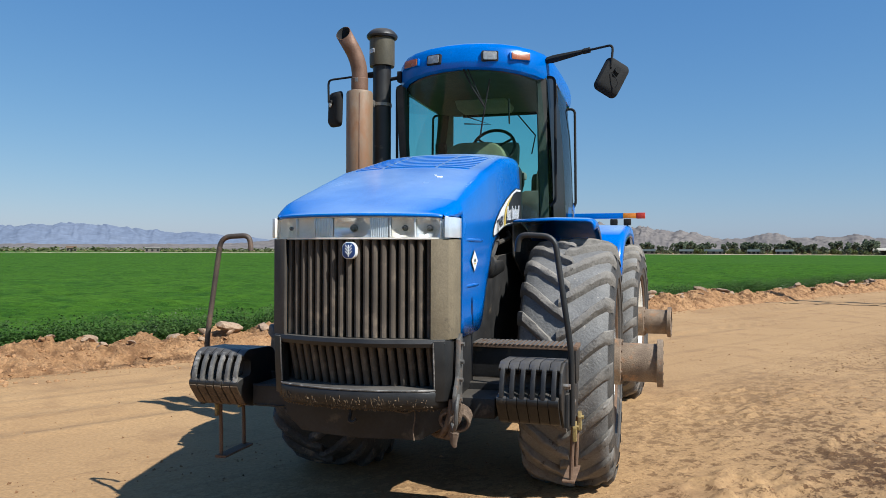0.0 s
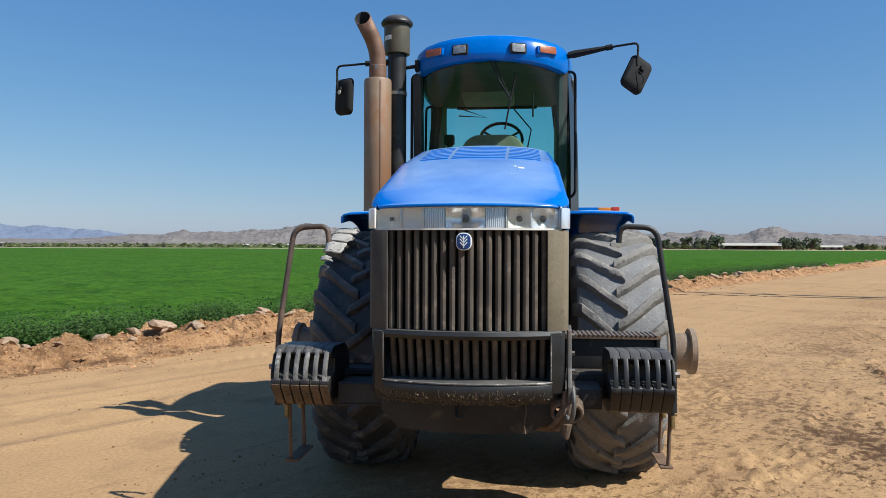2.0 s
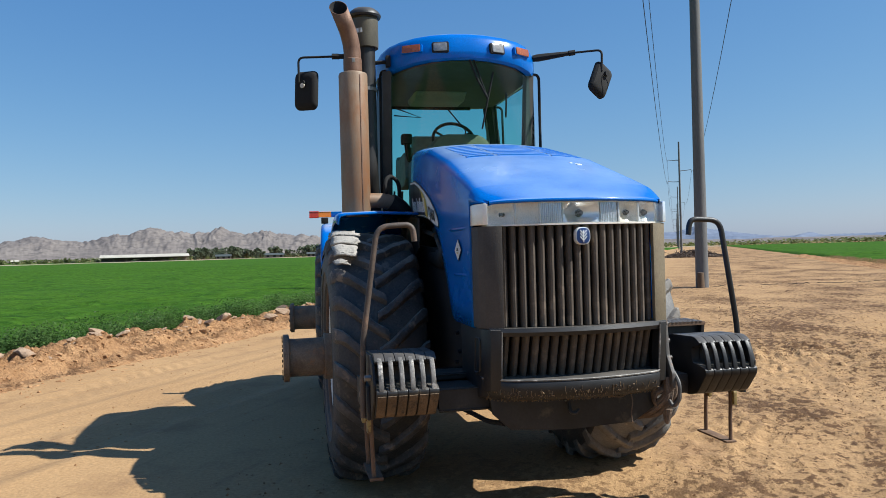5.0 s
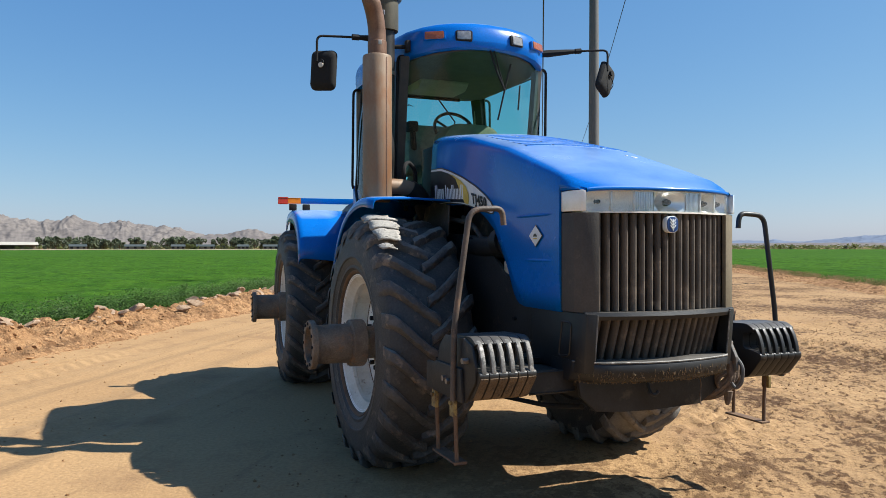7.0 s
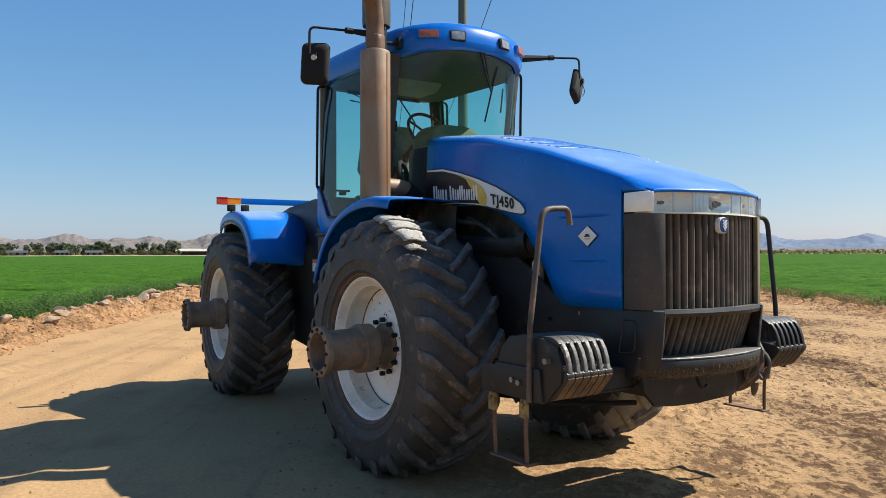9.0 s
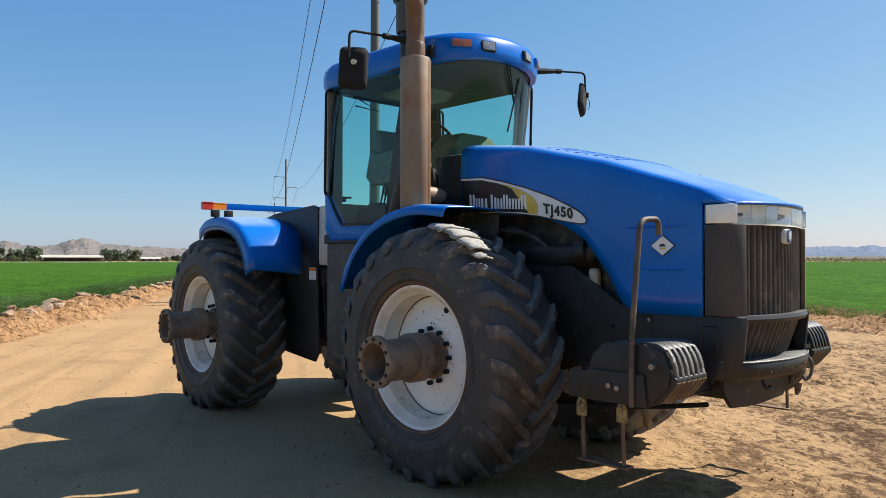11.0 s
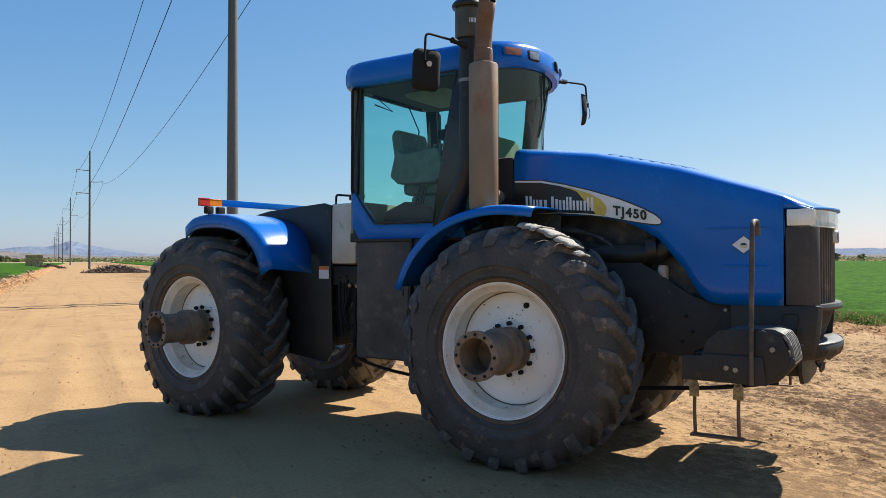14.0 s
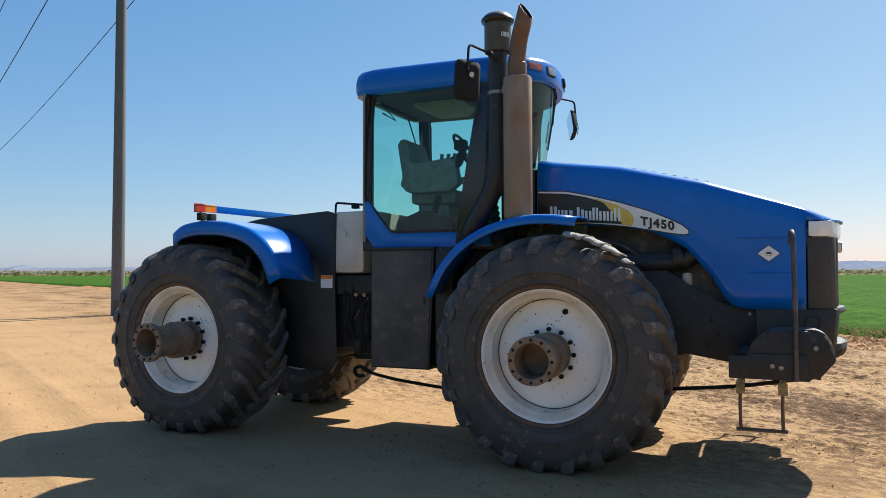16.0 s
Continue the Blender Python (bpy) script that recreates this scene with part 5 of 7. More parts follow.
for s in (-1, 1):
    fender(FRONT_LINE, 0.56, 1.20, s, 0.0, "curved blue front fender over the tyre", 0.075)
    bm = bmesh.new()
    prism(bm, [(1.05, 1.45), (0.92, 1.68), (0.70, 1.88), (0.45, 2.02), (0.10, 2.08), (-0.22, 2.045), (-0.2, 1.80), (1.0, 1.30)], "x", s * 0.545, s * 0.56, 0.003)
    part("fender_liner", bm, ENGINE, tractor)
    wing = rear(fender(REAR_LINE, 0.57, 1.24, s, AXLE, "broad blue rear fender", 0.145))
    bm = bmesh.new()
    rings = []
    for p in filleted([(0, y, z) for y, z in REAR_LINE[1:]], 0.2, 5):
        down = (Vector((0, AXLE, HUB_Z)) - p).normalized()
        rings.append([Vector((s * x, p.y, p.z)) + down * d for x, d in ((0.58, 0.03), (1.19, 0.03), (1.20, 0.05), (1.20, 0.13), (0.58, 0.15))])
    loft(bm, rings, True, True)
    part("fender_liner", bm, BLACK, wing)

# engine bay seen below the hood
bm = bmesh.new()
box(bm, -0.36, 0.36, -1.55, 0.15, 1.0, 1.75, 0.03)
box(bm, -0.30, 0.30, -1.40, 0.1, 1.75, 2.15, 0.05)
engine = part("engine", bm, ENGINE, tractor, "dark oily engine under the hood")
for s in (-1, 1):
    bm = bmesh.new()
    tube(bm, [(s * 0.42, -1.25, 1.95), (s * 0.44, -1.05, 1.72), (s * 0.44, -0.75, 1.70), (s * 0.42, -0.3, 1.72)], 0.085, 14, 0.1)
    part("charge_pipe", bm, PLASTIC, engine)
    bm = bmesh.new()
    tube(bm, [(s * 0.45, -1.02, 1.75), (s * 0.46, -0.94, 1.74)], 0.10, 16)
    part("pipe_clamp", bm, PLASTIC, engine)
    bm = bmesh.new()
    tube(bm, [(s * 0.43, -1.055, 1.435), (s * 0.43, -1.055, 1.45), (s * 0.43, -1.055, 1.60), (s * 0.43, -1.055, 1.62)], [0.036, 0.044, 0.044, 0.034], 16)
    part("oil_filter", bm, TANK, engine, "pale grey oil filter canister")
    for k, (a, b, c) in enumerate((((0.40, -1.3, 1.5), (0.46, -1.15, 1.9), (0.43, -0.95, 2.0)), ((0.43, -0.9, 1.55), (0.47, -0.55, 1.85), (0.42, -0.2, 1.95)), ((0.46, -0.4, 1.9), (0.47, 0.05, 1.95), (0.43, 0.2, 2.0)))):
        bm = bmesh.new()
        tube(bm, [(s * a[0], a[1], a[2]), (s * b[0], b[1], b[2]), (s * c[0], c[1], c[2])], 0.02, 8, 0.1)
        part("hose", bm, ENGINE, engine)
# axles, drive line and rear frame
for y in (0.0, AXLE):
    bm = bmesh.new()
    lathe(bm, [(-0.85, 0.0), (-0.85, 0.16), (-0.5, 0.15), (-0.3, 0.24), (0.3, 0.24), (0.5, 0.15), (0.85, 0.16), (0.85, 0.0)], "x", (0, y, HUB_Z), 24)
    axle = part("axle", bm, BLACK, tractor, "black axle housing")
    if y > 1:
        rear(axle)
bm = bmesh.new()
box(bm, -0.30, 0.30, 0.3, 2.3, 0.72, 1.15, 0.04)
tube(bm, [(0, 1.0, 0.95), (0, 3.4, 0.95)], 0.09, 14)
part("drive_frame", bm, BLACK, tractor, "black centre frame and drive shaft")

# intake and exhaust stacks
bm = bmesh.new()
lathe(bm, [(2.085, 0.0), (2.085, 0.10), (2.095, 0.118), (2.12, 0.124), (3.30, 0.124), (3.318, 0.118), (3.325, 0.10), (3.33, 0.0)], "z", (-1.0, 0.29, 0), 32)
muffler = part("muffler", bm, MUFFLER, tractor, "tall heat-browned exhaust muffler")
bm = bmesh.new()
bend = filleted([(-1.0, 0.29, 3.30), (-1.0, 0.29, 3.60), (-1.12, 0.175, 3.85)], 0.2, 8)
rings_r = [0.068] * len(bend)
tube(bm, bend, rings_r, 18, caps=False)
bm.verts.ensure_lookup_table()
way, cut = (bend[-1] - bend[-2]).normalized(), Vector((-0.18, -0.84, 0.50)).normalized()
for v in list(bm.verts)[-18:]:      # the mouth is cut on a slant
    v.co += way * ((bend[-1] - v.co).dot(cut) / way.dot(cut))
tail = part("tail_pipe", bm, PIPE, muffler, "curved brown tail pipe with slanted mouth")
tail.data.materials.append(SOOT)
tail.modifiers.new("wall", "SOLIDIFY").thickness = -0.006
tail.modifiers["wall"].material_offset = 1
bm = bmesh.new()
tube(bm, [bend[-1] - way * 0.24, bend[-1] - way * 0.085], 0.061, 18)
part("sooty_bore", bm, SOOT, muffler)
bm = bmesh.new()
lathe(bm, [(3.315, 0.068), (3.315, 0.078), (3.36, 0.080), (3.44, 0.080), (3.445, 0.076), (3.45, 0.068)], "z", (-1.0, 0.29, 0), 24)
part("pipe_clamp", bm, PIPE, muffler)
bm = bmesh.new()
box(bm, -0.005, 0.005, -0.1275, -0.121, 2.13, 3.29, 0.002, pose(-1.0, 0.29, 0, 0, 0, 22))
part("muffler_seam", bm, PIPE, muffler)
bm = bmesh.new()
box(bm, -1.015, -0.985, 0.21, 0.225, 3.40, 3.44, 0.003)
part("clamp_bolt", bm, STEEL, muffler)
bm = bmesh.new()
tube(bm, [(-0.93, 0.29, 2.225), (-0.76, 0.31, 2.225), (-0.66, 0.33, 2.20)], 0.066, 16, 0.1)
part("inlet_pipe", bm, MUFFLER, muffler, "rust-coloured exhaust inlet pipe")
bm = bmesh.new()
tube(bm, [(-0.70, 0.325, 2.215), (-0.60, 0.35, 2.16), (-0.52, 0.40, 2.0), (-0.46, 0.42, 1.85)], 0.078, 16, 0.1)
part("inlet_sleeve", bm, BLACK, muffler)
bm = bmesh.new()
tube(bm, [(-0.862, 0.514, 3.64), (-0.862, 0.514, 2.45), (-0.80, 0.78, 2.02), (-0.62, 0.95, 1.9)], 0.088, 20, 0.16)
intake = part("air_intake", bm, PLASTIC, tractor, "black air intake stack beside the cab")
bm = bmesh.new()
lathe(bm, [(3.60, 0.088), (3.60, 0.118), (3.63, 0.121), (3.85, 0.121), (3.86, 0.112), (3.875, 0.112)], "z", (-0.862, 0.514, 0), 28)
bowl = part("precleaner_bowl", bm, OLIVE, intake, "dusty olive precleaner bowl")
bm = bmesh.new()
lathe(bm, [(3.868, 0.10), (3.868, 0.142), (3.885, 0.150), (3.90, 0.146), (3.925, 0.125), (3.945, 0.10), (3.95, 0.0)], "z", (-0.862, 0.514, 0), 28)
part("precleaner_cap", bm, PLASTIC, intake)
for k in range(7):
    a = radians(215 + 6 * k)
    c = Vector((-0.862 + 0.122 * math.cos(a), 0.514 + 0.122 * math.sin(a), 3.735))
    bm = bmesh.new()
    box(bm, -0.0035, 0.0035, -0.002, 0.002, -0.02, 0.02, 0.0, Matrix.Translation(c) @ Euler((0, 0, a + math.pi / 2)).to_matrix().to_4x4())
    part("print_bar", bm, WHITE, bowl)
for z in (3.23, 3.62):
    bm = bmesh.new()
    lathe(bm, [(z - 0.015, 0.088), (z - 0.015, 0.095), (z + 0.015, 0.095), (z + 0.015, 0.088)], "z", (-0.862, 0.514, 0), 24)
    box(bm, -0.98, -0.90, 0.40, 0.44, z - 0.03, z + 0.03, 0.004) if z < 3.5 else None
    part("stack_clamp", bm, STEEL, intake)

# ---- cab ----
def cab_line(z):
    """Plan of the glass at a height: the cab leans forward towards its top."""
    f = (z - 1.95) / 1.45
    front = 0.46 - 0.22 * f
    return front


bm = bmesh.new()
outline = [(0, 0.13), (0.20, 0.14), (0.40, 0.18), (0.56, 0.25), (0.69, 0.36), (0.785, 0.52), (0.83, 0.75), (0.845, 1.2), (0.85, 1.65), (0.845, 1.93), (0.80, 2.05), (0.68, 2.105), (0.4, 2.12), (0, 2.12)]
full = outline + [(-x, y) for x, y in outline[-2:0:-1]]
rings = []
full = [(0.022 + 0.895 * x, y + 0.03 * max(0, (0.6 - y) / 0.5)) for x, y in full]
for z, k in ((3.375, 0.93), (3.385, 0.985), (3.43, 1.0), (3.50, 1.0), (3.565, 0.985), (3.61, 0.95), (3.64, 0.87), (3.655, 0.72), (3.665, 0.4)):
    rings.append([Vector((x * k, 1.1 + (y - 1.1) * k, z + (0.075 * max(0, 1 - (x / 0.72) ** 2) * min(1, max(0, (0.75 - y) / 0.45)) if z < 3.48 else 0.012 + (0.045 * max(0, 1 - (x / 0.72) ** 2) * min(1, max(0, (1.5 - y) / 1.0)) if z > 3.55 else 0)))) for x, y in full])
loft(bm, rings, True, False)
bm.verts.ensure_lookup_table()
bm.faces.new(bm.verts[-len(full):])
cab = part("cab", bmesh.new(), BLACK, tractor, "black cab frame")
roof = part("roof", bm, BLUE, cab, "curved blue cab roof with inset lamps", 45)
for x, kind in ((-0.245, "work"), (0.268, "work"), (-0.485, "amber"), (0.522, "amber")):
    y = float(np.interp(abs(x - 0.022), [0, 0.18, 0.36, 0.50, 0.62], [0.158, 0.167, 0.206, 0.271, 0.375]))
    slope = (0.34 if kind == "work" else 0.62) * (1 if x > 0 else -1)
    m = Matrix.Translation((x, y, 3.545)) @ Euler((radians(-8), 0, math.atan(slope))).to_matrix().to_4x4()
    bm = bmesh.new()
    w, h = (0.150, 0.095) if kind == "work" else (0.20, 0.075)
    prism(bm, round_rect(w, h, 0.015), "y", -0.008, 0.05, 0.004, m)
    housing = part("roof_lamp", bm, SOOT if kind == "work" else BLUE, cab, "square work lamp set in the roof" if kind == "work" else "amber marker lamp set in the roof")
    bm = bmesh.new()
    prism(bm, round_rect(w - 0.030, h - (0.020 if kind == "work" else 0.008), 0.012), "y", -0.016, -0.006, 0.004, m)
    part("lens", bm, WORKLENS if kind == "work" else MARKER_SHADED, housing)

def glass_sheet(name, rows, label):
    bm = bmesh.new()
    loft(bm, rows, closed=False)
    g = part(name, bm, GLASS, cab, label, 60)
    g.visible_shadow = False
    return g


def screen_row(z):
    f = cab_line(z)
    return [Vector((0.028 + t * float(np.interp(z, [1.9, 2.7, 3.46], [0.735, 0.725, 0.685])), f + 0.30 * abs(t) ** 2.2, z)) for t in np.linspace(-1, 1, 21)]


glass_sheet("windscreen", [screen_row(z) for z in np.linspace(1.98, 3.46, 6)], "curved green-tinted windscreen")


def side_pt(y, z, s, out=0.0):
    """The side glass leans in towards the roof and closes in towards the back; the cab sits a little off the hood's middle."""
    half = float(np.interp(z, [1.9, 2.25, 2.7, 3.1, 3.42], [0.792, 0.800, 0.790, 0.765, 0.725]))
    half += 0.02 * math.sin(math.pi * min(1, max(0, (y - 0.6) / 1.3))) - 0.035 * min(1, max(0, (y - 1.55) / 0.35)) ** 2
    return Vector((0.028 + s * (half + out), y, z))


for s in (-1, 1):
    rows = []
    for z in (2.00, 2.15, 2.30, 2.6, 3.0, 3.40):
        f = (z - 1.95) / 1.45
        y0 = 0.93 - 0.22 * f
        y1 = 1.872 if z >= 2.30 else 1.872 - (2.30 - z) * 0.9
        rows.append([side_pt(y, z, s) for y in np.linspace(y0, y1, 7)])
    glass_sheet("side_window", rows, "green-tinted cab side window")
    # pillars follow the glass edges
    bm = bmesh.new()
    prof = []
    for z in np.linspace(1.90, 3.42, 6):
        f = (z - 1.95) / 1.45
        a, b = 0.74 - 0.20 * f, 0.95 - 0.22 * f
        w0 = 0.028 + s * float(np.interp(z, [1.9, 2.7, 3.42], [0.735, 0.725, 0.69]))
        w1 = side_pt(b, z, s, 0.006).x
        prof.append([Vector((w0, a, z)), Vector((w1, b, z)), Vector((w1 - s * 0.035, b + 0.01, z)), Vector((w0 - s * 0.05, a + 0.06, z))])
    loft(bm, prof, True, True)
    part("front_pillar", bm, GLOSSBLACK, cab)
    bm = bmesh.new()
    prof = []
    for z in np.linspace(1.95, 3.40, 6):
        f = (z - 1.95) / 1.45
        a = 0.76 - 0.22 * f
        prof.append([Vector((s * 0.715, a - 0.03, z)), Vector((s * 0.64, a - 0.055, z)), Vector((s * 0.62, a + 0.0, z)), Vector((s * 0.70, a + 0.06, z))])
    loft(bm, prof, True, True)
    part("pillar_lining", bm, LINING, cab)
    bm = bmesh.new()
    prof = []
    for z in np.linspace(1.90, 3.42, 5):
        w1 = side_pt(1.86, z, s, 0.004).x
        prof.append([Vector((w1, 1.862, z)), Vector((w1 - s * 0.012, 1.905, z)), Vector((w1 - s * 0.06, 1.955, z)), Vector((w1 - s * 0.12, 1.960, z)), Vector((w1 - s * 0.05, 1.868, z))])
    loft(bm, prof, True, True)
    part("rear_pillar", bm, BLACK, cab)
    # blue sill with raised rear corner
    bm = bmesh.new()
    prism(bm, [(0.60, 1.865), (1.815, 1.865), (1.905, 1.99), (1.915, 2.36), (1.875, 2.32), (1.62, 2.005), (0.66, 2.005)], "x", 0.028 + s * 0.735, 0.028 + s * 0.798, 0.012)
    part("sill_panel", bm, BLUE, cab, "blue panel below the cab door")
    bm = bmesh.new()
    tube(bm, [side_pt(0.94, 2.02, s, 0.008), side_pt(1.62, 2.02, s, 0.008), side_pt(1.868, 2.30, s, 0.008), side_pt(1.868, 3.39, s, 0.008), side_pt(0.73, 3.39, s, 0.008), side_pt(0.94, 2.02, s, 0.008)], 0.012, 6, 0.03)
    part("window_seal", bm, BLACK, cab)
# rear wall, rear window, floor
bm = bmesh.new()
for x0, x1, z0, z1 in ((-0.72, 0.72, 1.90, 2.25), (-0.72, -0.54, 2.25, 3.42), (0.65, 0.72, 2.25, 3.42), (-0.54, 0.65, 3.36, 3.42)):
    box(bm, x0, x1, 1.93, 1.965, z0, z1, 0.01)
part("rear_wall", bm, TRIM, cab, "beige rear cab wall")
glass_sheet("rear_window", [[Vector((x, 1.95, z)) for x in (-0.545, 0, 0.655)] for z in (2.24, 3.37)], "green-tinted rear window")
bm = bmesh.new()
box(bm, -0.76, 0.76, 0.5, 1.94, 1.84, 1.93, 0.01)
part("cab_floor", bm, BLACK, cab)
bm = bmesh.new()
lift = lambda x, y: 0.075 * max(0, 1 - (x / 0.72) ** 2) * min(1, max(0, (0.75 - y) / 0.45))
loft(bm, [[Vector((x * k, 1.1 + (y - 1.1) * k, z + lift(x * k, 1.1 + (y - 1.1) * k))) for x, y in full] for z, k in ((3.372, 0.915), (3.362, 0.905), (3.361, 0.87), (3.361, 0.83), (3.361, 0.79), (3.361, 0.75), (3.361, 0.70), (3.360, 0.65), (3.360, 0.58), (3.360, 0.5), (3.360, 0.4), (3.360, 0.1))], True, True)
part("headliner", bm, LINING, cab, "dark cab headliner")
bm = bmesh.new()
box(bm, -0.49, 0.49, 0.27, 0.62, 1.70, 2.60, 0.05)
part("firewall", bm, BLACK, cab, "black bulkhead between hood and cab")
bm = bmesh.new()
prism(bm, round_rect(0.60, 0.44, 0.18, 6, 0.03, 2.64), "y", 0.58, 0.92, 0.06)
part("dashboard", bm, OLIVEDASH, cab, "olive dashboard hump behind the windscreen")
bm = bmesh.new()
m = Matrix.Translation((0.09, 1.18, 2.885)) @ Euler((radians(60), 0, 0)).to_matrix().to_4x4()
pts = [m @ Vector((0.215 * math.cos(a), 0.215 * math.sin(a), 0)) for a in np.linspace(0, 2 * math.pi, 25)]
tube(bm, pts, 0.016, 8)
for a in (0.5, 2.6, 4.7):
    tube(bm, [m @ Vector((0, 0, -0.03)), m @ Vector((0.2 * math.cos(a), 0.2 * math.sin(a), 0))], 0.012, 6)
tube(bm, [m @ Vector((0, 0, 0.0)), m @ Vector((0, 0.02, -0.5))], 0.04, 10)
part("steering_wheel", bm, BLACK, cab, "black steering wheel")
bm = bmesh.new()
box(bm, -0.27, 0.27, 1.15, 1.66, 2.32, 2.47, 0.06)
box(bm, -0.20, 0.20, 1.25, 1.6, 1.93, 2.32, 0.04)
seat = part("seat", bm, CLOTH, cab, "grey-green cloth driver's seat")
bm = bmesh.new()
prism(bm, [(1.58, 2.44), (1.74, 2.46), (1.82, 2.95), (1.78, 3.02), (1.70, 3.0), (1.62, 2.7)], "x", -0.25, 0.25, 0.05)
part("backrest", bm, CLOTH, seat)
for s in (-1, 1):
    bm = bmesh.new()
    box(bm, s * 0.28, s * 0.36, 1.20, 1.62, 2.58, 2.66, 0.03)
    part("armrest", bm, CLOTH, seat)
bm = bmesh.new()
prism(bm, [(0.98, 1.93), (1.66, 1.93), (1.66, 2.14), (1.40, 2.24), (1.10, 2.16)], "x", -0.60, -0.40, 0.05)
for k in range(4):
    tube(bm, [(-0.44 - 0.04 * k, 1.30, 2.18), (-0.44 - 0.04 * k, 1.24, 2.38)], 0.010, 6)
part("control_console", bm, BLACK, cab, "black control console beside the seat")

bm = bmesh.new()
box(bm, 0.36, 0.70, 1.42, 1.86, 1.93, 2.36, 0.06)
prism(bm, [(1.70, 2.30), (1.86, 2.30), (1.87, 2.62), (1.80, 2.68), (1.73, 2.62)], "x", 0.38, 0.68, 0.04)
part("passenger_seat", bm, LINING, cab, "small dark folding passenger seat")
bm = bmesh.new()
lathe(bm, [(1.93 + 0.45 * k / 16, 0.20 - 0.07 * k / 16 + (0.016 if k % 2 else 0)) for k in range(17)], "z", (0.08, 0.98, 0), 20)
part("column_gaiter", bm, CLOTH, cab, "pleated grey gaiter round the steering column")
bm = bmesh.new()
prism(bm, [(1.06, 2.50), (1.10, 2.72), (1.16, 2.76), (1.52, 2.72), (1.62, 2.78), (1.70, 2.50), (1.60, 2.42), (1.16, 2.42)], "x", -0.44, -0.30, 0.035)
for y in (1.13, 1.20, 1.27):
    tube(bm, [(-0.37, y, 2.72), (-0.37, y - 0.01, 2.80)], [0.016, 0.022], 8)
part("armrest_controls", bm, CLOTH, cab, "grey armrest with control levers")
bm = bmesh.new()
prism(bm, [(0.90, 1.93), (1.88, 1.93), (1.88, 2.34), (1.60, 2.30), (1.02, 2.16)], "x", 0.715, 0.74, 0.01)
part("door_trim", bm, LINING, cab)

# lower cab boxes, rear body, tank
bm = bmesh.new()
prism(bm, [(1.215, 0.72), (1.825, 0.72), (1.825, 1.862), (1.165, 1.862)], "x", -0.80, -0.50, 0.012)
boxr = part("side_box", bm, PLASTIC, tractor, "black storage box below the cab")
bm = bmesh.new()
prism(bm, [(1.232, 0.735), (1.812, 0.735), (1.812, 1.835), (1.185, 1.835)], "x", -0.808, -0.798, 0.004)
part("box_door", bm, BOX_SKIN, boxr, "dusty dark grey box door")
bm = bmesh.new()
box(bm, -0.825, -0.79, 1.15, 1.835, 1.842, 1.868, 0.006)
part("box_lip", bm, BLACK, boxr)
bm = bmesh.new()
box(bm, -0.818, -0.805, 1.255, 1.272, 1.33, 1.40, 0.002)
part("box_latch", bm, BLACK, boxr)
bm = bmesh.new()
box(bm, -0.79, -0.45, 0.985, 1.158, 0.78, 1.862, 0.01)
part("side_box", bm, BLACK, tractor)
bm = bmesh.new()
box(bm, 0.50, 0.80, 0.985, 1.825, 0.72, 1.862, 0.012)
part("side_box", bm, PLASTIC, tractor, "black storage box below the cab")
for s in (-1, 1):
    bm = bmesh.new()
    prism(bm, [(2.33, 2.235), (2.44, 2.265), (3.30, 2.215), (3.66, 2.16), (4.00, 2.06), (4.12, 1.98), (4.15, 1.2), (3.9, 0.72), (2.40, 0.60), (2.31, 0.72), (2.34, 1.5)], "x", s * 0.545, s * 0.575, 0.008)
    rear(part("rear_side_panel", bm, PLASTIC, tractor, "black rear body side panel"))
bm = bmesh.new()
box(bm, -0.54, 0.54, 2.45, 4.05, 1.95, 2.16, 0.03)
box(bm, -0.50, 0.50, 2.42, 4.10, 0.75, 1.95, 0.03)
rear(part("rear_body", bm, BLACK, tractor, "black rear frame and deck"))
bm = bmesh.new()
box(bm, -0.56, 0.56, 2.00, 2.40, 1.62, 2.255, 0.05)
rear(part("fuel_tank", bm, TANK, tractor, "dusty grey tank behind the cab"))
bm = bmesh.new()
prism(bm, round_rect(0.145, 0.13, 0.004, 2, 2.44, 1.535), "x", -0.5775, -0.5745, 0.0)
sticker = rear(part("warning_sticker", bm, WHITE, tractor, "white and orange warning sticker"))
bm = bmesh.new()
prism(bm, round_rect(0.142, 0.035, 0.004, 2, 2.44, 1.581), "x", -0.5785, -0.577, 0.0)
part("orange_band", bm, ORANGE, sticker)
bm = bmesh.new()
box(bm, -1.12, 1.16, 3.435, 3.465, 2.245, 2.315, 0.004)
bar = rear(part("light_bar", bm, BLUE, tractor, "blue cross bar with reflectors at its ends"))
for s in (-1, 1):
    bm = bmesh.new()
    box(bm, 0.02 + s * 1.14, 0.02 + s * 1.30, 3.433, 3.467, 2.248, 2.312, 0.004)
    part("amber_reflector", bm, AMBER, bar)
    bm = bmesh.new()
    box(bm, 0.02 + s * 1.30, 0.02 + s * 1.405, 3.43, 3.47, 2.243, 2.317, 0.006)
    part("red_lamp", bm, RED, bar)
    for x, y in ((1.20, 3.52), (1.03, 3.55)):
        bm = bmesh.new()
        box(bm, s * x - 0.045, s * x + 0.045, y, y + 0.06, 2.165, 2.245, 0.012)
        tube(bm, [(s * x, y + 0.03, 2.10), (s * x, y + 0.03, 2.18)], 0.012, 6)
        part("rear_lamp", bm, SOOT, bar)

# ---- cab fittings ----
def on_screen(x, z, off=0.02):
    return Vector((x, cab_line(z) + 0.30 * abs(x / 0.735) ** 2.2 - off, z))


bm = bmesh.new()
tube(bm, [on_screen(0.02, 3.45), on_screen(0.10, 3.28), on_screen(0.20, 3.12)], 0.009, 6)
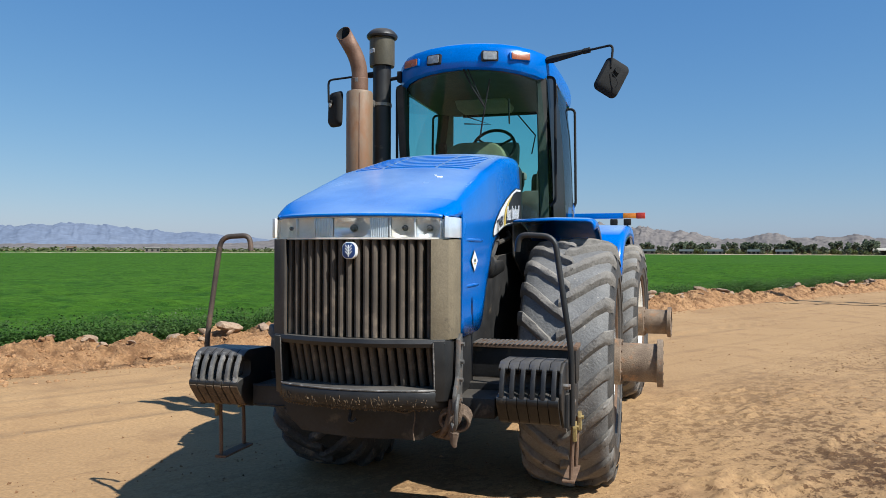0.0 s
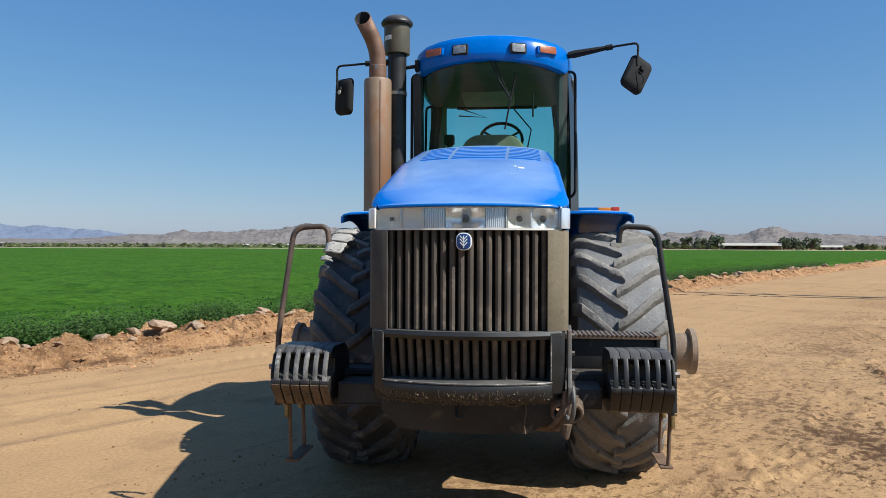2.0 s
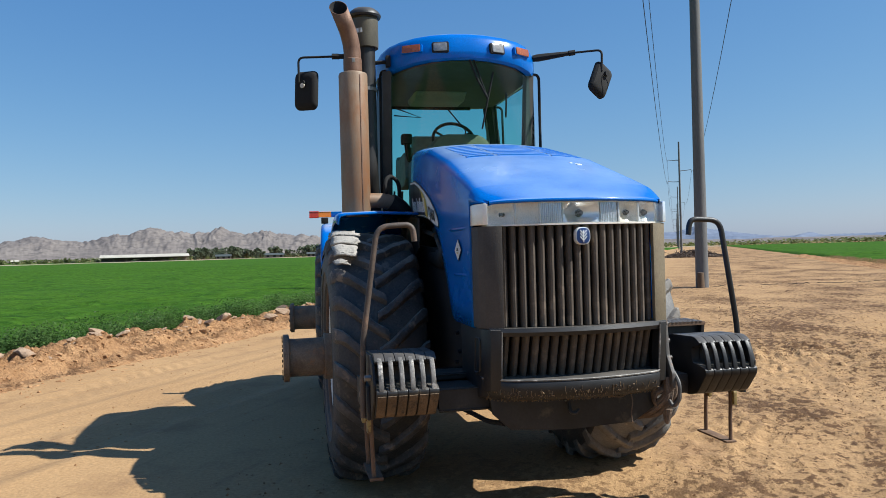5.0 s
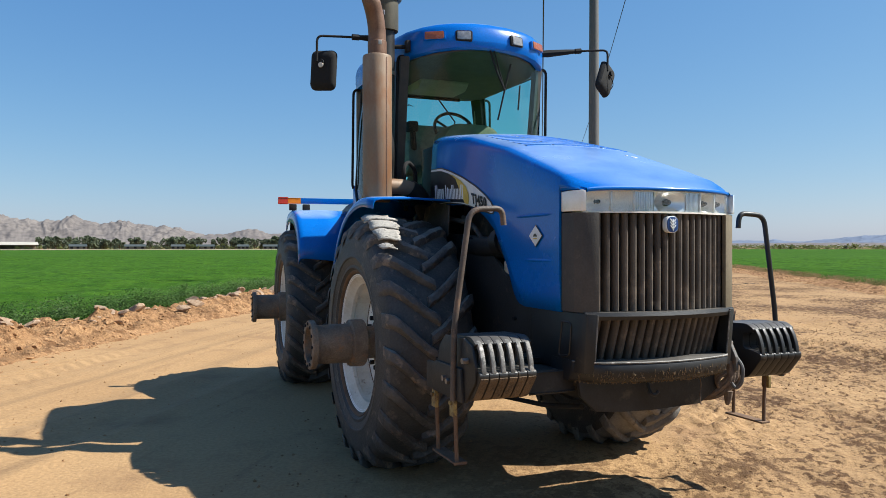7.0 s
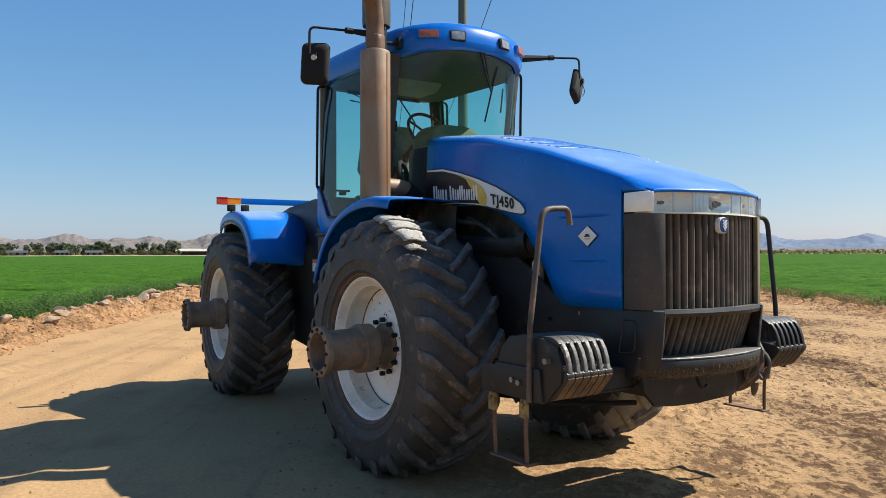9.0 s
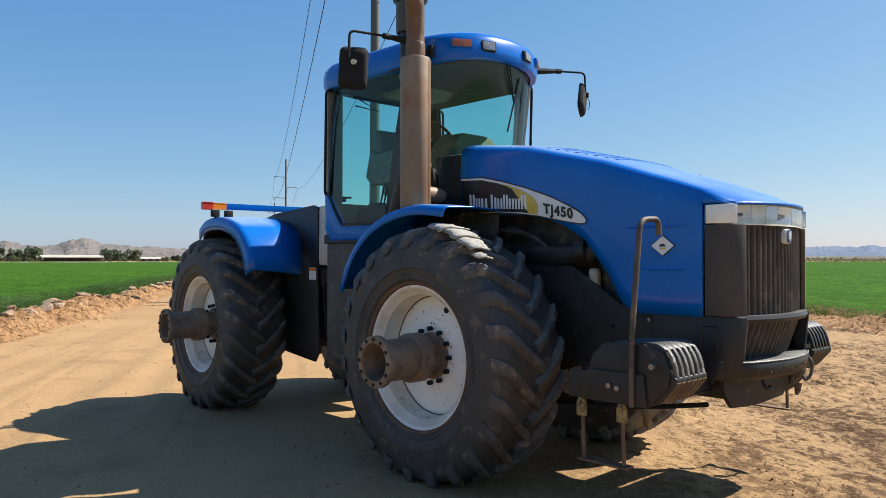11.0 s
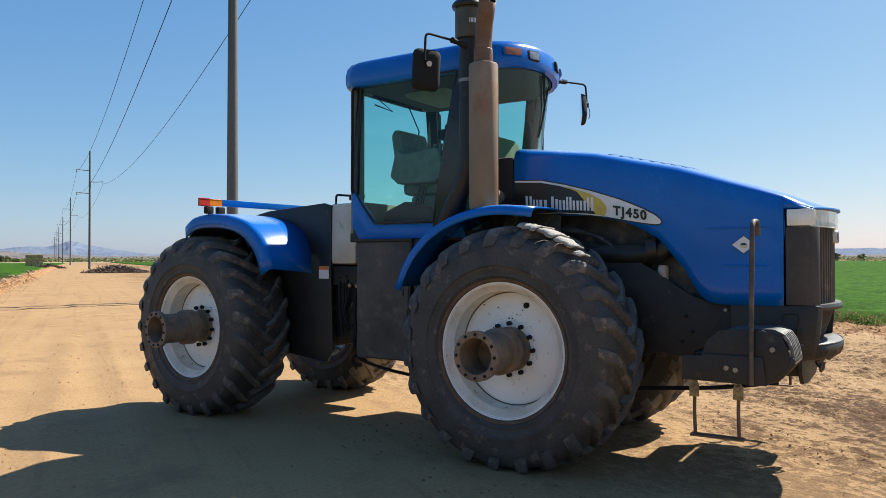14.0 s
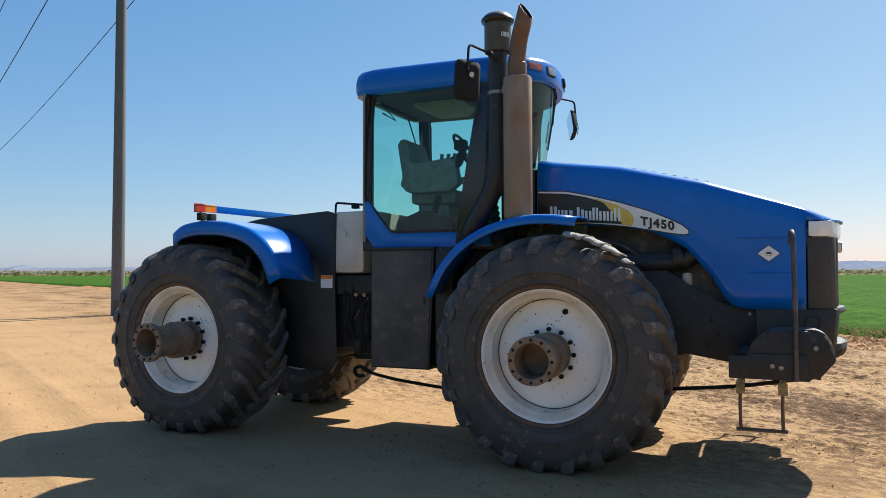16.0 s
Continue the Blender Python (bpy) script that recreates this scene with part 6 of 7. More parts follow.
tube(bm, [on_screen(0.06, 3.45), on_screen(0.13, 3.28), on_screen(0.20, 3.12)], 0.006, 6)
wiper = part("wiper", bm, SOOT, cab, "black windscreen wiper")
bm = bmesh.new()
tube(bm, [on_screen(0.25, 3.36, 0.012), on_screen(0.20, 3.12, 0.012), on_screen(0.15, 2.86, 0.012)], 0.008, 6)
part("wiper_blade", bm, SOOT, wiper)
bm = bmesh.new()
tube(bm, [on_screen(0.40, 3.20, -0.02), on_screen(0.40, 2.98, -0.02)], 0.008, 6)
part("sun_visor_rod", bm, SOOT, cab)
bm = bmesh.new()
box(bm, -0.42, 0.46, 1.90, 1.925, 3.33, 3.40, 0.006)
part("rear_shade", bm, SOOT, cab, "dark rolled rear shade")
for pts in (((-0.38, 1.905, 3.34), (-0.10, 1.905, 3.24), (-0.40, 1.905, 3.26)), ((0.20, 1.905, 3.34), (0.40, 1.905, 3.10), (0.36, 1.905, 2.9))):
    bm = bmesh.new()
    tube(bm, list(pts), 0.008, 6)
    part("rear_wiper_link", bm, SOOT, cab)
bm = bmesh.new()
prism(bm, [(1.10, 3.44), (1.62, 3.44), (1.62, 3.33), (1.50, 3.28), (1.20, 3.28), (1.10, 3.34)], "x", -0.30, 0.22, 0.03)
part("roof_console", bm, TRIM, cab, "beige overhead console")
bm = bmesh.new()
prism(bm, [(1.02, 1.93), (1.62, 1.93), (1.62, 2.38), (1.36, 2.46), (1.12, 2.30)], "x", 0.34, 0.56, 0.05)
part("side_console", bm, BLACK, cab)
bm = bmesh.new()
prism(bm, [(1.58, 1.95), (1.86, 1.95), (1.88, 2.62), (1.80, 2.76), (1.68, 2.70), (1.60, 2.40)], "x", 0.44, 0.62, 0.06)
part("rear_side_trim", bm, LINING, cab)
bm = bmesh.new()
tube(bm, [(0.36, 1.12, 2.20), (0.33, 1.04, 2.42), (0.33, 1.02, 2.56)], [0.05, 0.035, 0.03], 8)
box(bm, 0.27, 0.39, 0.98, 1.06, 2.54, 2.66, 0.02)
tube(bm, [(0.38, 1.10, 2.40), (0.42, 1.02, 2.50), (0.42, 1.0, 2.60)], 0.014, 6)
part("control_lever", bm, SOOT, cab, "black control lever post")
bm = bmesh.new()
tube(bm, [(-0.33, 1.2, 2.62), (-0.40, 1.05, 2.70), (-0.42, 1.02, 2.85)], 0.03, 8, 0.05)
box(bm, -0.47, -0.37, 0.98, 1.10, 2.82, 2.92, 0.02)
part("armrest_console", bm, SOOT, cab)

# mirrors
def mirror(s, arm_root, arm_mid, corner, drop, centre, w, h, roll, yaw):
    bm = bmesh.new()
    a, b = Vector(arm_root), Vector(arm_mid)
    t = (b - a).normalized()
    tube(bm, [a, a + (b - a) * 0.15, a + (b - a) * 0.7, b], [0.030, 0.036, 0.026, 0.018], 8)
    tube(bm, [b - t * 0.03, b + t * 0.03], 0.026, 8)
    arm = part("mirror_arm", bm, SOOT, cab, "black mirror arm")
    bm = bmesh.new()
    tube(bm, [arm_mid, corner, drop], 0.0105, 8, 0.05)
    part("mirror_tube", bm, SOOT, arm)
    m = Matrix.Translation(centre) @ Euler((0, radians(roll), radians(yaw))).to_matrix().to_4x4()
    bm = bmesh.new()
    shell = []
    for d, k in ((0.0, 1.0), (-0.012, 1.0), (-0.03, 0.97), (-0.05, 0.86), (-0.06, 0.6)):
        shell.append([m @ Vector((x * k, d, z * k)) for x, z in round_rect(w, h, 0.05)])
    loft(bm, shell, True, True)
    tube(bm, [m @ Vector((0, -0.05, 0.06)), m @ Vector((0, -0.085, 0.06))], 0.026, 10)
    part("mirror_head", bm, SOOT, arm, "black mirror head")
    bm = bmesh.new()
    loft(bm, [[m @ Vector((x, d, z)) for x, z in round_rect(w - 0.02, h - 0.02, 0.042)] for d in (0.001, 0.004)], True, True)
    part("mirror_glass", bm, MIRRORGLASS, arm)
    return arm


mirror(-1, (-0.80, 0.50, 3.53), (-1.13, 0.50, 3.52), (-1.45, 0.575, 3.52), (-1.45, 0.585, 3.30), (-1.375, 0.625, 3.235), 0.235, 0.345, 3, -39)
bm = bmesh.new()
lathe(bm, [(0.0, 0.0), (0.0, 0.022), (0.006, 0.024), (0.008, 0.0)], "y", (0, 0, 0), 14)
bmesh.ops.transform(bm, matrix=Matrix.Translation((-1.425, 0.555, 3.27)) @ Euler((0, 0, radians(-39))).to_matrix().to_4x4(), verts=bm.verts)
part("mirror_tag", bm, TANK, cab, "small grey clamp on the mirror's back")
mirror(1, (0.72, 0.53, 3.56), (1.08, 0.455, 3.605), (1.315, 0.30, 3.60), (1.30, 0.28, 3.40), (1.295, 0.345, 3.325), 0.225, 0.315, 28, 27)
bm = bmesh.new()
tube(bm, [(1.30, 0.27, 3.36), (1.34, 0.26, 3.31), (1.36, 0.27, 3.26), (1.33, 0.27, 3.22)], 0.004, 6, 0.03)
part("loose_wire", bm, SOOT, cab)
bm = bmesh.new()
tube(bm, [(-0.79, 0.515, 3.475), (-0.70, 0.50, 3.48), (-0.60, 0.46, 3.475)], 0.018, 8)
box(bm, -0.685, -0.645, 0.44, 0.50, 3.43, 3.53, 0.006)
part("stack_bracket", bm, SOOT, cab, "black bracket from the roof to the intake stack")
# tubular rails beside the cab
for s, pts in [(s, p) for s in (-1, 1) for p in (((0.66, 1.90, 3.36), (0.795, 1.90, 3.37), (0.808, 1.90, 2.33), (0.74, 1.89, 2.27)), ((0.62, 0.52, 3.40), (0.755, 0.56, 3.42), (0.765, 0.60, 2.30), (0.70, 0.70, 2.26)))]:
    pts = [(0.03 + s * x, y, z) for x, y, z in pts]
    bm = bmesh.new()
    tube(bm, list(pts), 0.0135, 8, 0.06)
    part("cab_grab_rail", bm, SOOT, cab, "thin black cab grab rail")
bm = bmesh.new()
tube(bm, [(-0.30, 2.52, 2.20), (-0.30, 2.51, 2.37), (-0.30, 2.20, 2.34), (-0.30, 2.12, 2.335)], 0.012, 8, 0.03)
box(bm, -0.33, -0.27, 2.24, 2.31, 2.30, 2.345, 0.006)
part("deck_handle", bm, SOOT, tractor, "small black deck handle")
bm = bmesh.new()
tube(bm, [(-0.72, 0.36, 2.02), (-0.74, 0.36, 2.40), (-0.68, 0.42, 2.46), (-0.60, 0.46, 2.40), (-0.58, 0.46, 2.0)], 0.018, 8, 0.06)
part("coolant_hose", bm, SOOT, tractor)

# ---- decals on the hood ----
def skin_x(y, z):
    c, d, w, low = lerp(C_T, y), lerp(D_T, y), lerp(W_T, y), lerp(B_T, y)
    k = min(1, max(0, (c - d - z) / max(0.05, c - d - low)))
    return w + 0.012 * math.sin(math.pi * k)


def decal(name, outline, mat, s, off, parent, label=""):
    bm = bmesh.new()
    pts = []
    for (y0, z0), (y1, z1) in zip(outline, outline[1:] + outline[:1]):
        n = max(1, int(math.hypot(y1 - y0, z1 - z0) / 0.06))
        pts += [(y0 + (y1 - y0) * k / n, z0 + (z1 - z0) * k / n) for k in range(n)]
    face = [bm.verts.new((s * (skin_x(y, z) + off), y, z)) for y, z in pts]
    bm.faces.new(face)
    bmesh.ops.triangulate(bm, faces=bm.faces)
    bmesh.ops.subdivide_edges(bm, edges=bm.edges[:], cuts=3, use_grid_fill=True)
    for v in bm.verts:      # every point lies on the hood's skin
        v.co.x = s * (skin_x(v.co.y, v.co.z) + off)
    return part(name, bm, mat, parent, label, 80)


SWOOSH = [(0.235, 2.368), (-0.02, 2.356), (-0.25, 2.306), (-0.50, 2.238), (-0.75, 2.154), (-0.93, 2.076), (-1.03, 2.022), (-1.072, 1.985), (-1.082, 1.965), (-1.07, 1.950), (-1.03, 1.948), (-0.90, 1.968), (-0.62, 2.022), (-0.45, 2.045), (-0.2, 2.066), (0.235, 2.068)]
FIELD = [(0.235, 2.354), (-0.02, 2.338), (-0.20, 2.300), (-0.30, 2.268), (-0.43, 2.215), (-0.52, 2.155), (-0.553, 2.10), (-0.535, 2.044), (-0.45, 2.054), (-0.2, 2.072), (0.235, 2.074)]
CRESCENT = [(-0.22, 2.297), (-0.32, 2.272), (-0.47, 2.222), (-0.58, 2.165), (-0.625, 2.105), (-0.622, 2.055), (-0.605, 2.030), (-0.535, 2.042), (-0.553, 2.10), (-0.52, 2.155), (-0.43, 2.215), (-0.30, 2.268)]


def widened(outline, d):
    """The outline moved outwards by d (it runs anticlockwise as y falls)."""
    out, n = [], len(outline)
    for i in range(n):
        (ay, az), (by, bz) = outline[i - 1], outline[(i + 1) % n]
        ty, tz = by - ay, bz - az
        k = math.hypot(ty, tz)
        out.append((outline[i][0] + tz / k * d, outline[i][1] - ty / k * d))
    return out


LETTERS = [0.056, 0.046, 0.066, 0.0, 0.058, 0.050, 0.018, 0.018, 0.050, 0.047, 0.052]
for s in (-1, 1):
    decal("decal_border", widened(SWOOSH, 0.010), DECALBLACK, s, 0.0045, hood)
    white = decal("hood_decal", SWOOSH, WHITE, s, 0.007, hood, "black, gold and white swoosh decal")
    decal("hood_decal", FIELD, DECALBLACK, s, 0.0095, hood)
    decal("hood_decal", CRESCENT, GOLD, s, 0.012, hood)
    start = 0.125 if s < 0 else -0.505
    step_y = start
    for k, wd in enumerate(LETTERS):
        if wd == 0:
            step_y += -0.030 if s < 0 else 0.030
            continue
        wd = wd * 1.12
        high = 0.112 if k in (0, 4, 6, 7, 10) else 0.082
        z0 = 2.108 + 0.065 * step_y
        y0, y1 = step_y, step_y + (-wd if s < 0 else wd)
        for f0, f1, fh in ((0.0, 1.0, 1.0),) if wd < 0.03 else ((0.0, 0.38, 1.0), (0.62, 1.0, 0.82 if k in (4, 7) else 1.0)):
            ya, yb = y0 + (y1 - y0) * f0, y0 + (y1 - y0) * f1
            za, zb = z0 + 0.065 * (ya - y0), z0 + 0.065 * (yb - y0)
            decal("lettering_bar", [(ya, za), (yb, zb), (yb, zb + high * fh), (ya, za + high * fh)], WHITE, s, 0.0125, hood)
        step_y = y1 + (-0.010 if s < 0 else 0.010)
    tc = bpy.data.curves.new("model_number", "FONT")
    tc.body, tc.size, tc.extrude, tc.align_x, tc.offset = "TJ450", 0.102, 0.001, "CENTER", 0.0042
    tc.space_character = 1.2
    tmp = bpy.data.objects.new("tmp", tc)
    scene.collection.objects.link(tmp)
    bpy.context.view_layer.update()
    data = bpy.data.meshes.new_from_object(tmp.evaluated_get(bpy.context.evaluated_depsgraph_get()))
    bpy.data.objects.remove(tmp)
    data.materials.clear()
    data.materials.append(DECALBLACK)
    text = new("model_number", data)
    text.parent = hood
    yc, zc = -0.825, 2.012
    lean = math.atan2(skin_x(-0.65, 2.06) - skin_x(-0.95, 2.06), 0.30)
    lie = Matrix.Translation((s * (skin_x(yc, zc + 0.03) + 0.0135), yc, zc)) @ Euler((radians(90), 0, radians(-90 if s < 0 else 90) + s * lean)).to_matrix().to_4x4() @ Matrix(((1, 0, 0, 0), (s * 0.19, 1, 0, 0), (0, 0, 1, 0), (0, 0, 0, 1)))
    for v in data.vertices:      # laid on the hood's skin
        p = lie @ v.co
        v.co = (s * (skin_x(p.y, p.z) + 0.0125 + (0.001 if v.co.z > 0 else 0)), p.y, p.z)
    tagged(text, "black model number in rounded capitals")
    for name, w, h, mat, off in (("diamond_sticker", 0.090, 0.070, DECALBLACK, 0.006), ("diamond_sticker", 0.083, 0.064, WHITE, 0.009)):
        decal(name, [(-1.70, 1.777 + h), (-1.70 - w, 1.777), (-1.70, 1.777 - h), (-1.70 + w, 1.777)], mat, s, off, hood, "white diamond dealer sticker")
    decal("sticker_mark", [(-1.688, 1.790), (-1.712, 1.790), (-1.728, 1.772), (-1.674, 1.772)], DECALBLACK, s, 0.0115, hood)
    decal("sticker_mark", [(-1.675, 1.763), (-1.728, 1.763), (-1.723, 1.756), (-1.68, 1.756)], GOLD, s, 0.0115, hood)
# bird dropping and scuffs on the hood's top
for x, y, r in ((0.30, -1.50, 0.026), (0.26, -1.46, 0.012), (0.34, -0.75, 0.008)):
    bm = bmesh.new()
    ring = []
    for k in range(12):
        a = 2 * math.pi * k / 12
        q = r * (0.6 + 0.5 * abs(noise.noise(Vector((k * 0.9, x * 9, y)))) * 2)
        ring.append((x + q * math.cos(a), y + q * math.sin(a) * 0.8))
    loft(bm, [[Vector((px, py, hood_z(px, py) + d)) for px, py in ring] for d in (-0.001, 0.003)], True, True)
    part("dropping", bm, WHITE, hood)

# towing gear at the front: bracket, shackle, rope
bm = bmesh.new()
prism(bm, [(-2.02, 1.36), (-2.08, 1.33), (-2.10, 1.12), (-2.16, 1.02), (-2.16, 0.94), (-2.10, 0.90), (-2.02, 1.0), (-2.0, 1.2)], "x", 0.572, 0.596, 0.006)
for y, z in ((-2.05, 1.30), (-2.06, 1.20), (-2.08, 1.10), (-2.10, 0.99)):
    tube(bm, [(0.58, y, z), (0.615, y, z)], 0.014, 6)
strap = part("tow_bracket", bm, IRON, tractor, "worn steel tow bracket with bolts")
bm = bmesh.new()
tube(bm, [(0.60, -2.13, 1.02), (0.605, -2.19, 0.96), (0.60, -2.18, 0.86), (0.58, -2.15, 0.82), (0.565, -2.13, 0.86)], 0.012, 8, 0.04)
part("shackle", bm, IRON, strap)
bm = bmesh.new()
for k in range(5):
    c = Vector((0.57, -2.10 + 0.012 * k, 0.865 - 0.004 * k))
    tube(bm, [c + Vector((0.085 * math.cos(a), -0.02 * math.sin(a), 0.06 * math.sin(a) + 0.012 * k)) for a in np.linspace(0, 2 * math.pi, 19)], 0.011, 7)
part("rope_coil", bm, ROPE, strap, "coiled frayed rope")
bm = bmesh.new()
for k in range(5):
    a = 2 * math.pi * k / 5
    o = Vector((0.026 * math.cos(a), 0.0, 0.026 * math.sin(a)))
    p = [Vector(q) + o * (1 + 0.5 * math.sin(2 * i + k)) for i, q in enumerate(((0.59, -2.12, 0.97), (0.565, -2.13, 0.88), (0.52, -2.06, 0.80), (0.44, -1.90, 0.74), (0.30, -1.7, 0.72), (0.1, -1.5, 0.75)))]
    tube(bm, p, 0.019, 7, 0.08)
part("tow_rope", bm, ROPE, strap, "twisted brown tow rope")
bm = bmesh.new()
tube(bm, [(0.57, -2.10, 0.80), (0.565, -2.10, 0.745), (0.57, -2.09, 0.715)], [0.03, 0.022, 0.012], 8)
part("rope_knot", bm, ROPE, strap)
for pts in (((0.16, -2.09, 0.94), (0.20, -2.10, 0.90), (0.28, -2.10, 0.89), (0.36, -2.10, 0.93)), ((0.33, -2.10, 0.94), (0.34, -2.12, 0.86), (0.325, -2.12, 0.80), (0.335, -2.12, 0.74))):
    bm = bmesh.new()
    tube(bm, list(pts), 0.004, 5, 0.03)
    part("loose_string", bm, ROPE, tractor)
# tow line slung under the tractor
bm = bmesh.new()
tube(bm, [(-0.30, 2.18, 0.62), (-0.31, 2.05, 0.585), (-0.32, 1.8, 0.54), (-0.33, 1.2, 0.48), (-0.34, 0.4, 0.50), (-0.34, -0.4, 0.555), (-0.34, -1.0, 0.61), (-0.36, -1.45, 0.655), (-0.38, -1.9, 0.74)], 0.017, 8, 0.15)
line = part("tow_line", bm, SOOT, tractor, "black tow line slung under the tractor")
bm = bmesh.new()
tube(bm, [(-0.30, 2.10, 0.60), (-0.30, 2.22, 0.66), (-0.30, 2.29, 0.62), (-0.30, 2.26, 0.55), (-0.30, 2.17, 0.56)], 0.02, 8, 0.05)
part("line_hook", bm, SOOT, line)
# hoses and valves at the joint between the halves
for k in range(7):
    g = random.Random(k + 40)
    x = -0.42 + 0.05 * k
    bm = bmesh.new()
    tube(bm, [(x, 1.75, g.uniform(1.2, 1.5)), (x - 0.05, 2.0, g.uniform(0.95, 1.5)), (x, 2.3, g.uniform(1.0, 1.45)), (x + 0.03, 2.5, g.uniform(1.1, 1.5))], 0.018, 7, 0.12)
    part("hydraulic_hose", bm, SOOT if k % 3 else STEEL, tractor)
bm = bmesh.new()
box(bm, -0.50, 0.50, 1.9, 2.40, 1.40, 1.60, 0.02)
box(bm, -0.44, 0.44, 1.95, 2.42, 0.85, 1.40, 0.03)
box(bm, -0.46, -0.20, 1.92, 2.2, 0.80, 1.0, 0.02)
tube(bm, [(0, 1.9, 0.7), (0, 1.9, 1.4)], 0.12, 14)
part("joint_housing", bm, BLACK, tractor, "black articulation joint")
for k in range(9):
    g = random.Random(k + 90)
    y, x = 1.90 + 0.05 * k, -0.47 - g.uniform(0, 0.06)
    z = g.uniform(1.30, 1.52)
    bm = bmesh.new()
    tube(bm, [(x + 0.05, y, z), (x - 0.03, y - 0.02, z - 0.06), (x - 0.02, y + g.uniform(-0.06, 0.06), z - 0.3), (x, y + g.uniform(-0.05, 0.05), g.uniform(0.80, 0.98))], 0.015, 7, 0.06)
    part("hydraulic_hose", bm, SOOT, tractor)
    bm = bmesh.new()
    tube(bm, [(x + 0.04, y, z), (x - 0.01, y - 0.005, z - 0.01)], 0.021, 8)
    part("hose_fitting", bm, STEEL if k % 2 else SOOT, tractor)

# ---- utility poles along the road ----
def pole_at(x, y, high, r0, r1, first):
    ob = thing("utility_pole", "tall weathered grey power pole beside the road" if first else "tall grey power pole with cross arms far along the road", "utility pole", "power poles along the road")
    bm = bmesh.new()
    rings = [[Vector((x + r * math.cos(a), y + r * math.sin(a), z)) for a in (2 * math.pi * k / 14 for k in range(14))] for z, r in ((-0.1, r0), (high * 0.5, (r0 + r1) / 2), (high, r1))]
    loft(bm, rings, True, True)
    part("shaft", bm, POLE, ob)
    tips = []
    for k, drop in enumerate((3.4, 5.4, 7.4)):
        side = -1 if k != 1 else 1
        tip = Vector((x + side * 2.1 * ACROSS[0], y + side * 2.1 * ACROSS[1], high - drop + 0.15))
        bm = bmesh.new()
        tube(bm, [(x, y, high - drop), (x + (tip.x - x) * 0.5, y + (tip.y - y) * 0.5, high - drop + 0.02), tip], [0.07, 0.055, 0.045], 6)
        arm = part("cross_arm", bm, POLE, ob)
        bm = bmesh.new()
        lathe(bm, [(tip.z - 0.45, 0.02), (tip.z - 0.40, 0.06), (tip.z - 0.30, 0.04), (tip.z - 0.20, 0.06), (tip.z - 0.10, 0.04), (tip.z, 0.03)], "z", (tip.x, tip.y, 0), 8)
        part("insulator", bm, STEEL, arm)
        tips.append(tip - Vector((0, 0, 0.45)))
    return ob, tips


P1, P2 = Vector((15.04, 21.29)), Vector((71.0, 120.0))
SPAN = P2 - P1
all_tips = []
for k in range(-1, 7):
    q = P1 + SPAN * k
    ob, tips = pole_at(q.x, q.y, 20.7, 0.255 if k == 0 else 0.21, 0.15, k == 0)
    all_tips.append(tips)
for a, b in zip(all_tips, all_tips[1:]):
    for p, q in zip(a, b):
        bm = bmesh.new()
        pts = []
        for k in range(25):
            t = k / 24
            v = p.lerp(q, t)
            v.z -= 2.2 * 4 * t * (1 - t)
            pts.append(v)
        tube(bm, pts, 0.020, 5)
        tagged(mesh_of("power_line", bm, WIRE), "thin dark power line between two poles", "power line", "power lines")
bm = bmesh.new()
tube(bm, [(14.78, 20.97, -0.1), (14.76, 20.96, 0.35), (14.77, 20.95, 0.62)], [0.17, 0.15, 0.12], 12)
for v in bm.verts:
    v.co.x += 0.02 * noise.noise(v.co * 5)
tagged(mesh_of("wooden_stub", bm, STUMP), "broken weathered wooden stub against the pole", "stump")

# thin hose lying across the road
bm = bmesh.new()
hp = []
for k in range(260):
    t = k / 259
    x, y = -2.5 + 26 * t, 23.6 - 3.2 * t + 0.35 * math.sin(7 * t) + 0.2 * math.sin(19 * t)
    hp.append((x, y, float(ground_height(np.array([x]), np.array([y]))[0]) + 0.006))
tube(bm, hp, 0.015, 6)
tagged(mesh_of("irrigation_hose", bm, BARK), "thin brown hose lying across the sand road", "hose")

# hay stack far down the road
def hay_stack(x, y, turn, wide, rows, label):
    ob = thing("hay_stack", label, "hay stack")
    m = pose(x, y, 0, 0, 0, turn)
    g = random.Random(8)
    for r in range(rows):
        for c in range(wide):
            for d in range(3):
                bm = bmesh.new()
                box(bm, (c - wide / 2) * 1.2, (c - wide / 2 + 1) * 1.2 - 0.04, d * 2.4, d * 2.4 + 2.35, r * 0.72, r * 0.72 + 0.70, 0.03, m @ pose(g.uniform(-0.05, 0.05), g.uniform(-0.06, 0.06), 0))
                part("hay_bale", bm, HAY, ob)


hay_stack(90.1, 172, -28, 3, 4, "square stack of straw-coloured hay bales on the road")


def stick_pile(x, y, r, high, n, seed, label):
    g = np.random.default_rng(seed)
    bm = bmesh.new()
    for k in range(n):
        a, d = g.uniform(0, 2 * math.pi), r * g.uniform(0, 1) ** 0.7
        z = high * (1 - (d / r) ** 1.5) * g.uniform(0.1, 1)
        c = Vector((x + d * math.cos(a) * 1.4, y + d * math.sin(a), z))
        w = Vector((g.normal(), g.normal(), g.normal() * 0.4)).normalized() * g.uniform(0.12, 0.45)
        tube(bm, [c - w, c + w], 0.04, 4)
    tagged(mesh_of("brush_pile", bm, BRUSH), label, "brush pile", kind="stuff")


stick_pile(52, 84, 3.2, 1.0, 1100, 3, "low pile of dead brown brush beside the poles")
stick_pile(74, 138, 2.5, 0.9, 500, 4, "farther low pile of dead brush")

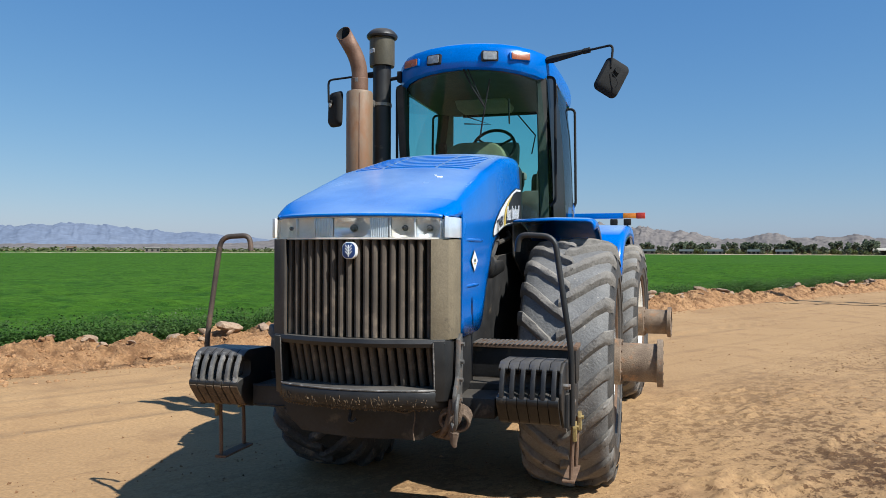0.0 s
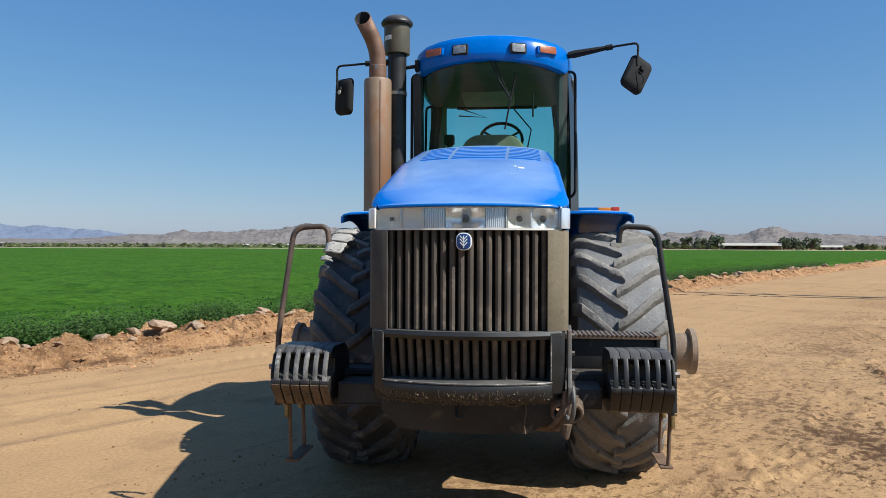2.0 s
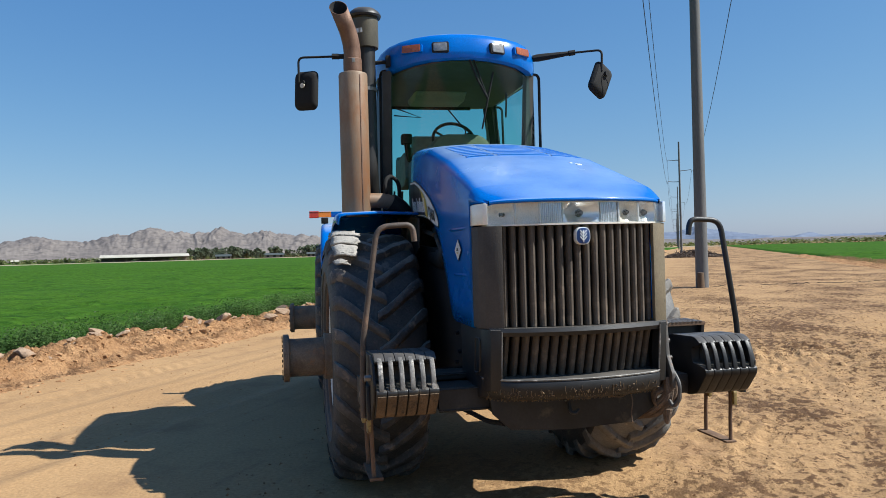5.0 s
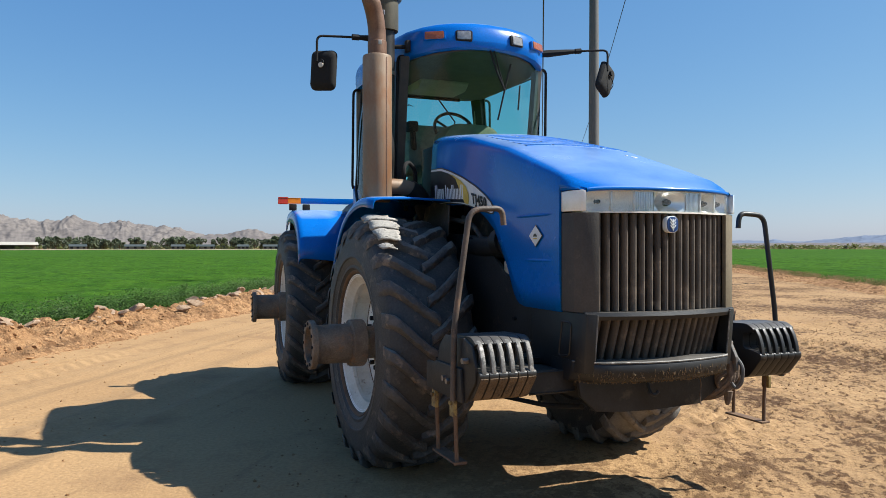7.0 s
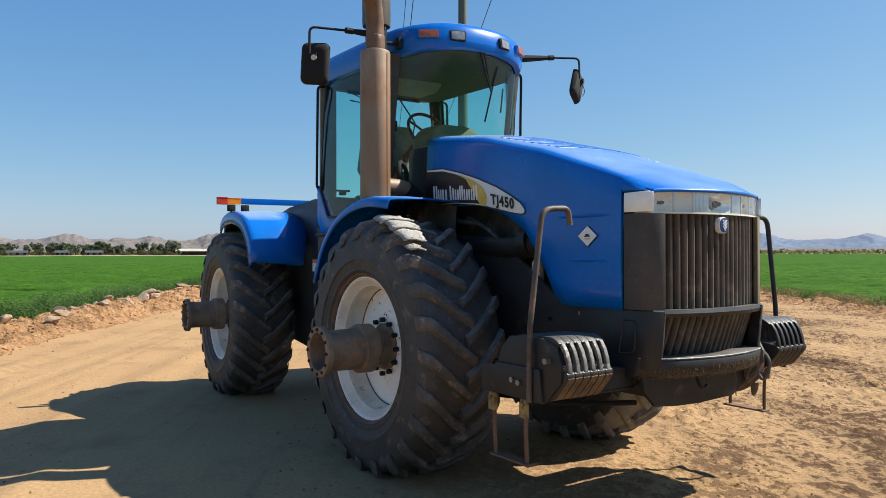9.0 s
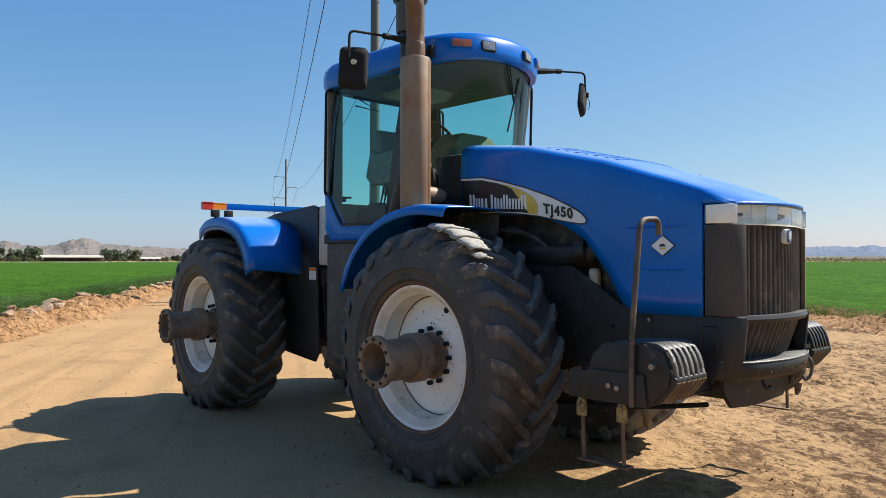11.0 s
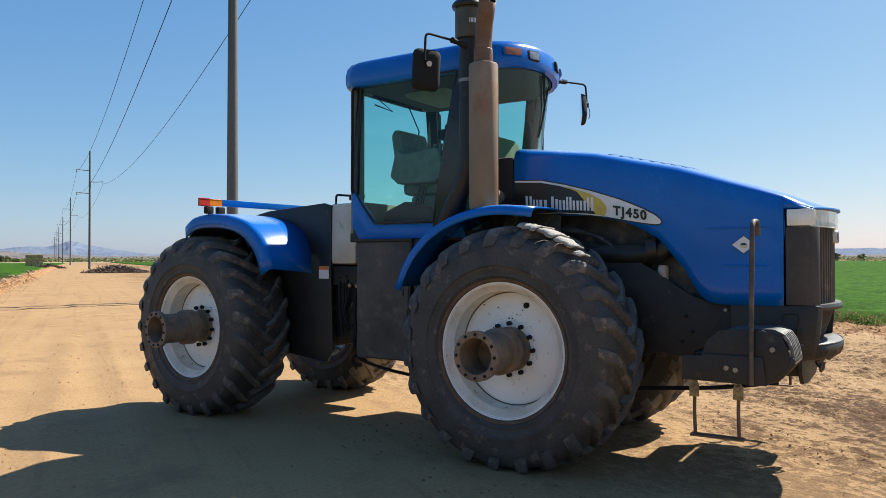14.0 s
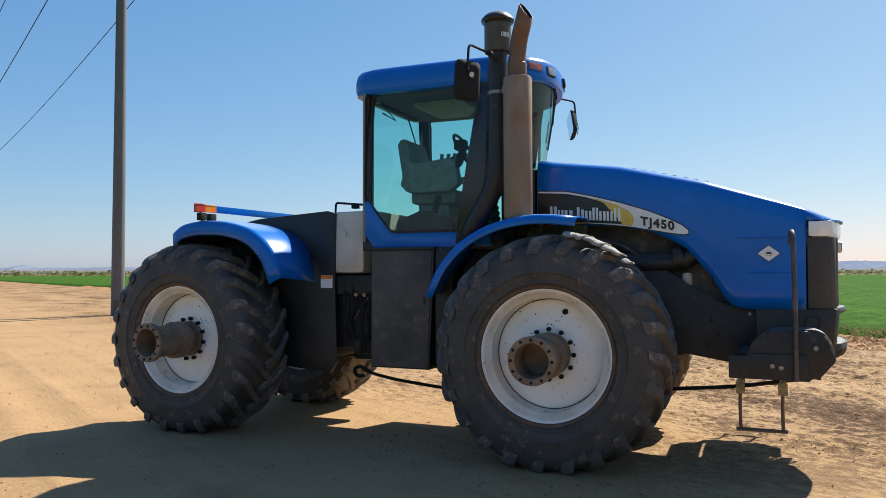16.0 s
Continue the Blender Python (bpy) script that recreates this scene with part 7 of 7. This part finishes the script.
# ---- far trees, bushes and farm buildings ----
def polar(bearing, distance):
    return distance * math.sin(radians(bearing)), distance * math.cos(radians(bearing))


def tree_shape(seed, high, wide, mat, name="tree"):
    g = np.random.default_rng(seed)
    ob = thing(name, "dark green leafy tree in the far tree line", "tree", "trees of the far tree line")
    bm = bmesh.new()
    tube(bm, [(0, 0, -0.1), (0.03 * high, 0, high * 0.2), (0, 0.02 * high, high * 0.55)], [0.045 * high, 0.03 * high, 0.012 * high], 6)
    for k in range(5):
        a = 2 * math.pi * k / 5 + g.uniform(0, 0.6)
        tube(bm, [(0, 0, high * g.uniform(0.2, 0.4)), (wide * 0.28 * math.cos(a), wide * 0.28 * math.sin(a), high * g.uniform(0.5, 0.75))], [0.02 * high, 0.008 * high], 5)
    part("trunk", bm, BARK, ob)
    blobs = [(g.normal(0, wide * 0.25), g.normal(0, wide * 0.25), high * g.uniform(0.25, 0.88), wide * g.uniform(0.10, 0.25)) for _ in range(14)]
    n = 640
    pick = g.integers(0, len(blobs), n)
    b = np.array(blobs)[pick]
    dirs = g.normal(size=(n, 3))
    dirs /= np.linalg.norm(dirs, axis=1)[:, None]
    c = b[:, :3] + dirs * (b[:, 3] * g.uniform(0.55, 1.05, n))[:, None]
    s = high * 0.060 * g.uniform(0.6, 1.5, n)
    e1, e2 = g.normal(size=(n, 3)), g.normal(size=(n, 3))
    e1 /= np.linalg.norm(e1, axis=1)[:, None]
    e2 -= e1 * (e1 * e2).sum(1)[:, None]
    e2 /= np.linalg.norm(e2, axis=1)[:, None]
    q = np.stack([c - e1 * s[:, None], c + e2 * s[:, None], c + e1 * s[:, None], c - e2 * s[:, None]], 1)
    from_arrays("crown", q.reshape(-1, 3), np.arange(n * 4).reshape(-1, 4), mat, False, ob)
    return ob


shapes = [tree_shape(1, 6.5, 5.2, TREE_LEAF), tree_shape(2, 6.0, 6.2, TREE_LEAF), tree_shape(3, 7.0, 4.6, TREE_LEAF), tree_shape(4, 4.0, 4.6, BUSH_LEAF, "bush"), tree_shape(5, 3.2, 4.6, BUSH_LEAF, "bush")]
rng = random.Random(17)
used = set()
for b0, b1, n, h0, h1, d0 in ((-46, -31, 7, 1.6, 3.2, 560), (-31, -13, 30, 1.6, 3.4, 480), (-6.8, 14.0, 74, 4.2, 7.6, 402), (-7.5, 15, 64, 1.8, 3.4, 394), (-14.5, -7.0, 20, 1.6, 2.6, 396), (12.6, 14.4, 5, 6.5, 8.6, 392), (18.4, 20.8, 7, 4.5, 7.5, 392), (20.8, 27.5, 26, 1.8, 4.2, 430),
                               (34, 50, 34, 1.4, 3.0, 520), (50, 67, 30, 1.6, 3.4, 560), (67, 84, 10, 1.2, 2.2, 600), (84, 90, 7, 2.6, 6.0, 520)):
    for k in range(n):
        h = rng.uniform(h0, h1)
        i = rng.choice((0, 1, 2)) if h > 3.8 else rng.choice((3, 4, 3, 4, 1))
        x, y = polar(rng.uniform(b0, b1), d0 * rng.uniform(0.99, 1.18))
        f = h / (6.5, 6.0, 7.0, 4.0, 3.2)[i]
        m = pose(x, y, 0, 0, 0, rng.uniform(0, 360)) @ Matrix.Diagonal((f, f, f, 1))
        if i in used:
            ob = copy_thing(shapes[i], m)
        else:
            used.add(i)
            ob = shapes[i]
        ob.matrix_basis = m
        if i > 2:
            tagged(ob, "low olive bush at the field's far edge", "bush", "bushes at the far field edge")


def far_scrub(rng, n):
    b = np.radians(rng.uniform(-50, 100, n))
    d = rng.uniform(480, 900, n)
    return np.stack([np.sin(b) * d, np.cos(b) * d, rng.uniform(0.0, 1.0, n) ** 1.5 * 2.8], -1)


blades("far_scrub", 30000, far_scrub, 1.8, BUSH_LEAF, "low scrub on the far plain", 23, 0.6)


def farm_shed(bearing, distance, wide, deep, eave, ridge, roof_mat, label, open_side=True):
    x, y = polar(bearing, distance)
    ob = thing("farm_shed", label, "shed", "far farm buildings")
    m = pose(x, y, 0, 0, 0, -bearing)
    bm = bmesh.new()
    prism(bm, [(-deep / 2 - 0.4, eave), (0, ridge), (deep / 2 + 0.4, eave), (deep / 2 + 0.4, eave - 0.15), (0, ridge - 0.15), (-deep / 2 - 0.4, eave - 0.15)], "x", -wide / 2, wide / 2, 0.0, m)
    part("roof", bm, roof_mat, ob)
    bm = bmesh.new()
    box(bm, -wide / 2 + 0.3, wide / 2 - 0.3, deep / 2 - 0.3, deep / 2, -0.1, eave - 0.2, 0.0, m)
    part("wall", bm, SHEDWALL, ob)
    n = max(3, int(wide / 6))
    if open_side:
        for k in range(n + 1):
            px = -wide / 2 + 0.4 + (wide - 0.8) * k / n
            bm = bmesh.new()
            box(bm, px - 0.12, px + 0.12, -deep / 2, -deep / 2 + 0.24, -0.1, eave - 0.15, 0.0, m)
            part("post", bm, SHEDWALL, ob)
    else:
        bm = bmesh.new()
        box(bm, -wide / 2 + 0.3, wide / 2 - 0.3, -deep / 2, -deep / 2 + 0.2, -0.1, eave - 0.2, 0.0, m)
        part("wall", bm, SHEDWALL, ob)
        for k in range(n):
            px = -wide / 2 + wide * (k + 0.5) / n
            bm = bmesh.new()
            box(bm, px - 0.6, px + 0.6, -deep / 2 - 0.05, -deep / 2 + 0.02, 0.8, 2.0, 0.0, m)
            part("window", bm, SOOT, ob)
    return ob


farm_shed(-9.7, 415, 43, 14, 2.7, 4.1, SHEDROOF, "very long open shed with pale metal roof")
farm_shed(16.4, 412, 30, 12, 2.6, 3.8, SHEDROOF, "long open shed with pale metal roof")
for b, w, rf in ((-4.3, 8, SHEDROOF_DARK), (-0.6, 10, SHEDROOF_DARK), (2.3, 7, SHEDROOF_DARK), (4.2, 9, SHEDROOF_DARK), (6.9, 6, SHEDROOF_DARK), (8.9, 8, SHEDROOF_DARK), (21.6, 11, SHEDROOF), (54.5, 14, SHEDROOF)):
    farm_shed(b, 396 if b < 21 else 450, w, 8, 1.9, 2.9, rf, "low farmhouse with metal roof among the trees", False)
for b, w in ((-21.0, 5), (-18.9, 4), (-17.7, 6)):
    farm_shed(b, 640, w, 5, 2.2, 3.2, SHEDROOF, "small pale far farm building", False)
farm_shed(-37.4, 470, 9, 3, 2.8, 2.9, SHEDROOF, "white farm trailer beyond the field", False)
farm_shed(-42.6, 520, 6, 5, 2.6, 4.0, STUMP, "small red-brown barn beyond the field", False)
